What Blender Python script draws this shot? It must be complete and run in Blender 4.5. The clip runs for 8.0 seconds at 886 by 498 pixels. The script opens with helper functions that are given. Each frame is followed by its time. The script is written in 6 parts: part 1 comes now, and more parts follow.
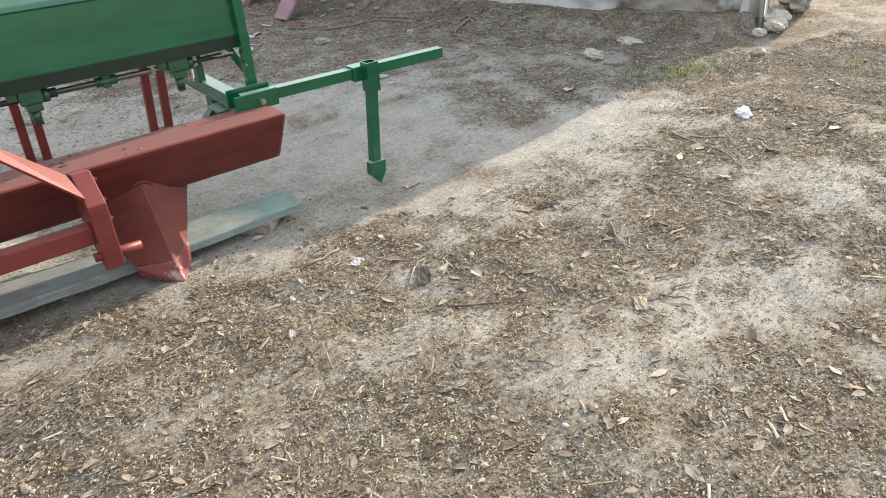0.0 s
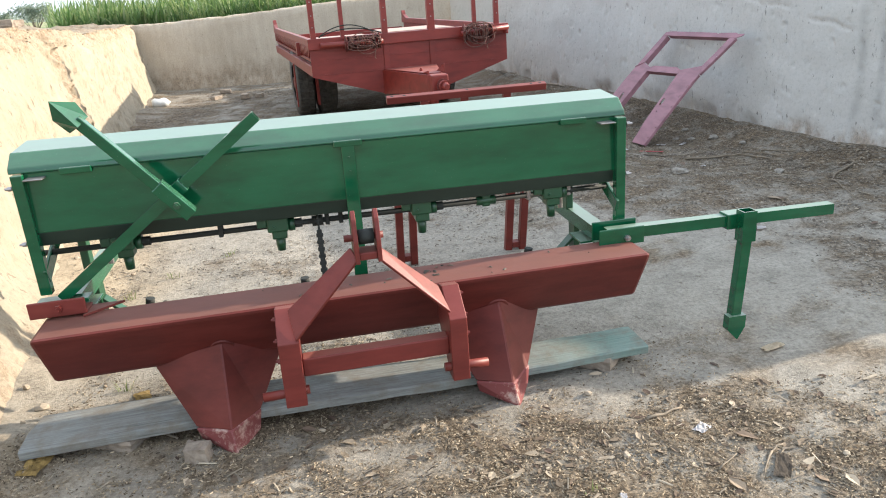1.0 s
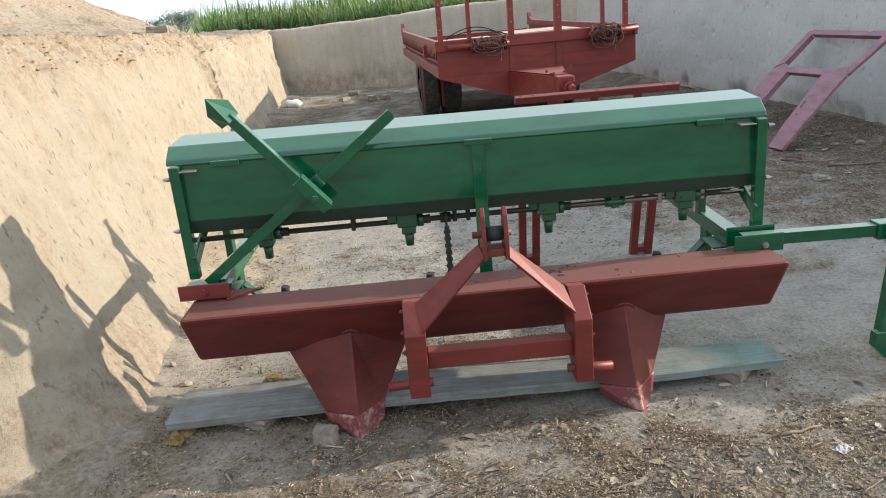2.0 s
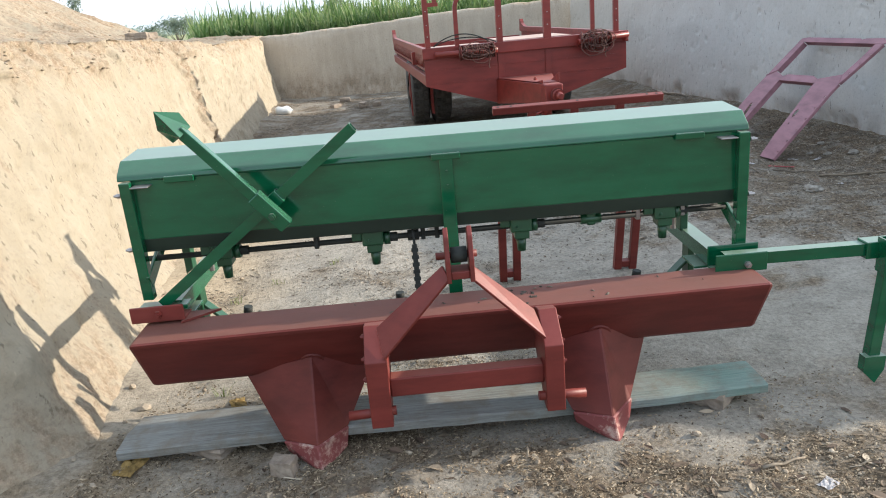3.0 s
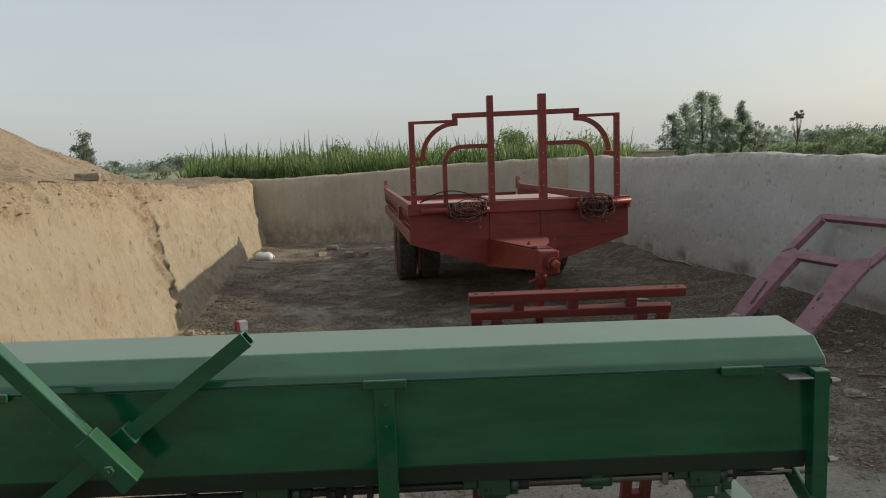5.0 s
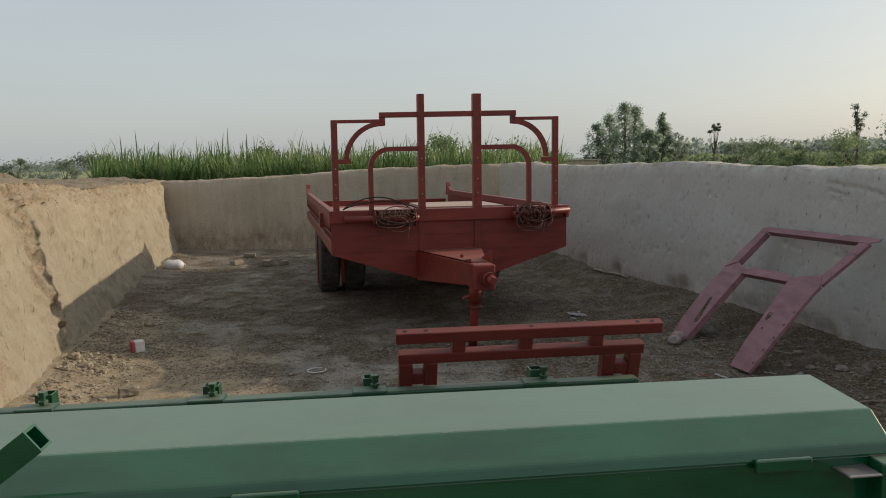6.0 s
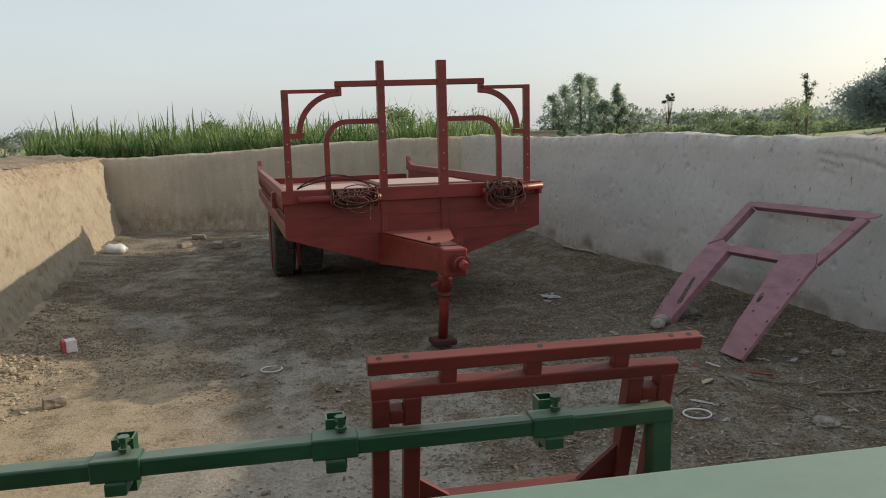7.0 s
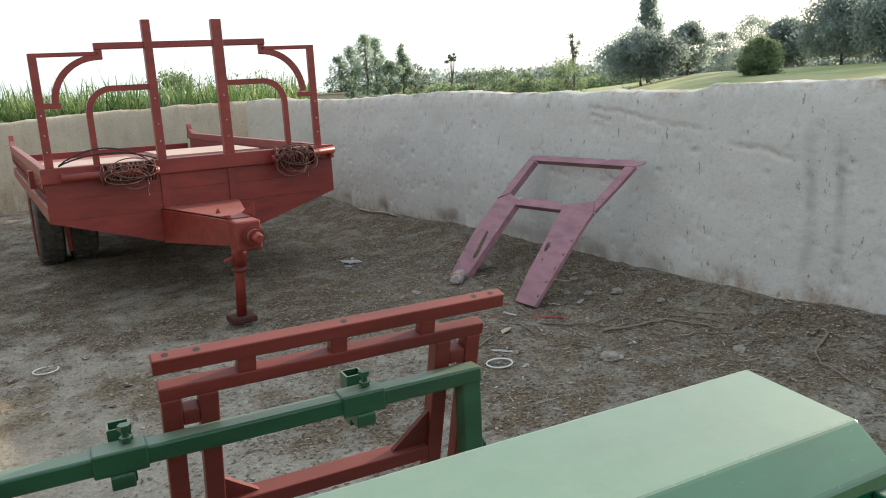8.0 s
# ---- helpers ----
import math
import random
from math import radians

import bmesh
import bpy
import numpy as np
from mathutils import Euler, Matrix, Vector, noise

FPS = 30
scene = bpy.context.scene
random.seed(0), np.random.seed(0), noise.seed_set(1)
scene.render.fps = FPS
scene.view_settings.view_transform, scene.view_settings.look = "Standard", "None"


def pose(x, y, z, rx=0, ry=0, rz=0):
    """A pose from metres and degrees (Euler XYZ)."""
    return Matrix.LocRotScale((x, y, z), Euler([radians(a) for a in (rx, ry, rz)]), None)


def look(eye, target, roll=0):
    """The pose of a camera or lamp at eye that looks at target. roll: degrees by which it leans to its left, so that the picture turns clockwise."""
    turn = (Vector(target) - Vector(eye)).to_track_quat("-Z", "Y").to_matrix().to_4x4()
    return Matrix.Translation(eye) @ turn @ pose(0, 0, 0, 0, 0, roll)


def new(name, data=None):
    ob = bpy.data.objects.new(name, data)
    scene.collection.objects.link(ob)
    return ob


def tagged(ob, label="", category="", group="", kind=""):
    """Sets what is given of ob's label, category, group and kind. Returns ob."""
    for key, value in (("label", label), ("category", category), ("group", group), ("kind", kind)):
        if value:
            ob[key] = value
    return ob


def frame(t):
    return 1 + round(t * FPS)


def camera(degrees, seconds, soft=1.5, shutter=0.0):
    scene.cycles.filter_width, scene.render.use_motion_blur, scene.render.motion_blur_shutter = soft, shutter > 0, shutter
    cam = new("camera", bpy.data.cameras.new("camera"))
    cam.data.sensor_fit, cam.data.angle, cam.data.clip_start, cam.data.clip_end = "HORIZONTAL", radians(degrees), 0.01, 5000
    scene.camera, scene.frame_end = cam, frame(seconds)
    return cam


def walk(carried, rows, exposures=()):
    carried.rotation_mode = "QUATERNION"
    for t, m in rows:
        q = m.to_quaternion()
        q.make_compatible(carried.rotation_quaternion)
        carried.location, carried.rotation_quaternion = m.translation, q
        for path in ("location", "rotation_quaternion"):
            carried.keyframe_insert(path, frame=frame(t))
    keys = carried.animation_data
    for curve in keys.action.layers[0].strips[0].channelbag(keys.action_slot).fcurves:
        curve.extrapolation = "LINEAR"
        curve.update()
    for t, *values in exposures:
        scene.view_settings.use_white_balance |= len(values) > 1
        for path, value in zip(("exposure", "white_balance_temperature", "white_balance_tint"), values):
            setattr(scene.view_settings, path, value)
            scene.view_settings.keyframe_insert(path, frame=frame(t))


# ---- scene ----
import itertools

cam = camera(61.8, 8.0, 1.05)
PATH = [
    (0, (0.41, 0.215, 1.348), (1.173, 1.785, 0.371), -4.4),
    (0.5, (0.404, 0.33, 1.385), (0.777, 2.127, 0.591), -4.6),
    (1, (0.309, 0.391, 1.422), (0.339, 2.28, 0.763), -4.1),
    (1.5, (0.267, 0.363, 1.416), (0.067, 2.25, 0.784), -4.1),
    (2.8, (0.315, 0.453, 1.415), (0.013, 2.328, 0.786), -5.4),
    (3, (0.362, 0.519, 1.412), (0.089, 2.402, 0.797), -5.0),
    (3.5, (0.487, 0.71, 1.443), (0.227, 2.623, 0.923), -3.4),
    (4, (0.463, 0.909, 1.448), (0.195, 2.857, 1.078), -2.2),
    (4.5, (0.406, 1.103, 1.478), (0.147, 3.066, 1.2), -1.5),
    (4.7, (0.396, 1.189, 1.468), (0.135, 3.155, 1.209), -1.7),
    (5.8, (0.38, 1.813, 1.417), (0.267, 3.797, 1.194), -1.4),
    (6, (0.34, 1.914, 1.435), (0.288, 3.9, 1.205), -0.8),
    (6.5, (0.284, 2.19, 1.434), (0.303, 4.171, 1.158), -1.1),
    (7, (0.272, 2.41, 1.441), (0.333, 4.386, 1.137), -1.4),
    (7.5, (0.279, 2.502, 1.44), (0.546, 4.454, 1.097), -1.6),
    (8, (0.291, 2.504, 1.44), (0.876, 4.37, 1.019), -2.9),
]
walk(cam, [(t, look(eye, target, roll)) for t, eye, target, roll in PATH],
     [(0, 1.58, 6180, 9), (0.5, 1.98, 6130, 9), (1.0, 1.57, 6130, 9), (1.7, 1.14, 6060, 9), (3.3, 1.27, 5930, 8), (4.2, 0.20, 6500, 8), (5.0, -0.04, 6700, 8), (6.0, -0.12, 6700, 8), (6.6, 0.28, 6650, 8), (7.1, 0.22, 6620, 8), (7.6, 0.84, 6520, 6), (8.0, 1.04, 6450, 6)])

# ---- light ----
SUN_WAY = Vector((0.908, 0.29, 0.316)).normalized()
world = bpy.data.worlds.new("hazy_sky")
scene.world = world
world.use_nodes = True
wn, wl = world.node_tree.nodes, world.node_tree.links
wn.clear()
sky = wn.new("ShaderNodeTexSky")
sky.sky_type = "NISHITA"
sky.sun_disc = False
sky.sun_elevation = math.asin(SUN_WAY.z)
sky.sun_rotation = math.atan2(SUN_WAY.x, SUN_WAY.y)
sky.air_density, sky.dust_density, sky.ozone_density = 1.0, 3.0, 1.0
haze = wn.new("ShaderNodeMix")
haze.data_type = "RGBA"
haze.inputs["Factor"].default_value = 0.62
way = wn.new("ShaderNodeTexCoord")
way_up = wn.new("ShaderNodeSeparateXYZ")
bright = wn.new("ShaderNodeMapRange")
bright.interpolation_type = "SMOOTHSTEP"
bright.inputs["From Min"].default_value, bright.inputs["From Max"].default_value = 0.0, 0.9
bright.inputs["To Min"].default_value, bright.inputs["To Max"].default_value = 0.75, 0.82
veil = wn.new("ShaderNodeVectorMath")
veil.operation = "SCALE"
veil.inputs[0].default_value = (6.2, 6.65, 7.1)
bg = wn.new("ShaderNodeBackground")
bg.inputs["Strength"].default_value = 0.148
wout = wn.new("ShaderNodeOutputWorld")
wl.new(sky.outputs[0], haze.inputs["A"])
wl.new(way.outputs["Generated"], way_up.inputs[0])
wl.new(way_up.outputs["Z"], bright.inputs["Value"])
cloud = wn.new("ShaderNodeTexNoise")
cloud.inputs["Scale"].default_value, cloud.inputs["Detail"].default_value = 2.2, 5.0
stretch = wn.new("ShaderNodeMapping")
stretch.inputs["Scale"].default_value = (1.0, 1.0, 4.0)
thin = wn.new("ShaderNodeMapRange")
thin.inputs["To Min"].default_value, thin.inputs["To Max"].default_value = 0.90, 1.10
layer = wn.new("ShaderNodeMath")
layer.operation = "MULTIPLY"
wl.new(way.outputs["Generated"], stretch.inputs["Vector"])
wl.new(stretch.outputs[0], cloud.inputs["Vector"])
wl.new(cloud.outputs["Fac"], thin.inputs["Value"])
wl.new(bright.outputs["Result"], layer.inputs[0])
wl.new(thin.outputs["Result"], layer.inputs[1])
wl.new(layer.outputs[0], veil.inputs["Scale"])
wl.new(veil.outputs[0], haze.inputs["B"])
wl.new(haze.outputs["Result"], bg.inputs["Color"])
wl.new(bg.outputs[0], wout.inputs["Surface"])
sun_data = bpy.data.lights.new("sun", "SUN")
sun_data.energy, sun_data.angle, sun_data.color = 3.6, radians(0.6), (1.0, 0.845, 0.665)
sun = new("sun", sun_data)
sun.matrix_world = look((30, 10, 12), Vector((30, 10, 12)) - SUN_WAY)


# ---- materials ----
def base_material(name, rough=0.8, metallic=0.0, specular=0.4):
    m = bpy.data.materials.new(name)
    m.use_nodes = True
    n, l = m.node_tree.nodes, m.node_tree.links
    p = n["Principled BSDF"]
    p.inputs["Roughness"].default_value = rough
    p.inputs["Metallic"].default_value = metallic
    p.inputs["Specular IOR Level"].default_value = specular
    return m, n, l, p


def noise_node(n, l, coords, scale, detail=6.0, rough=0.6, stretch=None):
    src = coords
    if stretch:
        mp = n.new("ShaderNodeMapping")
        mp.inputs["Scale"].default_value = stretch
        l.new(coords, mp.inputs["Vector"])
        src = mp.outputs[0]
    t = n.new("ShaderNodeTexNoise")
    t.inputs["Scale"].default_value, t.inputs["Detail"].default_value, t.inputs["Roughness"].default_value = scale, detail, rough
    l.new(src, t.inputs["Vector"])
    return t.outputs["Fac"]


def ramp(n, l, fac, stops):
    r = n.new("ShaderNodeValToRGB")
    el = r.color_ramp.elements
    while len(el) < len(stops):
        el.new(0.5)
    for e, (pos, c) in zip(el, stops):
        e.position, e.color = pos, (*c, 1) if len(c) == 3 else c
    l.new(fac, r.inputs[0])
    return r.outputs[0]


def mixc(n, l, fac, a, b, kind="MIX"):
    mx = n.new("ShaderNodeMix")
    mx.data_type, mx.blend_type = "RGBA", kind
    for key, v in (("Factor", fac), ("A", a), ("B", b)):
        if isinstance(v, (int, float)):
            mx.inputs[key].default_value = v
        elif isinstance(v, tuple):
            mx.inputs[key].default_value = (*v, 1)
        else:
            l.new(v, mx.inputs[key])
    return mx.outputs["Result"]


def bump(n, l, p, height, strength, distance):
    b = n.new("ShaderNodeBump")
    b.inputs["Strength"].default_value, b.inputs["Distance"].default_value = strength, distance
    l.new(height, b.inputs["Height"])
    l.new(b.outputs[0], p.inputs["Normal"])


def g(v):
    return (v, v, v)


def position(n):
    return n.new("ShaderNodeNewGeometry").outputs["Position"]


def objcoord(n):
    return n.new("ShaderNodeTexCoord").outputs["Object"]


def paint(name, colour, dust=(0.36, 0.30, 0.22), rough=0.45, wear=0.25, brush=4.0, dusty=0.55, shine=0.65, grain=0.25, slope=0.0):
    """Hand-brushed oil paint on steel: dust on faces that look up, scuffs, faint brush streaks."""
    m, n, l, p = base_material(name, rough, 0.0, shine)
    pos = objcoord(n)
    big = noise_node(n, l, pos, 3.0, 5)
    fine = noise_node(n, l, pos, 60.0, 4, 0.7)
    streak = noise_node(n, l, pos, brush, 5, 0.6, (1.0, 3.0, 4.0))
    dark = tuple(c * 0.64 for c in colour)
    light = tuple(min(1, c * 1.15 + 0.006) for c in colour)
    c = ramp(n, l, streak, [(0.3, dark), (0.55, colour), (0.8, light)])
    c = mixc(n, l, ramp(n, l, big, [(0.35, g(0.0)), (0.75, g(0.5))]), c, dark)
    geo = n.new("ShaderNodeNewGeometry")
    sep = n.new("ShaderNodeSeparateXYZ")
    l.new(geo.outputs["Normal"], sep.inputs[0])
    up = ramp(n, l, sep.outputs["Z"], [(0.25, g(0.0)), (0.78, g(slope)), (0.95, g(slope * 1.2)), (0.985, g(1.0))])
    speck = ramp(n, l, noise_node(n, l, pos, 24.0, 9, 0.8), [(0.30, g(0.80)), (0.66, g(1.0))])
    amount = mixc(n, l, 1.0, up, speck, "MULTIPLY")
    amount = mixc(n, l, 1.0, amount, g(dusty), "MULTIPLY")
    c = mixc(n, l, amount, c, dust)
    scuff = ramp(n, l, noise_node(n, l, pos, 24.0, 9, 0.8), [(0.66, g(0.0)), (0.74, g(wear))])
    c = mixc(n, l, scuff, c, dust)
    grains = ramp(n, l, noise_node(n, l, pos, 190.0, 2, 0.5), [(0.72, g(0.0)), (0.76, g(0.10))])
    c = mixc(n, l, grains, c, dust)
    l.new(c, p.inputs["Base Color"])
    r = mixc(n, l, amount, g(rough), g(0.85))
    l.new(r, p.inputs["Roughness"])
    bump(n, l, p, fine, grain, 0.002)
    return m


def plain(name, colour, rough=0.7, metallic=0.0, vary=0.35, scale=18.0, relief=0.3):
    m, n, l, p = base_material(name, rough, metallic)
    pos = objcoord(n)
    f = noise_node(n, l, pos, scale, 8, 0.7)
    lo = tuple(c * (1 - vary) for c in colour)
    hi = tuple(min(1, c * (1 + vary)) for c in colour)
    l.new(ramp(n, l, f, [(0.3, lo), (0.7, hi)]), p.inputs["Base Color"])
    bump(n, l, p, f, relief, 0.003)
    return m


def varied(name, colours, rough=0.85, translucent=0.0, scale=30.0):
    """Many small pieces: each takes its own tint."""
    m, n, l, p = base_material(name, rough)
    oi = n.new("ShaderNodeNewGeometry").outputs["Random Per Island"]
    step = 1.0 / (len(colours) - 1)
    c = ramp(n, l, oi, [(i * step, col) for i, col in enumerate(colours)])
    f = noise_node(n, l, position(n), scale, 4)
    c = mixc(n, l, 1.0, c, ramp(n, l, f, [(0.3, g(0.7)), (0.7, g(1.15))]), "MULTIPLY")
    l.new(c, p.inputs["Base Color"])
    if translucent:
        p.inputs["Subsurface Weight"].default_value = 0.0
        tr = n.new("ShaderNodeBsdfTranslucent")
        l.new(c, tr.inputs["Color"])
        ms = n.new("ShaderNodeMixShader")
        ms.inputs[0].default_value = translucent
        l.new(p.outputs[0], ms.inputs[1])
        l.new(tr.outputs[0], ms.inputs[2])
        l.new(ms.outputs[0], n["Material Output"].inputs["Surface"])
    return m


def soil_material():
    """Trodden silt: pale where it is packed, dark where chaff and dung lie; green fields far out."""
    m, n, l, p = base_material("soil", 0.95, 0.0, 0.15)
    pos = position(n)
    patch = noise_node(n, l, pos, 0.9, 5, 0.6)
    mid = noise_node(n, l, pos, 5.0, 8, 0.7)
    fine = noise_node(n, l, pos, 55.0, 8, 0.75)
    grit = noise_node(n, l, pos, 210.0, 3, 0.7)
    pale = ramp(n, l, fine, [(0.34, (0.190, 0.174, 0.146)), (0.50, (0.284, 0.262, 0.222)), (0.66, (0.355, 0.328, 0.280))])
    pale = mixc(n, l, 1.0, pale, ramp(n, l, mid, [(0.34, g(0.74)), (0.5, g(1.0)), (0.66, g(1.10))]), "MULTIPLY")
    litter = ramp(n, l, fine, [(0.34, (0.055, 0.040, 0.027)), (0.5, (0.140, 0.107, 0.073)), (0.68, (0.30, 0.240, 0.168))])
    both = mixc(n, l, 0.5, patch, mid)
    sep = n.new("ShaderNodeSeparateXYZ")
    l.new(pos, sep.inputs[0])
    c = mixc(n, l, ramp(n, l, both, [(0.44, g(0.0)), (0.56, g(1.0))]), litter, pale)
    att = n.new("ShaderNodeAttribute")
    att.attribute_name = "litter"
    cover = mixc(n, l, 1.0, att.outputs["Fac"], ramp(n, l, mid, [(0.38, g(0.10)), (0.52, g(1.0))]), "MULTIPLY")
    c = mixc(n, l, cover, pale, litter)
    crumbs = noise_node(n, l, pos, 19.0, 9, 0.72)
    c = mixc(n, l, ramp(n, l, crumbs, [(0.575, g(0.0)), (0.66, g(0.55))]), c, (0.085, 0.066, 0.048))
    c = mixc(n, l, ramp(n, l, crumbs, [(0.30, g(0.45)), (0.41, g(0.0))]), c, (0.43, 0.395, 0.335))
    sand = n.new("ShaderNodeAttribute")
    sand.attribute_name = "sand"
    # warm sandy loam, lightened to boost the sunlit patch of the yard
    loam = ramp(n, l, mixc(n, l, 0.5, fine, mid), [(0.36, (0.110, 0.083, 0.055)), (0.44, (0.245, 0.196, 0.136)), (0.51, (0.355, 0.292, 0.205)), (0.64, (0.42, 0.35, 0.25))])
    c = mixc(n, l, sand.outputs["Fac"], c, loam)
    field = n.new("ShaderNodeAttribute")
    field.attribute_name = "field"
    grass = ramp(n, l, noise_node(n, l, pos, 0.12, 6, 0.65), [(0.35, (0.20, 0.25, 0.10)), (0.5, (0.31, 0.30, 0.17)), (0.68, (0.17, 0.24, 0.085))])
    c = mixc(n, l, field.outputs["Fac"], c, grass)
    l.new(c, p.inputs["Base Color"])
    h = mixc(n, l, 0.35, fine, grit)
    bump(n, l, p, mixc(n, l, 0.35, h, mid), 1.0, 0.02)
    return m


def mud_material(name, light, dark, pit=0.5, nick=0.0, edge=0.60, clay=0.0, relief=0.9):
    """Clay plaster with chopped straw, pits and vertical rain streaks."""
    m, n, l, p = base_material(name, 0.95, 0.0, 0.12)
    pos = position(n)
    big = noise_node(n, l, pos, 1.1, 6, 0.6)
    streak = noise_node(n, l, pos, 4.0, 7, 0.7, (2.2, 2.2, 0.35))
    fine = noise_node(n, l, pos, 42.0, 8, 0.75)
    pits = noise_node(n, l, pos, 11.0, 5, 0.6, (1.3, 1.3, 0.6))
    straw = noise_node(n, l, pos, 130.0, 2, 0.5, (1.0, 1.0, 0.45))
    c = ramp(n, l, mixc(n, l, 0.5, big, streak), [(0.36, dark), (0.62, light)])
    c = mixc(n, l, ramp(n, l, fine, [(0.34, g(0.34)), (0.50, g(0.0))]), c, tuple(v * 0.6 for v in dark))
    hole = ramp(n, l, pits, [(0.655, g(0.0)), (0.70, g(1.0))])
    c = mixc(n, l, mixc(n, l, 1.0, hole, g(pit), "MULTIPLY"), c, tuple(v * 0.42 for v in dark))
    c = mixc(n, l, ramp(n, l, straw, [(0.70, g(0.0)), (0.76, g(0.5))]), c, tuple(min(1, v * 1.35) for v in light))
    if clay:
        # the far stretch was built of browner clay
        sep = n.new("ShaderNodeSeparateXYZ")
        l.new(pos, sep.inputs[0])
        scaled = n.new("ShaderNodeMath")
        scaled.operation = "MULTIPLY"
        scaled.inputs[1].default_value = 0.05
        l.new(sep.outputs["Y"], scaled.inputs[0])
        c = mixc(n, l, mixc(n, l, 1.0, ramp(n, l, scaled.outputs[0], [(0.48, g(0.0)), (0.72, g(1.0))]), g(clay), "MULTIPLY"), c, (0.45, 0.40, 0.33))
    if nick:
        # short upright spade marks and worm holes
        marks = noise_node(n, l, pos, 27.0, 6, 0.68, (1.0, 1.0, 0.42))
        c = mixc(n, l, mixc(n, l, 1.0, ramp(n, l, marks, [(edge, g(0.0)), (edge + 0.03, g(1.0))]), g(nick), "MULTIPLY"), c, tuple(v * 0.36 for v in dark))
        c = mixc(n, l, ramp(n, l, marks, [(0.30, g(0.35)), (0.40, g(0.0))]), c, tuple(min(1, v * 1.25) for v in light))
    att = n.new("ShaderNodeAttribute")
    att.attribute_name = "crumble"
    brown = ramp(n, l, fine, [(0.3, (0.10, 0.072, 0.048)), (0.5, (0.24, 0.18, 0.125)), (0.7, (0.42, 0.335, 0.24))])
    c = mixc(n, l, mixc(n, l, 1.0, att.outputs["Fac"], ramp(n, l, pits, [(0.38, g(0.15)), (0.58, g(1.0))]), "MULTIPLY"), c, brown)
    naked = n.new("ShaderNodeAttribute")
    naked.attribute_name = "naked"
    c = mixc(n, l, mixc(n, l, 1.0, naked.outputs["Fac"], g(0.85), "MULTIPLY"), c, ramp(n, l, mixc(n, l, 0.5, fine, big), [(0.36, (0.17, 0.14, 0.108)), (0.5, (0.27, 0.235, 0.19)), (0.64, (0.36, 0.32, 0.265))]))
    wet = n.new("ShaderNodeAttribute")
    wet.attribute_name = "stain"
    c = mixc(n, l, mixc(n, l, 1.0, wet.outputs["Fac"], g(0.6), "MULTIPLY"), c, tuple(v * 0.5 for v in dark))
    l.new(c, p.inputs["Base Color"])
    deep = ramp(n, l, pits, [(0.64, g(0.5)), (0.74, g(0.2))])
    bump(n, l, p, mixc(n, l, 0.45, fine, deep), relief, 0.022)
    return m


GREEN = paint("green_paint", (0.006, 0.088, 0.037), (0.46, 0.49, 0.41), 0.12, 0.10, dusty=0.30, shine=0.65, grain=0.04, slope=0.25)
DARKGREEN = paint("old_green_paint", (0.010, 0.068, 0.028), (0.28, 0.30, 0.24), 0.4, 0.25, dusty=0.38)
MAROON = paint("maroon_paint", (0.128, 0.025, 0.020), (0.20, 0.115, 0.088), 0.55, 0.40, dusty=0.45, shine=0.3)
HITCH = paint("dull_red_paint", (0.160, 0.027, 0.021), (0.27, 0.14, 0.105), 0.5, 0.30, dusty=0.35, shine=0.35)
RED = paint("red_oxide_paint", (0.198, 0.0255, 0.0185), (0.42, 0.24, 0.19), 0.45, 0.22, dusty=0.24, shine=0.45)
PINK = paint("faded_magenta_paint", (0.285, 0.142, 0.168), (0.42, 0.34, 0.33), 0.6, 0.40, dusty=0.5, shine=0.4)
BLACKGREEN = paint("blackish_green_paint", (0.012, 0.030, 0.020), (0.20, 0.19, 0.15), 0.6, 0.15, dusty=0.2)
STEEL = plain("worn_steel", (0.30, 0.28, 0.27), 0.4, 0.8)
BLACK = plain("greased_steel", (0.022, 0.025, 0.022), 0.75, 0.0)
RUBBER = plain("dusty_rubber", (0.085, 0.078, 0.068), 0.9, 0.0, 0.5)
ROPE = plain("frayed_rope", (0.115, 0.058, 0.046), 0.9, 0.0, 0.6, 60)
BRICK = plain("dusty_brick", (0.235, 0.195, 0.155), 0.95, 0.0, 0.35, 25)
SOIL = soil_material()
MUD_LEFT = mud_material("sandy_bank", (0.325, 0.287, 0.220), (0.272, 0.236, 0.177), 0.4, 0.6, 0.605)
MUD_FAR = mud_material("brown_mud_plaster", (0.47, 0.405, 0.32), (0.37, 0.315, 0.242), 0.3, 0.6, 0.65)
MUD = mud_material("mud_plaster", (0.490, 0.480, 0.455), (0.455, 0.446, 0.420), 0.2, 0.75, 0.630, 0.9, 0.28)


def shoe_material():
    """Maroon paint scraped to bare, dusty metal."""
    m, n, l, p = base_material("scraped_shoe", 0.55)
    pos = objcoord(n)
    f = noise_node(n, l, pos, 14.0, 6, 0.7)
    c = ramp(n, l, f, [(0.5, (0.16, 0.04, 0.04)), (0.58, (0.33, 0.20, 0.17)), (0.72, (0.46, 0.40, 0.36))])
    l.new(c, p.inputs["Base Color"])
    bump(n, l, p, f, 0.4, 0.004)
    return m


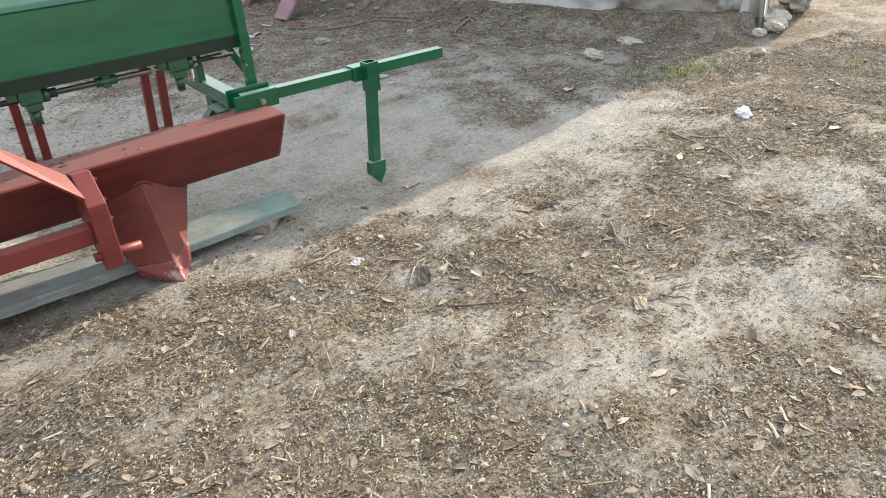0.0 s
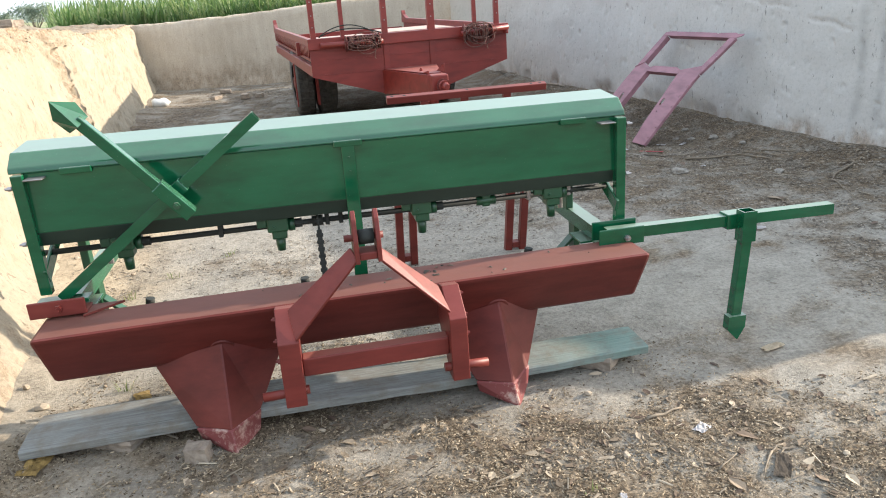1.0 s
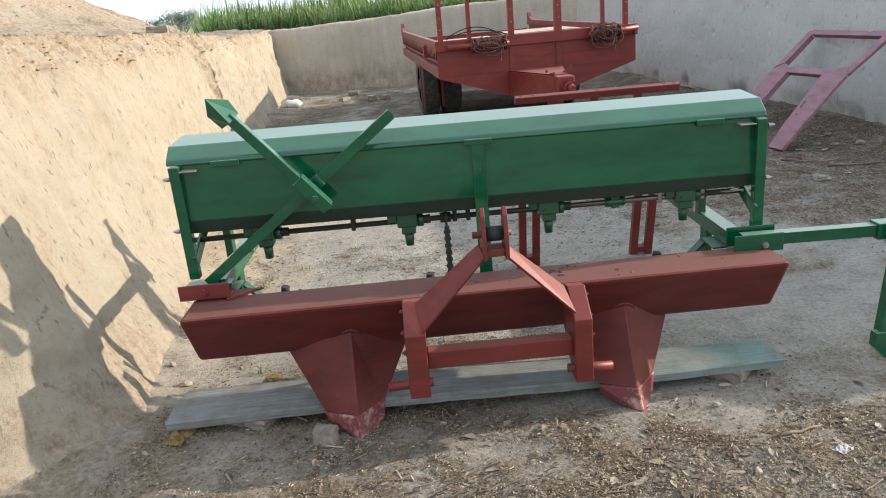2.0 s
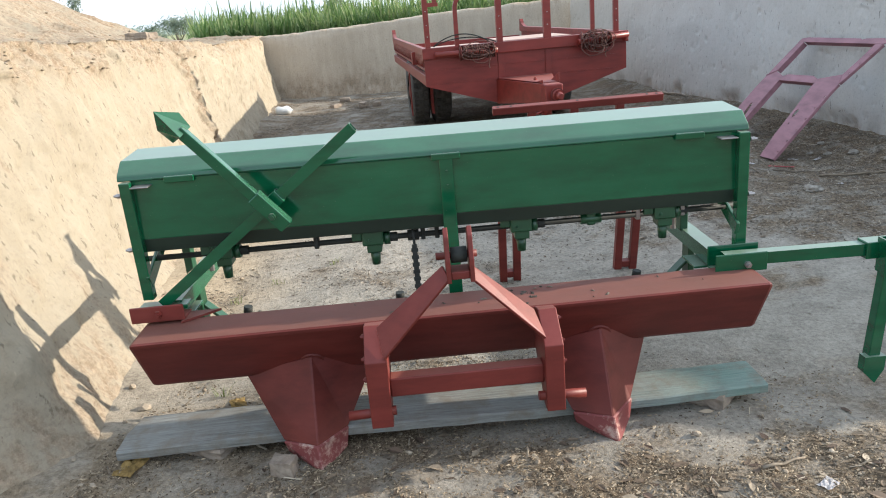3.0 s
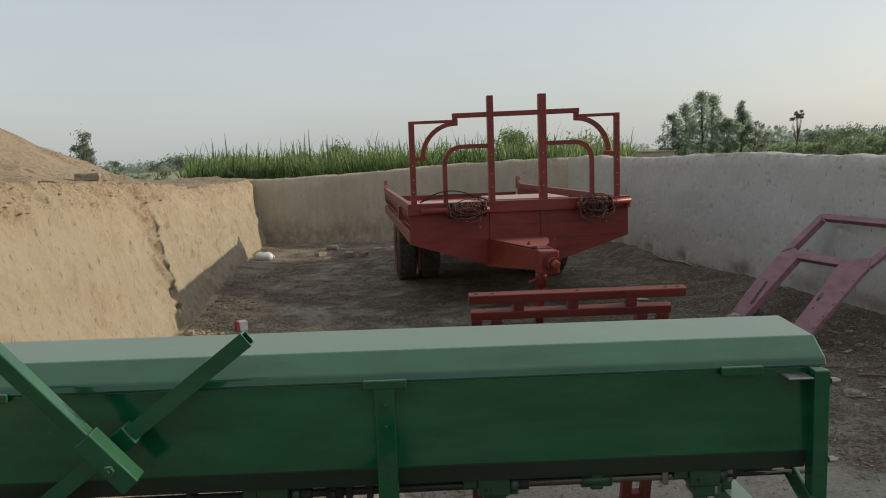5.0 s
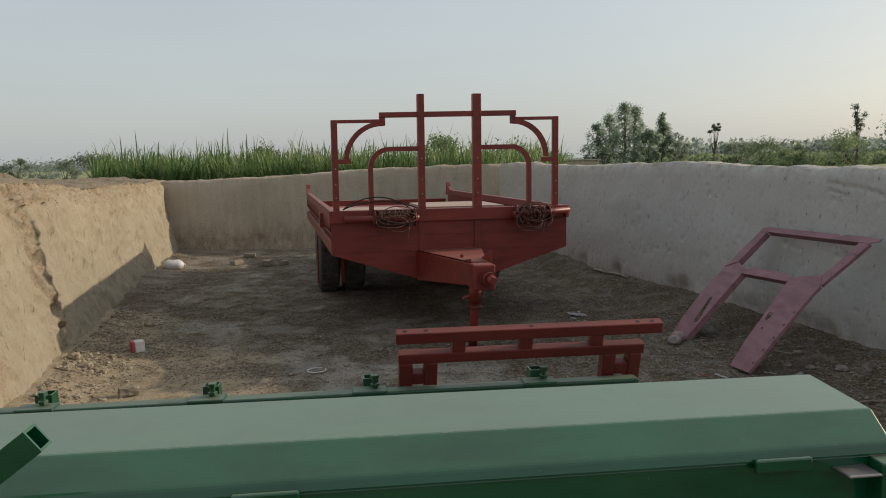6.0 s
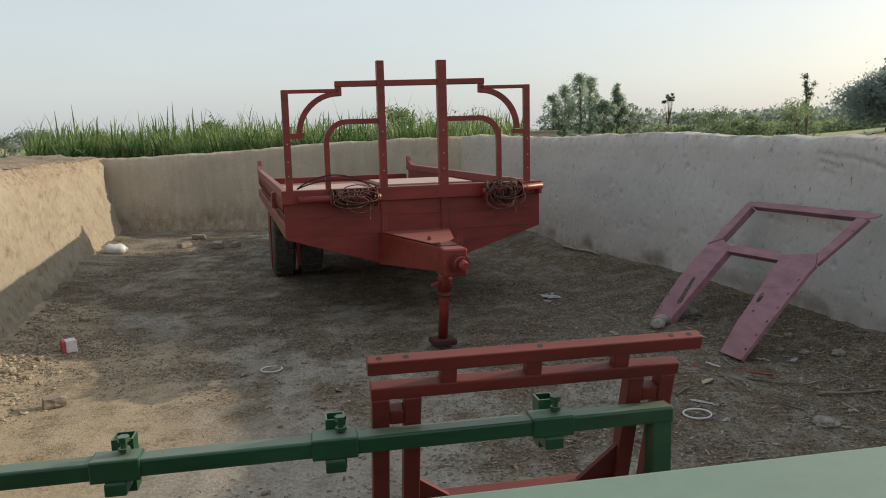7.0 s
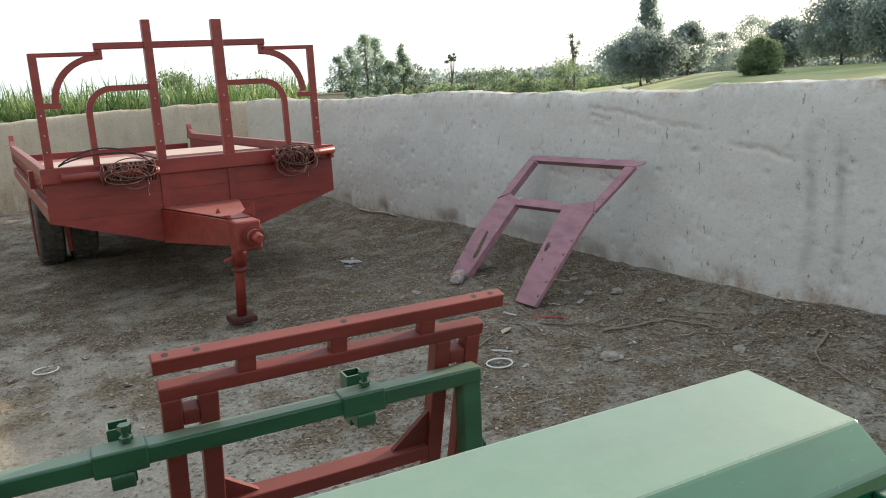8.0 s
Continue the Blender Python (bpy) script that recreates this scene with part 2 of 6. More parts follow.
def board_material():
    """Grey board: long grain, a coat of pale green paint worn thin."""
    m, n, l, p = base_material("weathered_board", 0.9, 0.0, 0.2)
    pos = objcoord(n)
    grain = noise_node(n, l, pos, 9.0, 8, 0.7, (0.6, 16.0, 16.0))
    blot = noise_node(n, l, pos, 3.5, 5, 0.6)
    c = ramp(n, l, grain, [(0.3, (0.105, 0.104, 0.098)), (0.45, (0.190, 0.189, 0.181)), (0.72, (0.280, 0.278, 0.266))])
    sep = n.new("ShaderNodeSeparateXYZ")
    l.new(pos, sep.inputs[0])
    tint = ramp(n, l, sep.outputs["X"], [(0.0, g(0.10)), (0.55, g(0.3)), (0.95, g(0.9))])
    c = mixc(n, l, mixc(n, l, 1.0, tint, blot, "MULTIPLY"), c, (0.12, 0.25, 0.20))
    dirt = noise_node(n, l, pos, 11.0, 7, 0.7)
    c = mixc(n, l, ramp(n, l, dirt, [(0.46, g(0.0)), (0.66, g(0.65))]), c, (0.15, 0.125, 0.095))
    l.new(c, p.inputs["Base Color"])
    bump(n, l, p, grain, 0.5, 0.004)
    return m


SHOE = shoe_material()
BOARD = board_material()
CANE = varied("cane_leaf", [(0.060, 0.125, 0.032), (0.11, 0.195, 0.055), (0.17, 0.25, 0.08), (0.29, 0.33, 0.15)], 0.5, 0.45, 3.0)
# haze painted as paler, greyer leaf in FOLIAGE, FAR_FOLIAGE and HAZE_FOLIAGE
FOLIAGE = varied("tree_leaf", [(0.165, 0.21, 0.16), (0.19, 0.235, 0.18), (0.215, 0.26, 0.20), (0.24, 0.285, 0.22)], 0.8, 0.6, 1.0)
FAR_FOLIAGE = varied("hazed_eucalypt_leaf", [(0.24, 0.31, 0.24), (0.29, 0.365, 0.28), (0.34, 0.42, 0.32)], 0.7, 0.7, 1.0)
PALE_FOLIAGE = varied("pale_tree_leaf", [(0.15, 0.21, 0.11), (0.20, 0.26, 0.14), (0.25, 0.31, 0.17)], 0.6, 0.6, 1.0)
HAZE_FOLIAGE = varied("hazed_leaf", [(0.26, 0.315, 0.285), (0.30, 0.355, 0.32), (0.35, 0.40, 0.36)], 0.9, 0.7, 0.1)
BARK = plain("bark", (0.11, 0.09, 0.07), 0.95, 0, 0.4, 9)
DRYLEAF = varied("dry_leaf", [(0.07, 0.046, 0.033), (0.13, 0.095, 0.065), (0.20, 0.155, 0.108), (0.36, 0.30, 0.22)], 0.85, 0.12, 60.0)
CHAFF = varied("chaff", [(0.055, 0.039, 0.025), (0.115, 0.085, 0.054), (0.185, 0.142, 0.092), (0.275, 0.215, 0.142), (0.44, 0.36, 0.25)], 0.9, 0.0, 60.0)
TRODDEN = varied("trodden_stalks", [(0.025, 0.021, 0.018), (0.05, 0.042, 0.034), (0.08, 0.067, 0.054), (0.115, 0.098, 0.078), (0.16, 0.136, 0.11)], 0.9, 0.0, 60.0)
DARK_CHAFF = varied("dung_chaff", [(0.065, 0.053, 0.041), (0.095, 0.077, 0.060), (0.13, 0.107, 0.083), (0.19, 0.16, 0.125), (0.36, 0.315, 0.25)], 0.9, 0.0, 60.0)
STRAW = varied("straw", [(0.14, 0.112, 0.082), (0.23, 0.19, 0.14), (0.38, 0.33, 0.25)], 0.85, 0.0, 40.0)
GRASS = varied("grass_blade", [(0.10, 0.16, 0.045), (0.17, 0.23, 0.075), (0.30, 0.32, 0.14)], 0.7, 0.25, 30.0)
CLOD = varied("clod", [(0.20, 0.16, 0.115), (0.30, 0.25, 0.185), (0.39, 0.33, 0.25)], 0.95, 0.0, 25.0)
PAPER = plain("crumpled_paper", (0.62, 0.60, 0.60), 0.8, 0, 0.15, 20)
PLASTIC = plain("milky_plastic", (0.56, 0.57, 0.56), 0.35, 0, 0.12, 20)
DIRTY_PLASTIC = plain("cloudy_plastic", (0.30, 0.265, 0.265), 0.3, 0, 0.4, 40)
CARTON = plain("red_carton", (0.42, 0.07, 0.08), 0.7, 0, 0.2, 20)
STRAWLEAF = plain("pale_dry_leaf", (0.47, 0.39, 0.28), 0.85, 0, 0.25, 40)
YELLOWLEAF = plain("yellow_leaf", (0.34, 0.235, 0.085), 0.8, 0, 0.5, 40)
PLASTER = plain("grey_plaster", (0.33, 0.285, 0.23), 0.95, 0, 0.3, 14)
GREYCLOD = plain("grey_clod", (0.23, 0.21, 0.18), 0.95, 0, 0.35, 22)
# jack shoe's own dark red; on the side board it paints in shade
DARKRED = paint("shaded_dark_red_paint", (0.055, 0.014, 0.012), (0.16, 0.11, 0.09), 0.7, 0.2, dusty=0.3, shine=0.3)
PALERED = paint("pale_red_paint", (0.40, 0.24, 0.19), (0.46, 0.37, 0.30), 0.6, 0.2, dusty=0.5)
DRYLEAF_ONE, n_, l_, p_ = base_material("single_dry_leaf", 0.85)
l_.new(ramp(n_, l_, n_.new("ShaderNodeObjectInfo").outputs["Random"], [(0.0, (0.09, 0.06, 0.045)), (0.5, (0.19, 0.14, 0.095)), (1.0, (0.40, 0.33, 0.24))]), p_.inputs["Base Color"])


# ---- builders ----
def part(name, bm, material, parent=None, label=""):
    me = bpy.data.meshes.new(name)
    bm.normal_update()
    bm.to_mesh(me)
    bm.free()
    me.materials.append(material)
    ob = new(name, me)
    if parent is not None:
        ob.parent = parent
    if label:
        ob["label"] = label
    return ob


def thing(name, m, label, category, group="", kind=""):
    ob = new(name)
    ob.empty_display_size = 0.1
    ob.matrix_world = m
    return tagged(ob, label, category, group, kind)


def add_box(bm, lo, hi, m=None, bevel=0.0):
    """A box from corner to corner, its edges rounded by bevel."""
    lo, hi = Vector(lo), Vector(hi)
    r = bmesh.ops.create_cube(bm, size=1.0)
    vs = r["verts"]
    for v in vs:
        v.co = Vector([lo[i] + (v.co[i] + 0.5) * (hi[i] - lo[i]) for i in range(3)])
    if bevel:
        es = list({e for v in vs for e in v.link_edges})
        out = bmesh.ops.bevel(bm, geom=es, offset=bevel, segments=2, profile=0.5, affect="EDGES")
        vs = list({v for f in out["faces"] for v in f.verts} | {v for v in vs if v.is_valid})
    if m is not None:
        bmesh.ops.transform(bm, matrix=m, verts=vs)
    return vs


def box(lo, hi, m=None, bevel=0.003):
    bm = bmesh.new()
    add_box(bm, lo, hi, m, bevel)
    return bm


def along(a, b, up=(0, 0, 1)):
    """The frame whose x runs from a to b and whose z is as near up as can be; and the length."""
    a, b = Vector(a), Vector(b)
    x = (b - a).normalized()
    y = Vector(up).cross(x)
    if y.length < 1e-4:
        y = Vector((0, 1, 0)).cross(x)
    y.normalize()
    z = x.cross(y)
    m = Matrix((x, y, z)).transposed().to_4x4()
    m.translation = a
    return m, (b - a).length


def add_bar(bm, a, b, w, h, up=(0, 0, 1), bevel=0.003):
    m, d = along(a, b, up)
    return add_box(bm, (0, -w / 2, -h / 2), (d, w / 2, h / 2), m, bevel)


def bar(a, b, w, h, up=(0, 0, 1), bevel=0.003):
    bm = bmesh.new()
    add_bar(bm, a, b, w, h, up, bevel)
    return bm


def tube_bar(a, b, w, h, wall=0.005, up=(0, 0, 1)):
    """A square hollow section, open at both ends."""
    m, d = along(a, b, up)
    bm = bmesh.new()
    rings = []
    for x in (0, d):
        for k in (0, wall):
            rings.append([bm.verts.new(m @ Vector((x, sy * (w / 2 - k), sz * (h / 2 - k)))) for sy, sz in ((-1, -1), (1, -1), (1, 1), (-1, 1))])
    o0, i0, o1, i1 = rings
    for k in range(4):
        j = (k + 1) % 4
        bm.faces.new((o0[j], o0[k], o1[k], o1[j]))
        bm.faces.new((i0[k], i0[j], i1[j], i1[k]))
        bm.faces.new((o0[k], o0[j], i0[j], i0[k]))
        bm.faces.new((o1[j], o1[k], i1[k], i1[j]))
    bmesh.ops.recalc_face_normals(bm, faces=bm.faces)
    return bm


def add_rod(bm, a, b, r, n=12, r2=None):
    m, d = along(a, b)
    rings = []
    for x, rr in ((0, r), (d, r if r2 is None else r2)):
        rings.append([bm.verts.new(m @ Vector((x, rr * math.cos(6.28318 * k / n), rr * math.sin(6.28318 * k / n)))) for k in range(n)])
    for k in range(n):
        f = bm.faces.new((rings[0][k], rings[0][(k + 1) % n], rings[1][(k + 1) % n], rings[1][k]))
        f.smooth = n > 8
    bm.faces.new(list(reversed(rings[0])))
    bm.faces.new(rings[1])
    return bm


def rod(a, b, r, n=12, r2=None):
    return add_rod(bmesh.new(), a, b, r, n, r2)


def bolt(at, way, r=0.012, length=0.02):
    at, way = Vector(at), Vector(way).normalized()
    bm = rod(at, at + way * length * 0.6, r, 6)
    return add_rod(bm, at + way * length * 0.6, at + way * length, r * 0.55, 8)


def prism(points, a, b, axis="x", bevel=0.0):
    """A profile (two coordinates a point) drawn out along one axis from a to b."""
    bm = bmesh.new()
    def put(k, p):
        return {"x": (k, p[0], p[1]), "y": (p[0], k, p[1]), "z": (p[0], p[1], k)}[axis]
    r0 = [bm.verts.new(put(a, p)) for p in points]
    r1 = [bm.verts.new(put(b, p)) for p in points]
    k = len(points)
    for i in range(k):
        j = (i + 1) % k
        bm.faces.new((r0[i], r0[j], r1[j], r1[i]))
    bm.faces.new(list(reversed(r0)))
    bm.faces.new(r1)
    bmesh.ops.recalc_face_normals(bm, faces=bm.faces)
    if bevel:
        bmesh.ops.bevel(bm, geom=bm.edges[:], offset=bevel, segments=2, profile=0.5, affect="EDGES")
    return bm


def sweep(bm, pts, r, n=8, closed=False):
    """A round line of radius r through the points."""
    pts = [Vector(p) for p in pts]
    rings, k = [], len(pts)
    for i, p in enumerate(pts):
        a = pts[(i - 1) % k] if closed or i else p
        b = pts[(i + 1) % k] if closed or i < k - 1 else p
        m, _ = along(p, p + (b - a), (0.03, 0.02, 1))
        rr = r[i] if isinstance(r, (list, tuple)) else r
        rings.append([bm.verts.new(m @ Vector((0, rr * math.cos(6.28318 * j / n), rr * math.sin(6.28318 * j / n)))) for j in range(n)])
    for i in range(k if closed else k - 1):
        u, v = rings[i], rings[(i + 1) % k]
        for j in range(n):
            bm.faces.new((u[j], u[(j + 1) % n], v[(j + 1) % n], v[j])).smooth = True
    if not closed:
        bm.faces.new(list(reversed(rings[0])))
        bm.faces.new(rings[-1])
    return bm


def sheet(name, nu, nv, f, material, flip=False):
    """A grid surface: f(i, j) gives the place of each knot."""
    verts = [f(i, j) for i in range(nu) for j in range(nv)]
    faces = []
    for i in range(nu - 1):
        for j in range(nv - 1):
            q = (i * nv + j, (i + 1) * nv + j, (i + 1) * nv + j + 1, i * nv + j + 1)
            faces.append(tuple(reversed(q)) if flip else q)
    me = bpy.data.meshes.new(name)
    me.from_pydata(verts, [], faces)
    me.polygons.foreach_set("use_smooth", [True] * len(me.polygons))
    me.materials.append(material)
    return new(name, me)


def fbm(x, y, z, octaves=4):
    return noise.fractal(Vector((x, y, z)), 0.6, 2.1, octaves)


def lerp_line(pts, y):
    """Piecewise linear through (key, value) pairs in rising order."""
    if y <= pts[0][0]:
        return pts[0][1]
    for (a, u), (b, v) in zip(pts, pts[1:]):
        if y <= b:
            return u + (v - u) * (y - a) / (b - a)
    return pts[-1][1]


# ---- ground ----
BANK_FOOT = [(-6.0, -3.3), (0.5, -2.3), (1.6, -2.0), (2.1, -1.72), (2.42, -1.48), (2.65, -1.42), (2.98, -1.58), (3.2, -1.64), (3.5, -1.72), (4.2, -1.86), (7.0, -2.647), (8.7, -3.078), (11.4, -3.836), (15.5, -4.833)]


def steps(stops):
    """Knots of an uneven grid: (start, spacing) pairs up to the last start."""
    out = []
    for (a, d), (b, _) in zip(stops, stops[1:]):
        k = max(1, round((b - a) / d))
        out += [a + (b - a) * i / k for i in range(k)]
    return out + [stops[-1][0]]


def smooth(a, b, x):
    t = min(1, max(0, (x - a) / (b - a)))
    return t * t * (3 - 2 * t)


RIGHT_FOOT = [(4.02, 4.65), (4.10, 4.58), (4.42, 4.27), (4.75, 3.99), (5.1, 3.86), (5.5, 3.73), (6.1, 3.44), (7.1, 3.172), (8.2, 2.895), (9.07, 2.669), (10.3, 2.281), (12.4, 1.657), (14.7, 0.962)]


def bare_patch(x, y):
    """Swept silt with hardly any litter on it."""
    b = 0.3 * math.exp(-((x - 0.15) / 0.26) ** 2 - ((y - 1.95) / 0.2) ** 2) + 0.3 * math.exp(-((x - 1.46) / 0.24) ** 2 - ((y - 1.58) / 0.2) ** 2) + 0.3 * math.exp(-((x - 1.86) / 0.20) ** 2 - ((y - 1.80) / 0.22) ** 2)
    b += 0.85 * math.exp(-((y - 2.72 - 0.27 * (x - 1.6)) / 0.27) ** 2) * smooth(1.2, 1.7, x) * smooth(4.2, 3.2, x)
    # bare sand by the bank, cleared also to brighten its sunlit patch
    b += 0.42 * math.exp(-((x + 1.25) / 0.85) ** 2 - ((y - 5.75) / 0.6) ** 2)
    return b + 0.8 * math.exp(-((x - 5.9) / 0.7) ** 2 - ((y - 3.4) / 0.6) ** 2)


def ground_height(x, y):
    near = 1 - smooth(8, 16, math.hypot(x - 0.5, y - 6))
    h = 0.03 * fbm(x * 0.6, y * 0.6, 0.3, 3) * near
    if near > 0:
        h += near * (0.012 * fbm(x * 3.1, y * 3.1, 1.7, 4) + 0.005 * fbm(x * 14, y * 14, 4.0, 3))
        if 3.95 < y < 15:
            gap = lerp_line(RIGHT_FOOT, y) - x
            h += 0.12 * smooth(0.6, 0.0, gap) * smooth(-0.5, 0.2, gap + 0.5) * near
        h += 0.06 * smooth(0.5, 0.0, x - lerp_line(BANK_FOOT, y)) * near
    h += smooth(12, 70, x + 0.25 * y) * 1.85 * smooth(8, 40, x) * smooth(0.5, 0.75, x / max(y, 1.0))
    return h


GX = steps([(-1500, 400), (-300, 60), (-60, 10), (-16, 1.0), (-5, 0.25), (-3.2, 0.055), (6.2, 0.25), (10, 1.0), (24, 6), (80, 25), (300, 400), (1500, 1)])
GY = steps([(-1500, 400), (-300, 60), (-40, 8), (-8, 0.3), (-1, 0.08), (1.0, 0.04), (5.0, 0.06), (9.5, 0.12), (15, 0.5), (20, 3), (80, 15), (300, 150), (2500, 1)])
ground = sheet("ground", len(GX), len(GY), lambda i, j: (GX[i], GY[j], ground_height(GX[i], GY[j])), SOIL)
me = ground.data
co = np.zeros(len(me.vertices) * 3)
me.vertices.foreach_get("co", co)
co = co.reshape(-1, 3)
far = np.hypot(co[:, 0] - 0.5, co[:, 1] - 6)
a = me.attributes.new("field", "FLOAT", "POINT")
a.data.foreach_set("value", np.clip((far - 15) / 6, 0, 1))
shade = []
for x, y, z in co:
    if math.hypot(x - 0.5, y - 6) > 18:
        shade.append(0.0)
        continue
    v = 0.30 + 1.25 * fbm(x * 1.5, y * 1.5, 6.0, 4) + 0.9 * fbm(x * 5, y * 5, 2.0, 4)
    v += 0.60 * (1 - smooth(2.25, 2.6, y - 0.27 * x))
    v += 0.6 * smooth(2.1, 2.9, x) * smooth(3.0, 3.5, y - 0.2 * (x - 2.5)) * smooth(5.6, 4.8, y)
    v -= 0.7 * math.exp(-((x - 1.35) / 1.05) ** 2 - ((y - 3.7) / 0.8) ** 2) + 0.75 * math.exp(-((x + 0.5) / 1.1) ** 2 - ((y - 4.6) / 1.5) ** 2)
    # chaff left of the board, thickened to paint the shade there darker
    v += 1.0 * math.exp(-((x + 0.8) / 1.1) ** 2 - ((y - 2.3) / 0.65) ** 2)
    v += 0.6 * smooth(1.3, 0.2, lerp_line(RIGHT_FOOT, y) - x) + 0.75 * smooth(4.6, 6.0, y - 0.0 * x) * smooth(0.0, 1.4, x) + 0.6 * smooth(7.0, 8.3, y)
    v -= 0.5 * smooth(0.7, 0.1, x - lerp_line(BANK_FOOT, y)) * (1 - smooth(5, 7, y)) + 0.45 * smooth(11.5, 13.0, y) * smooth(-1.0, -3.0, x)
    v += 0.35 * math.exp(-((x - 1.0) / 0.55) ** 2 - ((y - 2.0) / 0.5) ** 2) - bare_patch(x, y) + 1.5 * math.exp(-((x - 4.3) / 1.15) ** 2 - ((y - 3.2) / 0.7) ** 2)
    v += 0.7 * math.exp(-((x + 0.35) / 0.45) ** 2 - ((y - 1.75) / 0.4) ** 2)
    v += 0.30 * smooth(1.1, 1.9, x) * smooth(4.0, 4.8, y) + 0.22 * smooth(5.0, 6.5, y) + 0.55 * math.exp(-((x - 0.95) / 0.32) ** 2 - ((y - 1.5) / 0.32) ** 2)
    shade.append(min(1, max(0, v)))
# sand along the bank, widened mid-yard to paint the sunlit patch warmer
me.attributes.new("sand", "FLOAT", "POINT").data.foreach_set("value", [
    (0.35 + 0.65 * smooth(2.9, 4.2, y)) * smooth(0.95, 0.35, x - lerp_line(BANK_FOOT, y) - 0.9 * smooth(4.9, 5.9, y) * smooth(8.2, 7.2, y) + 0.25 * noise.noise(Vector((x * 2.5, y * 2.5, 1.0)))) if -6 < y < 9 and -6 < x < 1 else 0.0 for x, y, z in co])
a = me.attributes.new("litter", "FLOAT", "POINT")
a.data.foreach_set("value", shade)
tagged(ground, "trodden pale silt yard strewn with chaff, fields beyond", "ground", kind="structure")

# ---- walls of mud ----
BANK_STEP, FACE, OVER = 0.025, 72, 34
OVER_WAY = [11.0 * ((k + 1) / OVER) ** 2.2 + 0.012 * (k + 1) for k in range(OVER)]
BANK_ROWS = int(19 / BANK_STEP)


def scar(y, k):
    """The crumbled scar that runs down the face from the lip."""
    return math.exp(-((y - 7.12 - 0.30 * (1 - k) - 0.05 * fbm(k * 5, 4, 1, 3)) / (0.13 + 0.06 * k)) ** 2) * smooth(0.02, 0.25, k)


def bank_place(i, j):
    """The cut bank: up the face in the first knots, then over the lip onto the heap."""
    y = -4 + i * BANK_STEP
    foot = lerp_line(BANK_FOOT, y)
    top = lerp_line([(-4, 1.5), (2, 1.5), (4, 1.43), (6.5, 1.37), (8, 1.30), (9.5, 1.23), (15, 1.2)], y) + 0.03 * fbm(y * 0.9, 0, 9, 4)
    lean = lerp_line([(0, 0.55), (3.5, 0.36), (6, 0.24), (8, 0.17), (15, 0.15)], y)
    heap = lerp_line([(-4, 1.1), (3, 1.1), (6.0, 1.02), (7.0, 0.9), (8.0, 0.66), (9.0, 0.38), (10, 0.16), (11.5, 0.03), (15, 0.0)], y)
    if j <= FACE:
        k = j / FACE
        z = -0.06 + (top + 0.06) * k
        bulge = (0.10 + 0.18 * smooth(5.0, 3.4, y)) * (1 - k) ** 4.5
        x = foot - lean * k ** 1.25 + bulge - 0.05 * smooth(0.9, 1.0, k)
        rough = 0.045 * fbm(y * 1.3, z * 1.5, 0, 4) + 0.012 * fbm(y * 7, z * 5, 3, 4) + 0.01 * max(0, fbm(y * 16, z * 7, 8, 3))
        chunks = 0.045 * abs(fbm(y * 15, z * 13, 12, 3)) + 0.02 * fbm(y * 30, z * 28, 14, 2)
        rough += scar(y, k) * (0.07 * fbm(y * 13, z * 11, 12, 3) - 0.02)
        rough += smooth(0.80, 0.96, k + 0.06 * fbm(y * 2.0, z * 2, 5, 3)) * (0.04 * fbm(y * 6, z * 6, 12, 4) + chunks * 0.8)
        rough += 0.03 * max(0, fbm(y * 9.0, z * 5.0, 31, 3) - 0.32)
        return (x - rough, y + 0.01 * fbm(y * 5, z * 5, 5, 3), z)
    d = OVER_WAY[j - FACE - 1]
    z = top + heap * smooth(0.0, 2.2, d) - smooth(4.5, 11, d) * (top + heap + 0.2)
    z += (0.05 * fbm(y * 1.5, d * 1.5, 2, 4) + 0.035 * fbm(y * 7, d * 7, 9, 3) + 0.03 * abs(fbm(y * 15, d * 15, 19, 2))) * min(1, d * 3)
    return (foot - lean - 0.05 - d + 0.03 * fbm(y * 3, d * 3, 7, 3), y, z)


bank = sheet("wall_left", BANK_ROWS, FACE + 1 + OVER, bank_place, MUD_LEFT, flip=True)
values = []
for i in range(BANK_ROWS):
    y = -4 + i * BANK_STEP
    for j in range(FACE + 1 + OVER):
        k = j / FACE
        if j > FACE:
            v = 0.85 + 0.6 * fbm(y * 2, j * 0.3, 3, 3) - 0.01 * (j - FACE)
        else:
            v = smooth(0.80, 1.0, k + 0.14 * fbm(y * 2.5, k * 3, 7, 3)) * 0.9
            v = max(v, scar(y, k) * (0.9 + 0.8 * fbm(y * 8, k * 8, 1, 3)))
            v = max(v, 0.45 * smooth(0.34, 0.6, fbm(y * 4.0, k * 3.2, 17, 4)))
            v = max(v, 0.5 * smooth(0.10, 0.0, k), 0.75 * smooth(4.6, 3.6, y) * smooth(0.30, 0.04, k + 0.12 * fbm(y * 3, k * 4, 21, 3)))
        values.append(min(1, max(0, v)))
bank.data.attributes.new("crumble", "FLOAT", "POINT").data.foreach_set("value", values)
tagged(bank, "sandy earth bank cut to a face, soil heaped above", "earth bank", kind="structure")


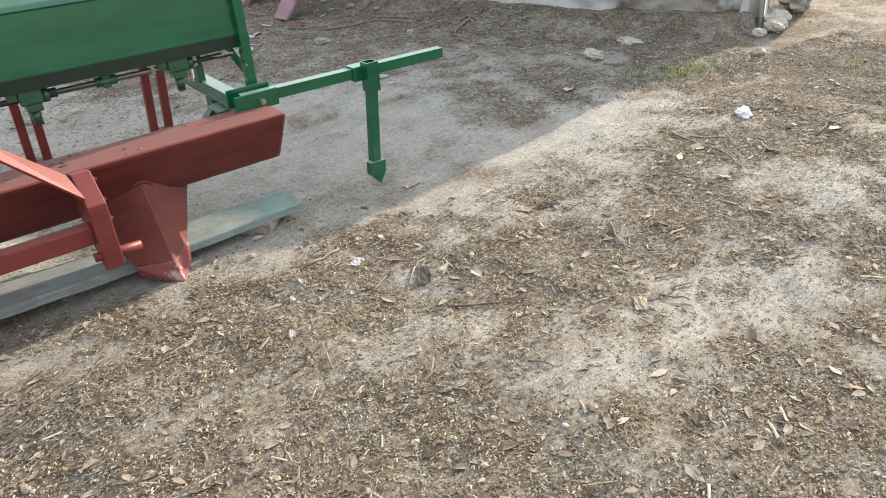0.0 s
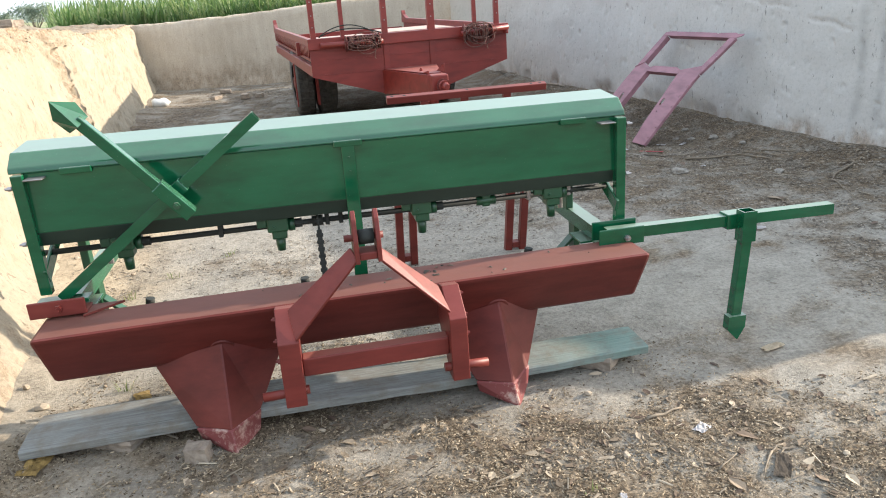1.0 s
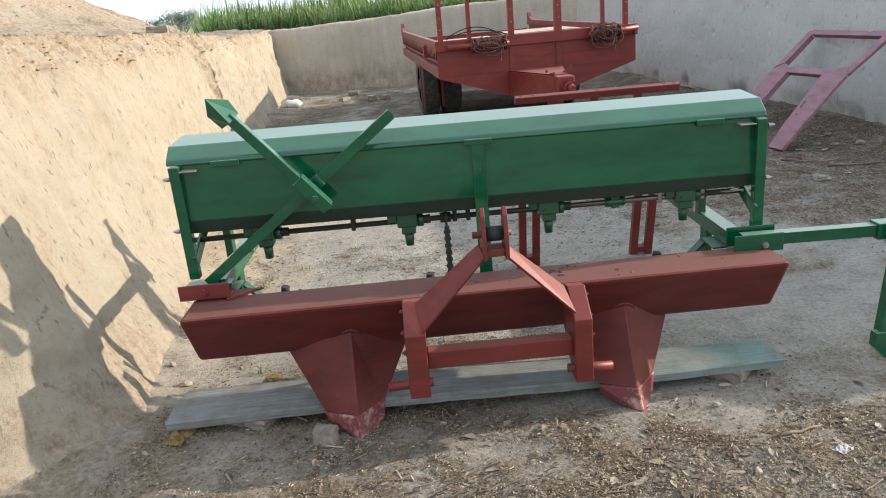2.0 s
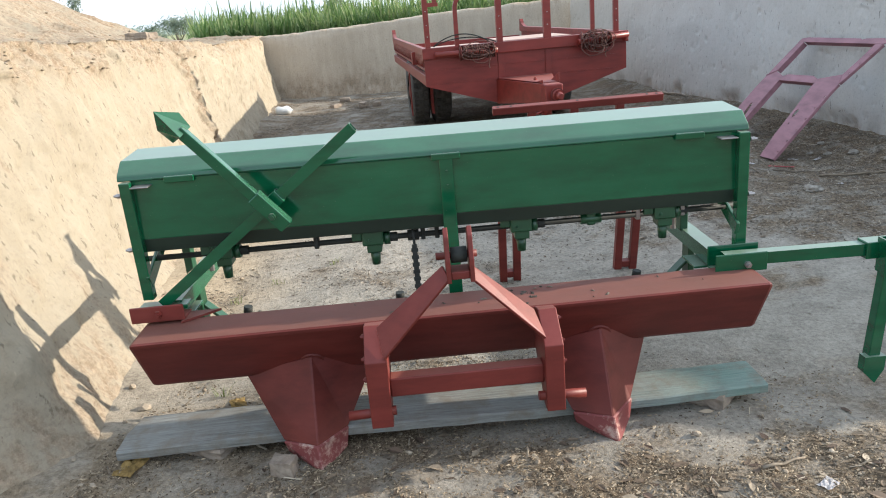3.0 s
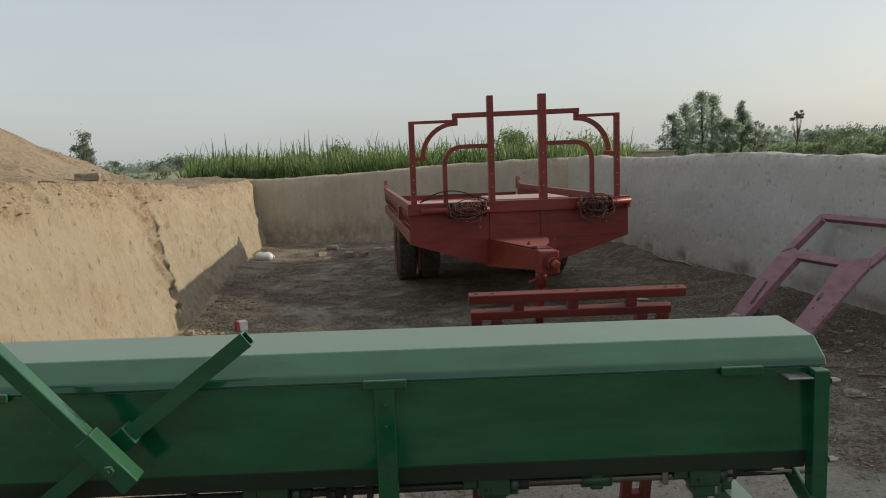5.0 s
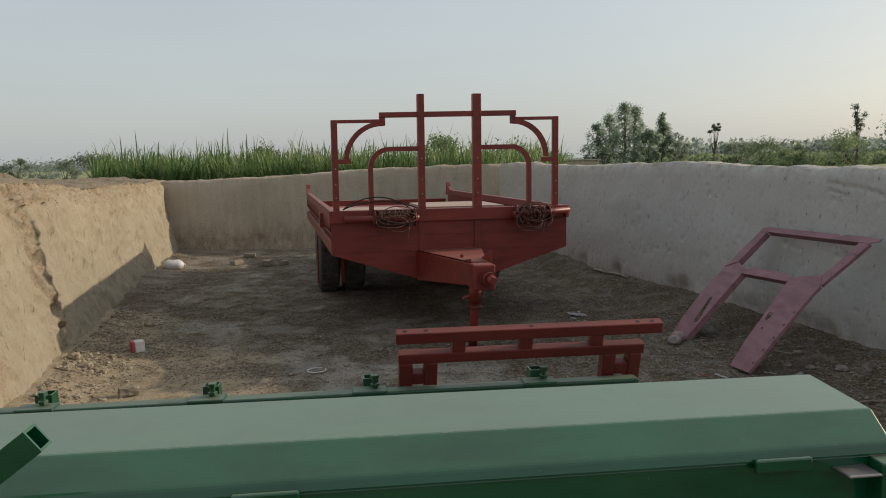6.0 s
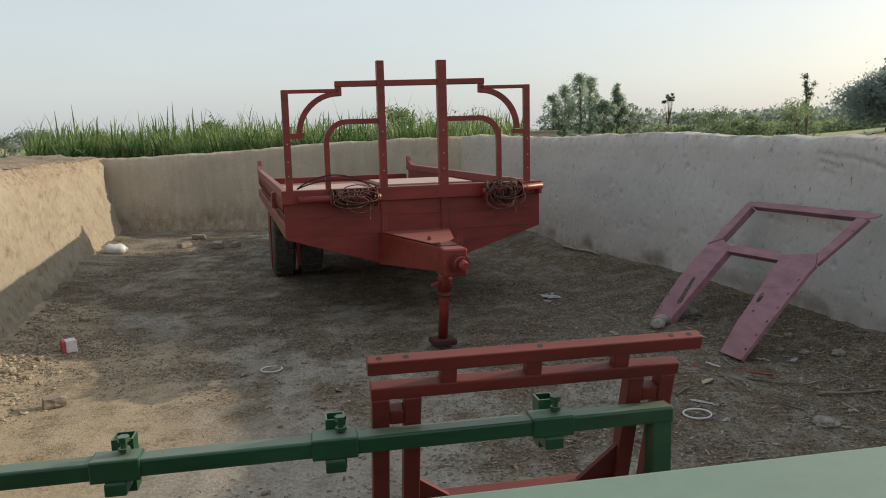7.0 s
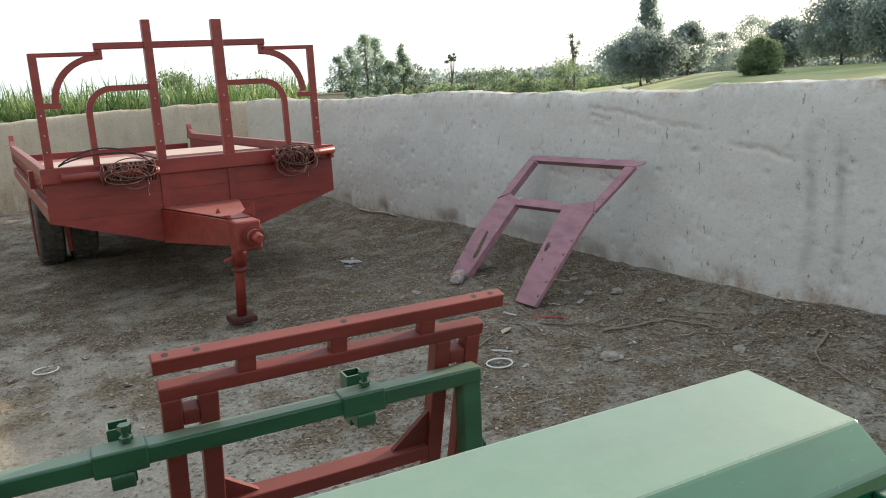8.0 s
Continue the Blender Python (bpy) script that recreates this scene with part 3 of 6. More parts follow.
def mud_wall(name, foot, heights, thick, label, seed, ends=(0, 0), stains=(), cracks=(), fine=0.04, mat=None, scar=None, low=0.16):
    """A wall of clay swept along its foot: face, rounded top, back."""
    line, run = [], 0.0
    for (ax, ay), (bx, by) in zip(foot, foot[1:]):
        d = math.hypot(bx - ax, by - ay)
        k = max(1, round(d / fine))
        for s in range(k):
            line.append((ax + (bx - ax) * s / k, ay + (by - ay) * s / k, run + d * s / k))
        run += d
    line.append((*foot[-1], run))
    # round the corners of the line
    for _ in range(round(40 * (0.04 / fine) ** 2)):
        line = [line[0]] + [tuple((p[c] + 2 * q[c] + r[c]) / 4 for c in range(3)) for p, q, r in zip(line, line[1:], line[2:])] + [line[-1]]
    n, nf = len(line), 38 if fine > 0.03 else 76
    prof = [(0.0, -0.08 + 1.02 * k / nf) for k in range(nf)] + [(0.02, 0.965), (0.08, 0.992), (0.22, 1.0), (0.5, 1.004), (0.8, 0.995), (0.95, 0.96), (1.0, 0.9), (1.0, 0.6), (1.02, 0.3), (1.03, -0.08)]

    def cracked(y, z):
        """How deep in a crack a place on the face lies, from none to one."""
        best = 9.0
        for c in cracks:
            for (ay, az), (by, bz) in zip(c, c[1:]):
                if min(ay, by) - 0.1 < y < max(ay, by) + 0.1:
                    t = min(1, max(0, ((y - ay) * (by - ay) + (z - az) * (bz - az)) / ((by - ay) ** 2 + (bz - az) ** 2)))
                    best = min(best, math.hypot(y - ay - t * (by - ay), z - az - t * (bz - az) + 0.015 * fbm(y * 14, 1, 3, 3)))
        return math.exp(-(best / 0.008) ** 2)

    def scarred(s, z):
        """Where plaster has fallen off the foot, from none to one."""
        if not scar:
            return 0.0
        a_, b_, top = scar
        edge = top * smooth(a_, a_ + 0.4, s) * smooth(b_, b_ - 0.8, s) + 0.07 * fbm(s * 5, 2, seed, 4) * smooth(a_, a_ + 0.1, s) * smooth(b_, b_ - 0.1, s)
        return smooth(edge + 0.018, edge - 0.022, z)

    def place(i, j):
        x, y, s = line[i]
        px, py, _ = line[max(0, i - 1)]
        qx, qy, _ = line[min(n - 1, i + 1)]
        d = math.hypot(qx - px, qy - py)
        nx, ny = (qy - py) / d, -(qx - px) / d
        u, v = prof[j]
        h = heights(s) + 0.025 * fbm(s * 1.3, seed, 0, 4)
        z = v * h
        off = u * thick + 0.04 * max(0, v) * (1 - u)
        r = 0.018 * fbm(s * 0.9, z * 1.1, seed, 3) + 0.0016 * fbm(s * 6, z * 5, seed + 2, 4)
        if u < 0.05:
            low = math.exp(-((z - 0.12 - 0.05 * fbm(s * 2, 1, seed)) / 0.1) ** 2) * max(0, fbm(s * 1.6, 3, seed, 3) + 0.1)
            r += 0.10 * low
            hole = scarred(s, z)
            r += hole * (0.055 + 0.030 * fbm(s * 5, z * 6, seed + 9, 4))
        e = 0.0
        for end in ends:
            if end == 1:
                e = math.exp(-((s) / 0.22) ** 2)
            if end == 2:
                e = max(e, math.exp(-((run - s) / 0.22) ** 2))
        r += e * 0.09 * fbm(s * 5, z * 4, seed + 5, 4)
        if u < 0.05 and cracks:
            r += 0.013 * cracked(y, z)
            r += 0.014 * max(0, fbm(s * 8.0, z * 5.0, seed + 40, 3) - 0.42) + 0.03 * max(0, fbm(s * 17.0, z * 13.0, seed + 50, 2) - 0.40)
        z += 0.012 * fbm(s * 3, u * 3, seed + 4, 3) * v
        # the open end is broken off at a slant
        slant = math.exp(-(s / 0.3) ** 2) * min(1, max(0, u)) if 1 in ends else 0.0
        off *= 1 - 0.4 * slant
        return (x + nx * (off + r) + ny * 0.25 * slant, y + ny * (off + r) - nx * 0.25 * slant, z)

    ob = sheet(name, n, len(prof), place, mat or MUD, flip=False)
    bm = bmesh.new()
    bm.from_mesh(ob.data)
    bm.verts.ensure_lookup_table()
    m = len(prof)
    for i in (0, n - 1):
        ring = [bm.verts[i * m + j] for j in range(m)]
        bm.faces.new(ring)
    bmesh.ops.recalc_face_normals(bm, faces=bm.faces)
    for f in bm.faces:
        f.smooth = True
    bm.to_mesh(ob.data)
    bm.free()
    wet, crumb, naked = [], [], []
    for i in range(n):
        s = line[i][2]
        for j in range(m):
            u, v = prof[j]
            w = 0.0
            for at, wide, top in stains:
                w = max(w, math.exp(-((s - at - 0.03 * fbm(v * 3, at, 1, 2)) / wide) ** 2) * smooth(0.05, 0.3, v) * smooth(top + 0.03, top - 0.05, v) * (0.7 + 0.6 * fbm(s * 9, v * 6, 2, 3)))
            wet.append(min(1, max(0, w)))
            c = smooth(low, 0.02, v + 0.10 * fbm(s * 1.7, v, seed, 3)) * 0.7 + 0.8 * smooth(0.94, 1.0, v) * (0.65 + fbm(s * 3, u, seed, 3))
            naked.append(scarred(s, v * heights(s)) if u < 0.05 else 0.0)
            if cracks and u < 0.05:
                c = max(c, 0.40 * cracked(line[i][1], v * heights(s)))
            crumb.append(min(1, max(0, c)))
    ob.data.attributes.new("stain", "FLOAT", "POINT").data.foreach_set("value", wet)
    ob.data.attributes.new("naked", "FLOAT", "POINT").data.foreach_set("value", naked)
    ob.data.attributes.new("crumble", "FLOAT", "POINT").data.foreach_set("value", crumb)
    if 1 in ends:
        # lumpy clay over the broken end
        front = [Vector(place(0, j)) for j in range(nf + 2)]
        back = [Vector(place(0, j)) for j in range(m - 1, nf + 4, -1)]
        bm, rows = bmesh.new(), []
        for j in range(0, nf + 2, 2):
            f_ = front[j]
            b_ = back[-1]
            for p, q in zip(back, back[1:]):
                if p.z <= f_.z <= q.z:
                    b_ = p.lerp(q, (f_.z - p.z) / (q.z - p.z))
            out = Vector((f_.y - b_.y, b_.x - f_.x, 0)).normalized()
            out = out if out.y < 0 else -out
            rows.append([bm.verts.new(f_.lerp(b_, k / 14) + out * math.sin(math.pi * k / 14) * (0.03 + 0.09 * fbm(f_.z * 6, k * 0.19, seed, 5) + 0.03 * smooth(0.4, 0.0, f_.z))) for k in range(15)])
        for r, q in zip(rows, rows[1:]):
            for k in range(14):
                bm.faces.new((r[k], r[k + 1], q[k + 1], q[k]))
        bmesh.ops.recalc_face_normals(bm, faces=bm.faces)
        for f in bm.faces:
            f.smooth = True
        part("broken_end", bm, mat or MUD, ob)
    return tagged(ob, label, "mud wall", kind="structure")


STAINS = ((2.20, 0.032, 0.82), (2.03, 0.028, 0.80))
CRACKS = (((7.59, 1.254), (7.17, 1.211), (6.88, 1.143), (6.57, 1.111)), ((6.36, 1.019), (6.14, 0.993), (5.95, 0.942)), ((7.54, 1.19), (7.36, 1.162)), ((5.73, 0.89), (5.68, 0.876)))
mud_wall("wall_right", [(x, y) for y, x in RIGHT_FOOT], lambda s: 1.40 - 0.02 * smooth(9, 4, s) + 0.02 * math.sin(s * 1.3), 0.34,
         "pale grey mud-plastered boundary wall, eroded at its foot", 11.0, ends=(1,), stains=STAINS, cracks=CRACKS, fine=0.02, scar=(-0.12, 1.15, 0.36))
mud_wall("wall_far", [(1.52, 15.0), (0.82, 14.95), (-2.68, 14.62), (-4.83, 14.35), (-5.28, 14.3)], lambda s: 1.40 - 0.2 * smooth(1.0, 6.3, s), 0.34,
         "brownish mud boundary wall with uneven crest", 23.0, mat=MUD_FAR, low=0.5)

# ---- seed drill ----
drill = thing("seed_drill", pose(0.018, 2.928, 0, 0, 0, 9.04), "green painted seed drill with long hopper and folded row markers", "seed drill")
def skewed(bm, k):
    """The hopper sits a little askew on its frame."""
    for v in bm.verts:
        v.co.y += k * v.co.x
        v.co.z -= 0.008 * v.co.x
    return bm


hopper = part("hopper", skewed(prism([(0.034, 0.946), (0.022, 0.742), (0.27, 0.80), (0.27, 0.946)], -1.030, 1.030, "x", 0.004), 0.009), GREEN, drill)
# near-black green, much darker than the hopper above
part("trough", skewed(prism([(0.024, 0.744), (0.045, 0.692), (0.20, 0.690), (0.268, 0.802)], -1.028, 1.028, "x", 0.003), 0.009), BLACKGREEN, drill, "near-black trough below the hopper")
lid = part("lid", skewed(prism([(0.026, 0.946), (0.033, 0.965), (0.087, 1.006), (0.262, 1.018), (0.286, 0.985), (0.286, 0.946)], -1.066, 1.066, "x", 0.004), 0.009), GREEN, drill, "folded sheet-metal lid dusty on top")
for x in (-0.86, 0.03, 0.86):
    part("hinge", skewed(box((x - 0.05, 0.017, 0.932), (x + 0.05, 0.027, 0.954)), 0.009), GREEN, lid)
for x in (-0.985, 0.985):
    part("latch_tab", skewed(box((x - 0.03, -0.012, 0.926), (x + 0.03, 0.034, 0.931)), 0.009), STEEL, hopper, "bare metal latch tab")
for x in (-1.038, 1.038):
    part("end_leg", skewed(box((x - 0.017, 0.0, 0.53), (x + 0.020, 0.036, 0.944)), 0.006), GREEN, drill)
    for z in (0.72, 0.91):
        s = 1 if x > 0 else -1
        part("bolt", bolt((x + s * 0.022, 0.01, z), (s, 0, 0), 0.008, 0.022), STEEL, drill)
    part("end_strut", bar((x * 0.985, 0.0, 0.6), (x * 0.985, 0.22, 0.70), 0.012, 0.05), GREEN, drill)
part("middle_leg", box((0.005, 0.018, 0.42), (0.053, 0.040, 0.94)), GREEN, drill)
for z in (0.89, 0.84):
    part("bolt", bolt((0.03, 0.018, z), (0, -1, 0), 0.007, 0.006), GREEN, drill)
part("feed_shaft", rod((-1.08, 0.1, 0.657), (1.06, 0.1, 0.657), 0.010, 10), BLACK, drill, "dark green greasy feed shaft")
part("tie_rod", rod((-0.72, 0.12, 0.682), (1.0, 0.12, 0.682), 0.006, 8), BLACK, drill)


def seed_cup(x):
    bm = box((x - 0.040, 0.062, 0.640), (x + 0.036, 0.138, 0.694), None, 0.006)
    add_box(bm, (x - 0.026, 0.068, 0.612), (x + 0.027, 0.132, 0.645), None, 0.005)
    add_rod(bm, (x, 0.1, 0.615), (x, 0.1, 0.562), 0.019, 12, 0.015)
    cup = part("seed_cup", bm, DARKGREEN, drill)
    part("flange", rod((x + 0.036, 0.1, 0.657), (x + 0.058, 0.1, 0.657), 0.026, 12), DARKGREEN, cup)
    part("collar", rod((x + 0.058, 0.1, 0.657), (x + 0.085, 0.1, 0.657), 0.017, 8), BLACK, cup)
    part("gate_lever", box((x - 0.075, 0.07, 0.66), (x - 0.040, 0.09, 0.690)), DARKGREEN, cup)
    part("bolt", bolt((x - 0.016, 0.062, 0.66), (0, -1, 0), 0.006, 0.010), DARKGREEN, cup)


for x in (-0.778, -0.246, 0.28, 0.791):
    seed_cup(x)
bm = box((0.515, 0.085, 0.635), (0.548, 0.118, 0.682), None, 0.006)
add_rod(bm, (0.495, 0.1, 0.657), (0.568, 0.1, 0.657), 0.018, 10)
part("shaft_bearing", bm, DARKGREEN, drill)
bm = rod((-0.125, 0.1, 0.657), (-0.085, 0.1, 0.657), 0.02, 12)
add_rod(bm, (-0.108, 0.1, 0.657), (-0.10, 0.1, 0.657), 0.045, 18)
for k in range(9):
    t = k * 6.28318 / 9
    add_box(bm, (-0.108, 0.1 + 0.045 * math.cos(t) - 0.006, 0.657 + 0.045 * math.sin(t) - 0.006), (-0.10, 0.1 + 0.045 * math.cos(t) + 0.006, 0.657 + 0.045 * math.sin(t) + 0.006))
part("sprocket", bm, BLACK, drill)
bm = bmesh.new()
for k in range(25):
    z = 0.628 - k * 0.0135
    wide = 0.0125 if k % 2 else 0.009
    add_box(bm, (-0.104 - wide, 0.052, z - 0.008), (-0.104 + wide, 0.060, z + 0.006), None, 0.0015)
part("drive_chain", bm, BLACK, drill, "oily drive chain hanging from the sprocket")
for x in (0.70, 0.86, -0.45, -0.02, -0.07):
    part("shaft_clip", box((x - 0.008, 0.085, 0.64), (x + 0.008, 0.13, 0.705)), BLACK if x < 0 else STEEL, drill)
# frame below
part("front_toolbar", tube_bar((-0.98, 0.13, 0.27), (0.98, 0.13, 0.27), 0.06, 0.06), DARKGREEN, drill)
for x in (-0.955, 0.955):
    s = 1 if x > 0 else -1
    part("side_rail", tube_bar((x, 0.0, 0.50), (x, 1.02, 0.50), 0.055, 0.055), GREEN, drill)
    part("rail_post", box((x - 0.035, 0.28, 0.52), (x - 0.005, 0.33, 0.70)), DARKGREEN, drill)
    part("rear_post", bar((x + s * 0.030, 1.016, 0.765), (x + s * 0.030, 1.016, 0.42), 0.048, 0.046), DARKGREEN, drill)
    part("rear_gusset", prism([(x + s * 0.05, 0.62), (x + s * 0.12, 0.47), (x + s * 0.05, 0.47)], 1.0, 1.01, "y"), GREEN, drill)
    part("drop_plate", box((x - 0.012, 0.25, 0.30), (x + 0.012, 0.32, 0.50), None, 0.003), DARKGREEN, drill)
    part("drop_brace", bar((x - s * 0.01, 0.29, 0.40), (x - s * 0.14, 0.29, 0.27), 0.05, 0.012), DARKGREEN, drill)
    part("rail_plate", box((x - 0.07, 0.03, 0.455), (x + 0.05, 0.16, 0.463)), GREEN, drill)
    part("adjuster_bolt", rod((x - s * 0.09, 0.2, 0.64), (x - s * 0.09, 0.2, 0.56), 0.011, 8), STEEL, drill)
part("rear_toolbar", box((-1.06, 0.990, 0.755), (1.012, 1.040, 0.793), None, 0.005), DARKGREEN, drill)
for x in (-0.68, -0.235, 0.215, 0.712):
    clamp = part("tine_clamp", box((x - 0.050, 0.985, 0.750), (x + 0.050, 1.045, 0.798), None, 0.004), DARKGREEN, drill)
    part("tine_socket", tube_bar((x + 0.005, 1.071, 0.70), (x + 0.005, 1.071, 0.818), 0.044, 0.046, 0.004), DARKGREEN, clamp)
    part("lower_lug", box((x - 0.022, 0.980, 0.722), (x + 0.022, 1.04, 0.750), None, 0.003), DARKGREEN, clamp)
    bm = rod((x + 0.015, 1.02, 0.80), (x + 0.015, 1.02, 0.832), 0.007, 8)
    add_rod(bm, (x + 0.015, 1.02, 0.825), (x + 0.015, 1.02, 0.836), 0.013, 6)
    add_rod(bm, (x + 0.015, 1.02, 0.803), (x + 0.015, 1.02, 0.811), 0.013, 6)
    part("clamp_bolt", bm, DARKGREEN, clamp)
for x, tilt in ((-0.775, 0.05), (-0.183, 0.0), (0.186, 0.02), (0.738, 0.04)):
    pipe = part("seed_pipe", rod((x, 0.25, 0.36), (x - tilt, 0.27, 0.20), 0.015, 12), GREEN, drill)
    part("pipe_mouth", rod((x + tilt * 0.10, 0.249, 0.386), (x, 0.25, 0.3605), 0.017, 12), BLACK, pipe)
    part("boot", bar((x - tilt, 0.27, 0.28), (x - tilt, 0.28, 0.20), 0.02, 0.05), DARKGREEN, drill)
for x in (-0.5, 0.5):
    part("tine", bar((x, 0.13, 0.27), (x, 0.11, 0.0), 0.02, 0.06), DARKGREEN, drill)
# row marker on the folded side
marker = part("row_marker_arm", tube_bar((-0.985, -0.01, 0.525), (-0.262, -0.02, 1.074), 0.036, 0.036, 0.004, (0, 1, 0)), GREEN, drill, "square tube marker arm folded up across the hopper")
m_, d_ = along((-0.985, -0.01, 0.525), (-0.262, -0.02, 1.074), (0, 1, 0))
part("sleeve", box((0.52, -0.024, -0.024), (0.575, 0.024, 0.024), m_), GREEN, marker)
p0, p1 = Vector((-0.516, -0.085, 0.792)), Vector((-0.790, -0.11, 1.125))
part("blade_bar", bar(p0, p1, 0.034, 0.034, (0, 1, 0)), GREEN, marker)
part("blade_sleeve", bar(p0 + Vector((0.008, 0, -0.01)), p0 + (p1 - p0) * 0.30, 0.046, 0.046, (0, 1, 0)), GREEN, marker)
part("bolt", bolt((-0.545, -0.112, 0.824), (0, -1, 0), 0.012, 0.018), DARKGREEN, marker)


def share_plates(base, tip, side, parent, lean=-0.9):
    """Two plates folded to a spear point at the end of a bar."""
    base, tip, side = Vector(base), Vector(tip), Vector(side).normalized()
    x = (tip - base).normalized()
    n = x.cross(side).normalized()
    bm = bmesh.new()
    w, t = 0.037, 0.009
    flat = [(0.0, -w), (0.0, w), (0.55, w), (1.0, w * lean), (0.5, -w)]
    top = [bm.verts.new(base + x * (u * (tip - base).length) + side * s + n * t) for u, s in flat]
    bot = [bm.verts.new(base + x * (u * (tip - base).length) + side * s - n * t * 3.2) for u, s in flat]
    bm.faces.new(top)
    bm.faces.new(list(reversed(bot)))
    for k in range(5):
        j = (k + 1) % 5
        bm.faces.new((top[j], top[k], bot[k], bot[j]))
    bmesh.ops.recalc_face_normals(bm, faces=bm.faces)
    return part("share", bm, GREEN, parent, "pointed green steel share")


TIP, RIDGE = (-0.845, -0.140, 1.190), (-0.777, -0.150, 1.106)
bm = bmesh.new()
tip_, ridge_ = bm.verts.new(TIP), bm.verts.new(RIDGE)
bm.faces.new((tip_, ridge_, bm.verts.new((-0.760, -0.080, 1.128)), bm.verts.new((-0.784, -0.092, 1.176))))
bm.faces.new((ridge_, tip_, bm.verts.new((-0.856, -0.106, 1.128)), bm.verts.new((-0.816, -0.104, 1.085))))
bmesh.ops.recalc_face_normals(bm, faces=bm.faces)
bmesh.ops.solidify(bm, geom=bm.faces[:], thickness=0.008)
bmesh.ops.recalc_face_normals(bm, faces=bm.faces)
part("share", bm, GREEN, marker, "pointed green steel share")
# row marker let down on the other side
part("marker_bracket", box((0.92, -0.075, 0.468), (1.10, -0.069, 0.535)), GREEN, drill)
part("marker_bracket", box((0.92, 0.0, 0.468), (1.10, 0.006, 0.545)), GREEN, drill)
part("marker_bracket", box((0.92, -0.069, 0.468), (1.10, 0.0, 0.474)), GREEN, drill)
part("marker_bracket", box((-1.07, -0.03, 0.505), (-0.90, 0.03, 0.52)), GREEN, drill)
part("bolt", bolt((1.03, -0.075, 0.495), (0, -1, 0), 0.012, 0.02), STEEL, drill)
arm = part("row_marker_arm", tube_bar((0.96, -0.035, 0.507), (1.90, -0.06, 0.503), 0.044, 0.042), GREEN, drill, "square tube marker arm swung out to the side")
part("sleeve", box((1.44, -0.082, 0.474), (1.545, -0.018, 0.534)), GREEN, arm)
part("blade_socket", tube_bar((1.507, -0.10, 0.43), (1.507, -0.10, 0.552), 0.056, 0.052, 0.005), GREEN, arm)
part("bolt", bolt((1.545, -0.11, 0.478), (1, -0.3, 0), 0.012, 0.035), STEEL, arm)
part("blade_bar", bar((1.505, -0.10, 0.44), (1.478, -0.10, 0.10), 0.042, 0.04), GREEN, arm)
share_plates((1.478, -0.104, 0.125), (1.472, -0.104, 0.022), (-1, 0, 0), arm, -0.25)

# ---- bund maker ----
ridger = thing("bund_maker", pose(0.065, 2.694, 0, 0, 0, 9.73), "maroon painted bund maker with three-point hitch", "farm implement")
beam = part("beam", prism([(0.0, 0.477), (0.13, 0.265), (0.235, 0.265), (0.212, 0.477)], -1.05, 1.05, "x", 0.016), MAROON, ridger, "hollow maroon crossbeam with dusty top")


def frustum(rings):
    """Stacked rings of points joined into a closed solid."""
    bm = bmesh.new()
    vs = [[bm.verts.new(p) for p in r] for r in rings]
    k = len(vs[0])
    for a_, b_ in zip(vs, vs[1:]):
        for i in range(k):
            j = (i + 1) % k
            bm.faces.new((a_[i], a_[j], b_[j], b_[i]))
    bm.faces.new(vs[0])
    bm.faces.new(list(reversed(vs[-1])))
    bmesh.ops.recalc_face_normals(bm, faces=bm.faces)
    bmesh.ops.bevel(bm, geom=bm.edges[:], offset=0.004, segments=1, affect="EDGES")
    return bm


for x, wl_, wr_ in ((-0.483, -0.25, 0.20), (0.492, -0.22, 0.185)):
    foot = part("foot", frustum([
        [(x - 0.005, 0.066, 0.352), (x + wr_, 0.17, 0.275), (x + 0.03, 0.225, 0.275), (x + wl_, 0.145, 0.275)],
        [(x + 0.0, -0.070, 0.088), (x + 0.092, 0.045, 0.088), (x, 0.12, 0.088), (x - 0.122, -0.005, 0.088)]]), MAROON, ridger)
    part("shoe", frustum([
        [(x + 0.0, -0.077, 0.092), (x + 0.096, 0.040, 0.092), (x, 0.12, 0.087), (x - 0.124, -0.010, 0.087)],
        [(x + 0.012, -0.103, 0.002), (x + 0.084, 0.028, 0.022), (x, 0.09, 0.012), (x - 0.112, 0.0, 0.040)]]), SHOE, foot, "scraped shoe with bare metal showing")
    part("boss", rod((x - 0.005, 0.135, 0.340), (x - 0.005, 0.086, 0.316), 0.042, 20), MAROON, foot)
for x0, x1, s in ((-0.291, -0.223, -1), (0.262, 0.321, 1)):
    cheek = part("hitch_cheek", prism([(-0.15, 0.408), (-0.15, 0.182), (-0.095, 0.182), (0.055, 0.33), (0.035, 0.47), (-0.045, 0.488)], x0, x1, "x", 0.003), HITCH, ridger)
    xo = x0 if s < 0 else x1
    for y, z in ((-0.05, 0.455), (-0.10, 0.40), (-0.12, 0.34)):
        part("bolt", bolt((xo, y, z), (s, 0, 0), 0.009, 0.013), HITCH, cheek)
    part("hitch_pin", rod((xo - s * 0.08, -0.12, 0.225), (xo + s * 0.07, -0.12, 0.22), 0.015, 12), HITCH, cheek)
part("crossbar", box((-0.223, -0.115, 0.268), (0.262, -0.062, 0.331), None, 0.004), HITCH, ridger)
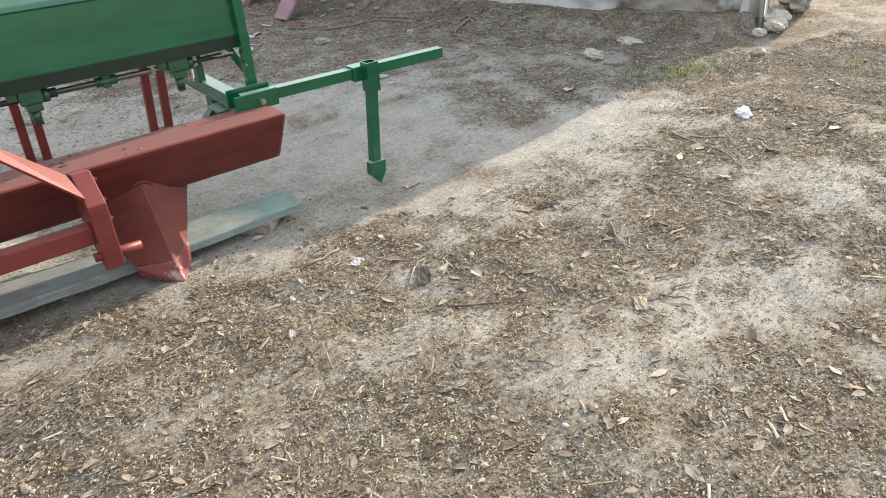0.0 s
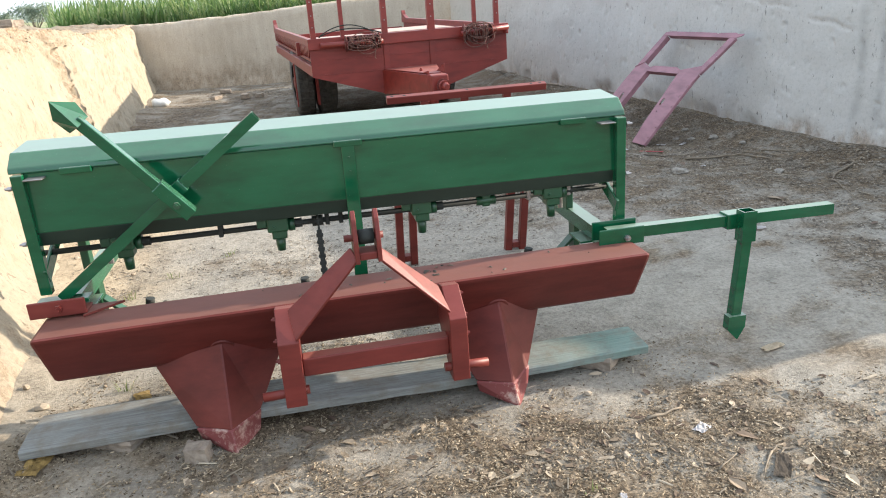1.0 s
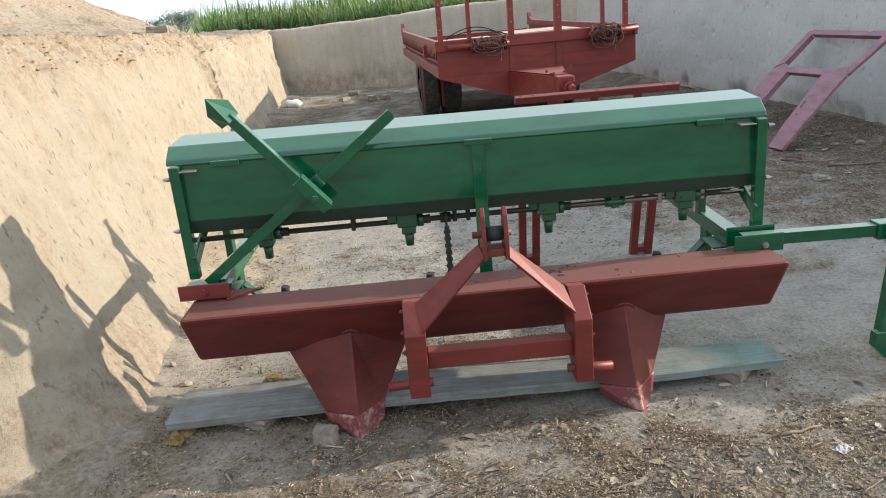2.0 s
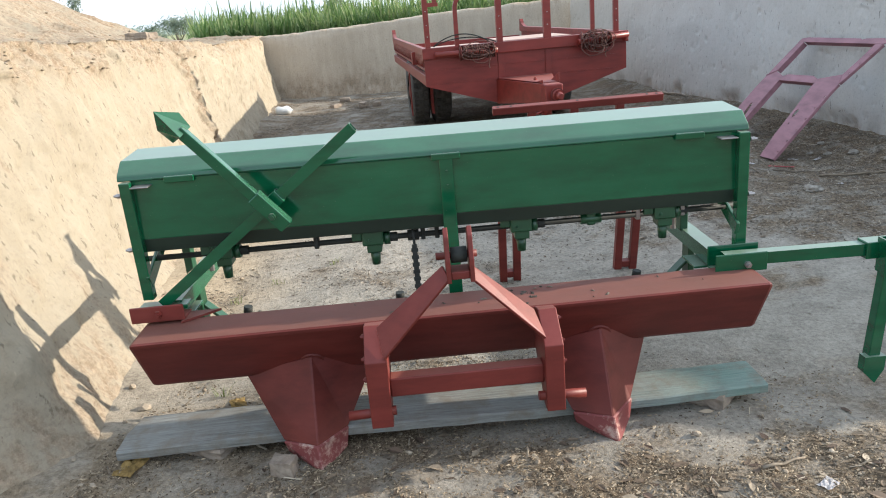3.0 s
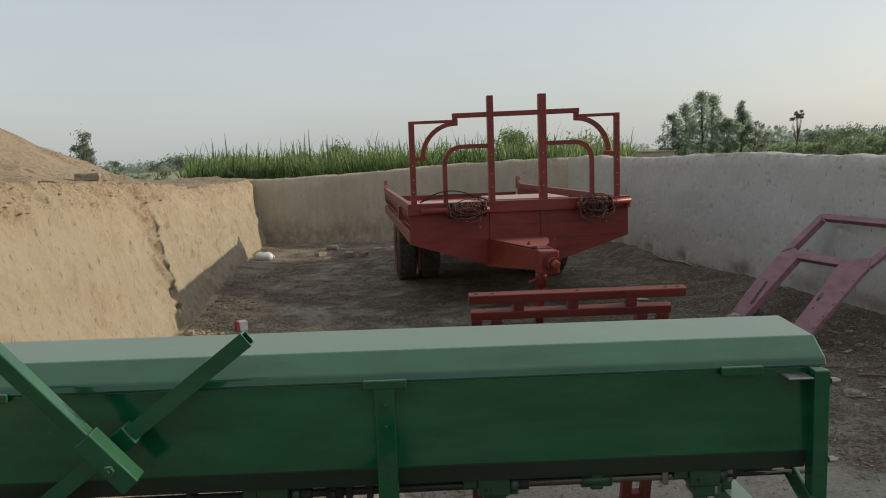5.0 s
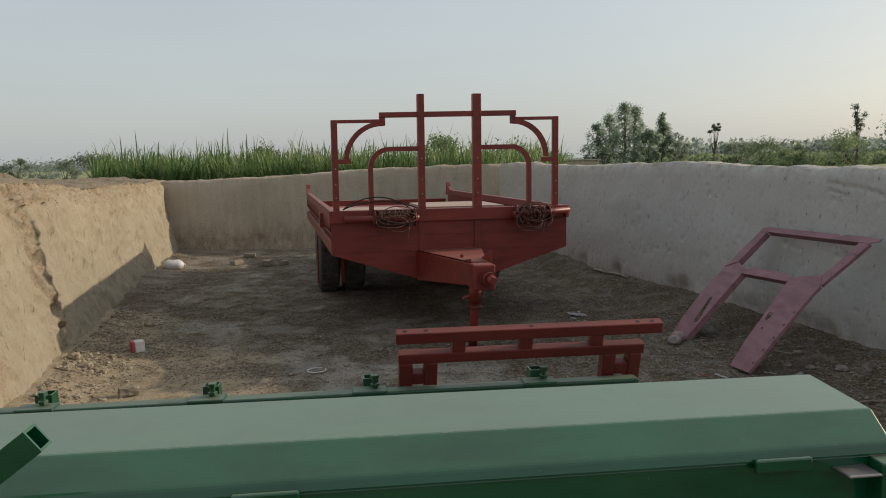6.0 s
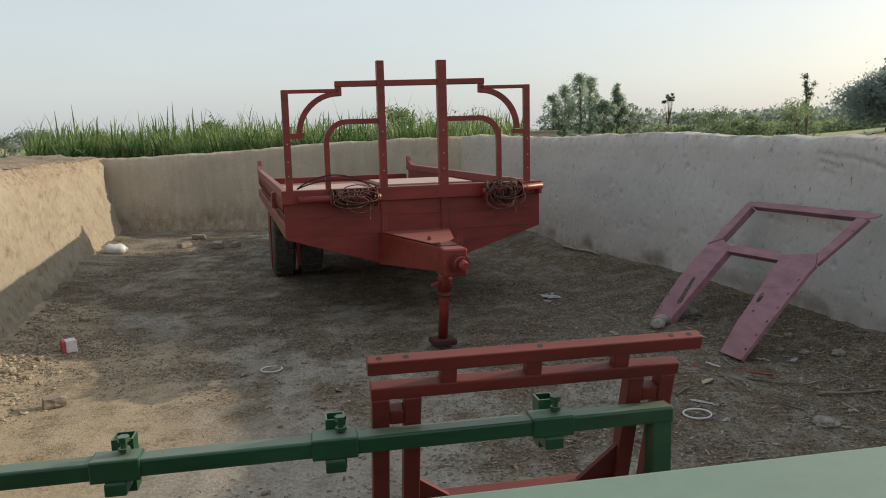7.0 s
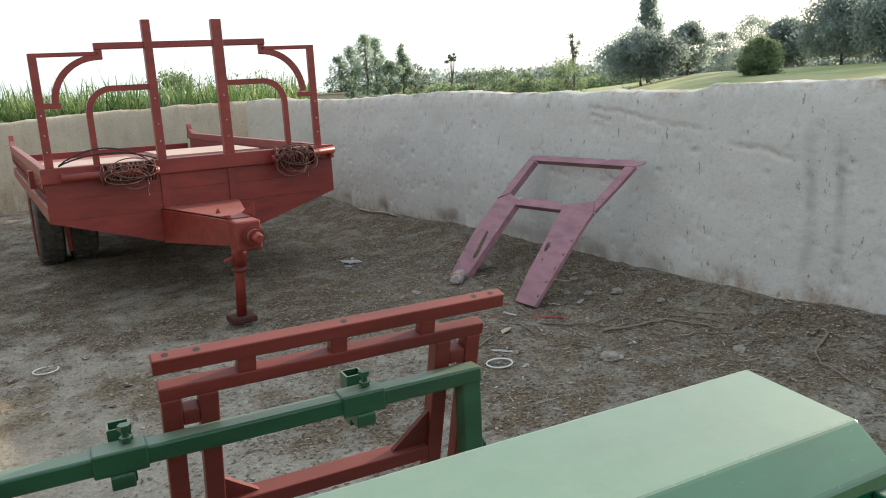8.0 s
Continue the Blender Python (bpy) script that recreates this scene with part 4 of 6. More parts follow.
for corners in (((-0.026, -0.085, 0.676), (-0.010, -0.135, 0.648), (-0.229, -0.150, 0.416), (-0.246, -0.070, 0.488)),
                ((0.055, -0.095, 0.678), (0.050, -0.132, 0.650), (0.266, -0.150, 0.434), (0.243, -0.075, 0.502))):
    bm = bmesh.new()
    q_ = [Vector(p) for p in corners]
    n_ = (q_[1] - q_[0]).cross(q_[3] - q_[0]).normalized() * 0.005
    v0, v1 = [bm.verts.new(p + n_) for p in q_], [bm.verts.new(p - n_) for p in q_]
    bm.faces.new(v0)
    bm.faces.new(list(reversed(v1)))
    for k in range(4):
        bm.faces.new((v0[(k + 1) % 4], v0[k], v1[k], v1[(k + 1) % 4]))
    bmesh.ops.recalc_face_normals(bm, faces=bm.faces)
    bmesh.ops.bevel(bm, geom=bm.edges[:], offset=0.0015, segments=1, affect="EDGES")
    part("mast_strap", bm, HITCH, ridger)
for x in (-0.018, 0.052):
    part("mast_plate", prism([(-0.15, 0.64), (-0.06, 0.64), (-0.055, 0.70), (-0.085, 0.79), (-0.115, 0.805), (-0.135, 0.78), (-0.15, 0.71)], x, x + 0.014, "x", 0.002), HITCH, ridger)
part("mast_pin", rod((-0.045, -0.105, 0.715), (0.078, -0.105, 0.715), 0.011, 10), MAROON, ridger)
part("roller", rod((0.0, -0.105, 0.715), (0.048, -0.105, 0.715), 0.024, 14), BLACK, ridger)
part("mast_block", box((-0.004, -0.14, 0.648), (0.052, -0.07, 0.672)), HITCH, ridger)
part("rear_bracket", box((-1.085, 0.165, 0.486), (-0.905, 0.175, 0.542)), HITCH, ridger)
part("rear_bracket", box((-1.085, 0.175, 0.486), (-0.905, 0.25, 0.493)), HITCH, ridger)
part("bolt", bolt((-0.99, 0.165, 0.515), (0, -1, 0), 0.013, 0.02), HITCH, ridger)
part("bracket_web", prism([(-0.915, 0.15), (-0.915, 0.24), (-0.80, 0.24)], 0.479, 0.487, "z"), MAROON, ridger)

# dirt and leaf crumbs lying on the beam
random.seed(47)
verts, faces = [], []
for k in range(26):
    bx, by = random.gauss(0.18, 0.33), random.uniform(0.03, 0.20)
    a_, l_ = random.uniform(0, 6.28318), random.uniform(0.003, 0.012)
    w_ = l_ * random.uniform(0.3, 0.7)
    c, s = math.cos(a_), math.sin(a_)
    if abs(bx) > 1.0:
        continue
    o = len(verts)
    verts += [(bx + u * c - v * s, by + u * s + v * c, 0.4775 + z) for u, v, z in ((-l_, -w_, 0), (l_, -w_, 0), (l_, w_, 0.002), (-l_, w_, 0), (0, 0, 0.004))]
    faces += [(o, o + 1, o + 4), (o + 1, o + 2, o + 4), (o + 2, o + 3, o + 4), (o + 3, o, o + 4)]
me = bpy.data.meshes.new("leaf_crumbs")
me.from_pydata(verts, [], faces)
me.materials.append(TRODDEN)
crumbs_ob = tagged(new("leaf_crumbs", me), "dry leaf crumbs and dirt on the maroon beam", "litter", kind="stuff")
crumbs_ob.matrix_world = pose(0.065, 2.694, 0, 0, 0, 9.73)

# the board it stands on
bm = bmesh.new()
nb = 40
prof = []
for i in range(nb + 1):
    x = -1.18 + 2.25 * i / nb
    f0 = 0.035 + 0.02 * i / nb + 0.006 * fbm(x * 6, 1, 0, 3)
    f1 = 0.262 - 0.03 * i / nb + 0.006 * fbm(x * 6, 5, 0, 3)
    z0 = 0.048 + 0.008 * math.sin(i * 0.16)
    row = []
    for y, z in ((f0, z0), (f0 - 0.002, z0 + 0.028), (f0 + 0.006, z0 + 0.033), (f0 * 0.5 + f1 * 0.5, z0 + 0.034), (f1, z0 + 0.033), (f1, z0)):
        row.append(bm.verts.new((x + (0.02 if y > 0.15 and i == 0 else 0), y, z)))
    prof.append(row)
for r, q in zip(prof, prof[1:]):
    for k in range(6):
        j = (k + 1) % 6
        bm.faces.new((r[k], q[k], q[j], r[j]))
bm.faces.new(prof[0])
bm.faces.new(list(reversed(prof[-1])))
bmesh.ops.recalc_face_normals(bm, faces=bm.faces)
plank = part("wooden_board", bm, BOARD)
plank.matrix_world = pose(0.065, 2.694, 0, 0, 0, 9.73)
tagged(plank, "long grey weathered board laid under the bund maker", "board")


def brick_at(x, y, z, rz, size, label, tip=0.0):
    bm = bmesh.new()
    bmesh.ops.create_cube(bm, size=1)
    bmesh.ops.subdivide_edges(bm, edges=bm.edges[:], cuts=3, use_grid_fill=True)
    for v in bm.verts:
        v.co = Vector((v.co.x * size[0], v.co.y * size[1], v.co.z * size[2]))
        v.co += v.co.normalized() * 0.012 * fbm(v.co.x * 20 + x, v.co.y * 20 + y, v.co.z * 20, 3)
        if max(abs(v.co.x) / size[0], abs(v.co.y) / size[1]) > 0.48 and abs(v.co.z) / size[2] > 0.48:
            v.co *= 0.95
    ob = part("brick", bm, BRICK)
    ob.matrix_world = pose(x, y, z + size[2] / 2, 0, tip, rz)
    return tagged(ob, label, "brick")


for x, y, s in ((-0.60, -0.075, (0.075, 0.06, 0.065)), (-0.88, 0.12, (0.16, 0.12, 0.055)), (-0.3, 0.18, (0.16, 0.12, 0.055)), (0.93, 0.15, (0.2, 0.12, 0.06))):
    q = pose(0.065, 2.694, 0, 0, 0, 9.73) @ Vector((x, y, 0))
    brick_at(q.x, q.y, -0.003, 20 + 40 * x, s, "dusty broken brick beside the board" if y < 0 else "dusty brick propping the board")
brick_at(-1.79, 6.43, 0, 30, (0.115, 0.075, 0.055), "loose pale brick on the yard floor")
brick_at(-3.02, 13.44, 0, 10, (0.18, 0.10, 0.07), "loose brick by the far wall")
brick_at(-2.97, 12.62, 0, 60, (0.17, 0.09, 0.06), "loose brick by the far wall")
brick_at(-2.25, 12.48, 0, 75, (0.13, 0.10, 0.07), "half brick by the far wall")
brick_at(-2.48, 12.48, 0, 95, (0.20, 0.11, 0.08), "loose brick by the far wall")
brick_at(-2.86, 6.45, 1.375, 20, (0.17, 0.10, 0.06), "brick lying on the bank's lip")
brick_at(-2.87, 6.68, 1.375, 65, (0.10, 0.09, 0.055), "half brick lying on the bank's lip")

# ---- red stand leaning on the drill ----
stand = thing("steel_stand", pose(0.018, 2.928, 0, 0, 0, 9.04) @ pose(0.69, 1.283, -0.010, 15.2, 0, 0), "red painted steel stand leaning against the drill", "steel frame")
bm = box((-0.397, -0.017, 0.970), (0.40, 0.017, 1.004), None, 0.003)
top = part("top_bar", bm, HITCH, stand)
for x in (-0.37, -0.31, 0.0, 0.325, 0.37):
    part("bolt_hole", rod((x, 0.0, 1.002), (x, 0.0, 1.0046), 0.007, 12), BLACK, top)
part("second_bar", box((-0.390, -0.018, 0.905), (0.350, 0.018, 0.936), None, 0.003), HITCH, stand)
for x in (-0.214, -0.014, 0.201):
    part("spacer", box((x - 0.019, -0.015, 0.935), (x + 0.019, 0.015, 0.971)), HITCH, stand)
for x in (-0.388, -0.315, 0.224, 0.304):
    part("leg", box((x, -0.02, 0.0), (x + 0.039, 0.02, 0.906), None, 0.003), HITCH, stand)
for x in (-0.349, 0.263):
    for z in (0.855, 0.44, 0.06):
        part("rung", box((x, -0.018, z - 0.018), (x + 0.041 if x > 0 else x + 0.034, 0.018, z + 0.018)), HITCH, stand)
part("lower_bar", box((-0.276, -0.022, 0.56), (0.224, 0.022, 0.60), None, 0.003), HITCH, stand)
part("gusset", prism([(0.224, 0.70), (0.224, 0.60), (0.13, 0.60)], -0.006, 0.006, "y"), MAROON, stand)
part("gusset", prism([(-0.276, 0.66), (-0.276, 0.60), (-0.20, 0.60)], -0.006, 0.006, "y"), HITCH, stand)

# ---- trailer ----
trailer = thing("farm_trailer", pose(0.276, 8.3, 0, 0, 0, 14.3), "red painted farm trailer with open headboard frame", "trailer")
LONG = 4.55
part("front_plate", prism([(-1.06, 0.95), (-1.06, 0.68), (-0.30, 0.44), (0.26, 0.44), (1.03, 0.68), (1.03, 0.95)], 0.0, 0.012, "y"), RED, trailer)
part("front_rail", box((-1.075, -0.03, 0.945), (1.045, 0.05, 1.052), None, 0.006), RED, trailer)
for z in (0.83, 0.69):
    part("weld_seam", box((-0.95, -0.004, z), (0.95, 0.0, z + 0.006), None, 0.001), RED, trailer)
for x in (-0.285, 0.205):
    part("front_stiffener", box((x - 0.03, -0.012, 0.47), (x + 0.03, 0.0, 0.945), None, 0.002), RED, trailer)
part("bed_floor", box((-1.04, 0.05, 0.82), (1.02, LONG, 0.845), None, 0.003), RED, trailer)
for k in range(9):
    y = 0.25 + k * 0.5
    part("cross_member", box((-1.0, y, 0.76), (0.98, y + 0.05, 0.82), None, 0.003), MAROON, trailer)
for s, x in ((-1, -1.06), (1, 1.03)):
    side = part("side_rail", box((min(x, x - s * 0.05), 0.05, 0.975), (max(x, x - s * 0.05), LONG, 1.05), None, 0.005), RED, trailer)
    part("side_sill", box((min(x, x - s * 0.05), 0.02, 0.68), (max(x, x - s * 0.05), LONG, 0.79), None, 0.005), RED, trailer)
    if s > 0:
        part("side_board", box((x - 0.02, 0.05, 0.79), (x - 0.008, LONG, 0.975)), RED, trailer)
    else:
        # board coloured dark to give the gaps between the teeth their shade
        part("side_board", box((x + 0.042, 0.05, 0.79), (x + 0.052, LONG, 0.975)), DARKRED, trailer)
        for k in range(36):
            y = 0.10 + k * 0.122
            part("side_tooth", prism([(y, 0.974), (y + 0.10, 0.974), (y + 0.075, 0.90), (y + 0.05, 0.86), (y + 0.025, 0.90)], x, x + 0.02, "x"), RED, side)
        part("side_hook", box((x - 0.035, 0.95, 0.84), (x + 0.02, 1.05, 0.98), None, 0.004), RED, side)
    part("corner_post", prism([(LONG - 0.30, 1.05), (LONG - 0.02, 1.05), (LONG - 0.02, 1.16), (LONG - 0.06, 1.16), (LONG - 0.12, 1.10)], min(x, x - s * 0.05), max(x, x - s * 0.05), "x"), RED, side)
part("tail_rail", box((-1.0, LONG - 0.05, 0.80), (0.97, LONG, 0.92), None, 0.005), RED, trailer)
# headboard: posts, stepped rail, brackets and bowed guards
HB = 0.0


def leaning(bm):
    """The headboard has sagged a little to one side."""
    for v in bm.verts:
        v.co.z += 0.018 * (v.co.x + 0.05) * min(1, max(0, (v.co.z - 1.05) / 0.8))
    return bm


part("headboard_rail", leaning(box((-0.636, HB - 0.02, 1.828), (0.556, HB + 0.02, 1.873), None, 0.004)), RED, trailer)
for x, z1, half in ((-0.285, 2.015, 0.029), (0.203, 2.022, 0.037)):
    post = part("headboard_post", box((x - half, HB - 0.028, 1.05), (x + half, HB + 0.028, z1), None, 0.004), RED, trailer)
    for z in (1.18, 1.30, 1.48):
        part("rivet", rod((x, HB - 0.0285, z), (x, HB - 0.034, z), 0.006, 8), STEEL, post)
for s, x in ((-1, -1.012), (1, 0.920)):
    post = part("corner_upright", leaning(box((x - 0.026, HB - 0.02, 1.05), (x + 0.026, HB + 0.02, 1.816), None, 0.004)), RED, trailer)
    for z in (1.16, 1.27, 1.40):
        part("rivet", rod((x, HB - 0.0205, z), (x, HB - 0.026, z), 0.006, 8), STEEL, post)
    part("shoulder_rail", leaning(box((min(x, x - s * 0.40), HB - 0.018, 1.788), (max(x, x - s * 0.40), HB + 0.018, 1.8155), None, 0.003)), RED, trailer)
    xi = -0.611 if s < 0 else 0.530
    part("step_block", leaning(box((xi - 0.025, HB - 0.018, 1.760), (xi + 0.025, HB + 0.018, 1.830), None, 0.008)), RED, trailer)
    part("foot_block", box((min(x + s * 0.0, x - s * 0.13), HB - 0.018, 1.44), (max(x, x - s * 0.13), HB + 0.018, 1.478), None, 0.003), RED, trailer)
    # quarter-circle bracket from the step to the upright
    cx = xi
    bm = bmesh.new()
    rings = []
    for k in range(15):
        t = k / 14 * math.pi / 2
        px, pz = cx + s * 0.305 * math.cos(t), 1.475 + 0.305 * math.sin(t)
        ux, uz = s * math.cos(t), math.sin(t)
        rings.append([bm.verts.new((px + ux * w_, HB + y_, pz + uz * w_)) for w_, y_ in ((-0.021, -0.016), (0.021, -0.016), (0.021, 0.016), (-0.021, 0.016))])
    for r, q in zip(rings, rings[1:]):
        for k in range(4):
            j = (k + 1) % 4
            bm.faces.new((r[k], r[j], q[j], q[k]))
    bm.faces.new(rings[0])
    bm.faces.new(list(reversed(rings[-1])))
    bmesh.ops.recalc_face_normals(bm, faces=bm.faces)
    part("curved_bracket", leaning(bm), RED, trailer)
    # bowed guard tube
    xg, xp = (-0.718, -0.31) if s < 0 else (0.676, 0.23)
    pts = [(xg, HB, 1.05), (xg, HB, 1.405)]
    r = 0.16
    for k in range(9):
        t = k / 8 * math.pi / 2
        pts.append((xg - s * (r - r * math.cos(t)), HB, 1.405 + r * math.sin(t)))
    pts.append((xp, HB, 1.565))
    bm = bmesh.new()
    rings = []
    for i, p_ in enumerate(pts):
        a_ = Vector(pts[max(0, i - 1)])
        b_ = Vector(pts[min(len(pts) - 1, i + 1)])
        t_ = (b_ - a_).normalized()
        n_ = Vector((t_.z, 0, -t_.x))
        rings.append([bm.verts.new(Vector(p_) + n_ * w_ + Vector((0, y_, 0))) for w_, y_ in ((-0.02, -0.016), (0.02, -0.016), (0.02, 0.016), (-0.02, 0.016))])
    for q_, w_ in zip(rings, rings[1:]):
        for k in range(4):
            j = (k + 1) % 4
            bm.faces.new((q_[k], q_[j], w_[j], w_[k]))
    bm.faces.new(rings[0])
    bm.faces.new(list(reversed(rings[-1])))
    bmesh.ops.recalc_face_normals(bm, faces=bm.faces)
    part("bowed_guard", leaning(bm), RED, trailer)
    # rope roller
    x0, x1 = (-0.96, -0.33) if s < 0 else (0.50, 1.02)
    drum0, drum1 = (-0.70, -0.37) if s < 0 else (0.53, 0.82)
    roller = part("rope_roller", rod((x0, -0.085, 0.985), (x1, -0.085, 0.985 + (0.03 if s > 0 else 0)), 0.026, 14), RED, trailer)
    for x_ in (x0 + 0.02, x1 - 0.02):
        part("roller_bracket", box((x_ - 0.012, -0.09, 0.955), (x_ + 0.012, -0.03, 1.01)), RED, roller)
    part("drum_cheek", rod((drum0 - 0.008, -0.085, 0.985), (drum0, -0.085, 0.985), 0.075, 20), MAROON, roller)
    part("drum_cheek", rod((drum1, -0.085, 0.99), (drum1 + 0.008, -0.085, 0.99), 0.075, 20), MAROON, roller)
    random.seed(5 if s > 0 else 6)
    bm = bmesh.new()
    for k in range(20):
        x_ = drum0 + (drum1 - drum0) * (k + 0.5) / 20
        rr = 0.050 + random.uniform(0, 0.018) + (0.025 if s > 0 and k % 3 == 0 else 0)
        tilt = random.uniform(-0.05, 0.05)
        sweep(bm, [(x_ + tilt * math.cos(t / 18 * 6.28318), -0.085 + rr * math.cos(t / 18 * 6.28318), 0.985 + rr * math.sin(t / 18 * 6.28318) * 1.05) for t in range(18)], 0.0048, 5, True)
    for k in range(5):
        x_ = random.uniform(drum0, drum1)
        wx, wz = random.uniform(0.10, 0.165), random.uniform(0.04, 0.075) + (0.035 if s > 0 else 0.0)
        dz = random.uniform(-0.05, 0.03)
        yy = -0.155 - random.uniform(0, 0.03)
        sweep(bm, [((drum0 + drum1) / 2 + (x_ - (drum0 + drum1) / 2) * 0.4 + wx * math.cos(t / 20 * 6.28318), yy + 0.012 * math.sin(t * 1.3 + k), 0.99 + dz + wz * math.sin(t / 20 * 6.28318)) for t in range(20)], 0.0042, 5, True)
    part("rope_coil", bm, ROPE, roller, "tangled brown rope wound on the drum")
    bm = bmesh.new()
    sweep(bm, [(drum1 - 0.06, -0.16, 0.96), (drum1 - 0.055, -0.165, 0.90), (drum1 - 0.07, -0.16, 0.85), (drum1 - 0.06, -0.16, 0.82)], 0.005, 5)
    part("rope_end", bm, ROPE, roller)
bm = bmesh.new()
for lift, reach in ((0.10, 0.56), (0.065, 0.62)):
    sweep(bm, [(-0.96 + reach * k / 15, -0.03 - 0.05 * k / 15, 1.062 + lift * math.sin(k / 15 * math.pi) ** 0.8) for k in range(16)], 0.006, 6)
part("loose_rope", bm, BLACK, trailer)
# drawbar
for s in (-1, 1):
    x0 = -0.33 if s < 0 else 0.22
    tip = -0.075 + s * 0.055
    bm = frustum([[(x0, 0.0, 0.69), (x0 + s * 0.012, 0.0, 0.69), (x0 + s * 0.012, 0.0, 0.44), (x0, 0.0, 0.44)],
                  [(tip, -1.06, 0.71), (tip + s * 0.012, -1.06, 0.71), (tip + s * 0.012, -1.06, 0.545), (tip, -1.06, 0.545)]])
    part("drawbar_plate", bm, RED, trailer)
part("drawbar_top", frustum([[(-0.33, 0.0, 0.70), (0.24, 0.0, 0.70), (-0.02, -1.06, 0.722), (-0.13, -1.06, 0.722)], [(-0.33, 0.0, 0.692), (0.24, 0.0, 0.692), (-0.02, -1.06, 0.714), (-0.13, -1.06, 0.714)]]), RED, trailer)
part("nose_flange", prism([(-0.82, 0.714), (-1.07, 0.718), (-1.07, 0.80)], 0.0, 0.014, "x", 0.002), RED, trailer)
part("nose_flange", prism([(-0.86, 0.714), (-1.07, 0.718), (-1.07, 0.745)], -0.150, -0.138, "x", 0.002), RED, trailer)
part("drawbar_bolt", bolt((-0.12, -0.72, 0.714), (0, 0, 1), 0.016, 0.03), RED, trailer)
part("hitch_nose", box((-0.155, -1.20, 0.53), (0.005, -1.03, 0.715), None, 0.012), RED, trailer)
hitch = part("hitch_eye", rod((-0.06, -1.20, 0.625), (-0.055, -1.27, 0.62), 0.05, 18), RED, trailer)
part("hitch_ball", rod((-0.055, -1.27, 0.62), (-0.05, -1.33, 0.617), 0.038, 16, 0.024), RED, hitch)
part("hitch_collar", rod((-0.06, -1.235, 0.623), (-0.06, -1.245, 0.623), 0.062, 18), MAROON, hitch)
jack = part("jack_leg", rod((-0.085, -0.98, 0.55), (-0.085, -0.88, 0.03), 0.034, 14), RED, trailer)
part("jack_sleeve", rod((-0.085, -0.985, 0.56), (-0.085, -0.955, 0.40), 0.047, 14), RED, jack)
part("jack_collar", rod((-0.085, -0.952, 0.385), (-0.085, -0.948, 0.365), 0.055, 14), MAROON, jack)
part("jack_handle", rod((-0.13, -0.985, 0.46), (-0.19, -0.99, 0.44), 0.012, 8), RED, jack)
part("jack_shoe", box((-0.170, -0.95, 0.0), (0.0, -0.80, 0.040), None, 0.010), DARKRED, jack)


WHEEL_Y = 2.27


def tyre(x, parent):
    """Ribbed tyre with tread blocks on its rim."""
    bm = bmesh.new()
    prof = [(-0.105, 0.23), (-0.115, 0.30), (-0.112, 0.37), (-0.085, 0.41), (0.0, 0.418), (0.085, 0.41), (0.112, 0.37), (0.115, 0.30), (0.105, 0.23)]
    n = 36
    rings = [[bm.verts.new((x + u, WHEEL_Y + r * math.cos(6.28318 * k / n), 0.42 + r * math.sin(6.28318 * k / n))) for u, r in prof] for k in range(n)]
    for k in range(n):
        a_, b_ = rings[k], rings[(k + 1) % n]
        for j in range(len(prof) - 1):
            bm.faces.new((a_[j], a_[j + 1], b_[j + 1], b_[j])).smooth = True
    for k in range(24):
        t = 6.28318 * k / 24
        m = Matrix.Translation((x, WHEEL_Y, 0.42)) @ Matrix.Rotation(t, 4, "X")
        for o in (-0.062, 0.0, 0.062):
            add_box(bm, (o - 0.024, -0.03, 0.405), (o + 0.024, 0.03, 0.424), m)
    bmesh.ops.recalc_face_normals(bm, faces=bm.faces)
    wheel = part("wheel", bm, RUBBER, parent, "dusty black ribbed tyre")
    bm = rod((x - 0.07, WHEEL_Y, 0.42), (x + 0.07, WHEEL_Y, 0.42), 0.235, 28)
    add_rod(bm, (x - 0.11, WHEEL_Y, 0.42), (x + 0.11, WHEEL_Y, 0.42), 0.07, 14)
    part("rim", bm, MAROON, wheel)


for x in (-0.945, -0.665, 0.635, 0.915):
    tyre(x, trailer)
part("axle", rod((-0.94, WHEEL_Y, 0.42), (0.91, WHEEL_Y, 0.42), 0.045, 14), BLACK, trailer)
for x in (-0.76, 0.74):
    part("chassis_rail", box((x - 0.04, 0.02, 0.63), (x + 0.04, LONG, 0.76), None, 0.004), MAROON, trailer)
    part("leaf_spring", frustum([[(x - 0.035, 1.72, 0.60), (x + 0.035, 1.72, 0.60), (x + 0.035, 1.72, 0.64), (x - 0.035, 1.72, 0.64)], [(x - 0.035, 2.27, 0.46), (x + 0.035, 2.27, 0.46), (x + 0.035, 2.27, 0.56), (x - 0.035, 2.27, 0.56)], [(x - 0.035, 2.82, 0.60), (x + 0.035, 2.82, 0.60), (x + 0.035, 2.82, 0.64), (x - 0.035, 2.82, 0.64)]]), BLACK, trailer)
    part("spring_hanger", box((x - 0.03, 1.69, 0.56), (x + 0.03, 1.75, 0.64), None, 0.004), RED, trailer)
for x0, x1 in ((-1.085, -1.070), (-0.830, -0.800)):
    part("mud_bracket", prism([(1.74, 0.70), (1.80, 0.70), (1.84, 0.20), (1.78, 0.17)], x0, x1, "x"), RED, trailer)
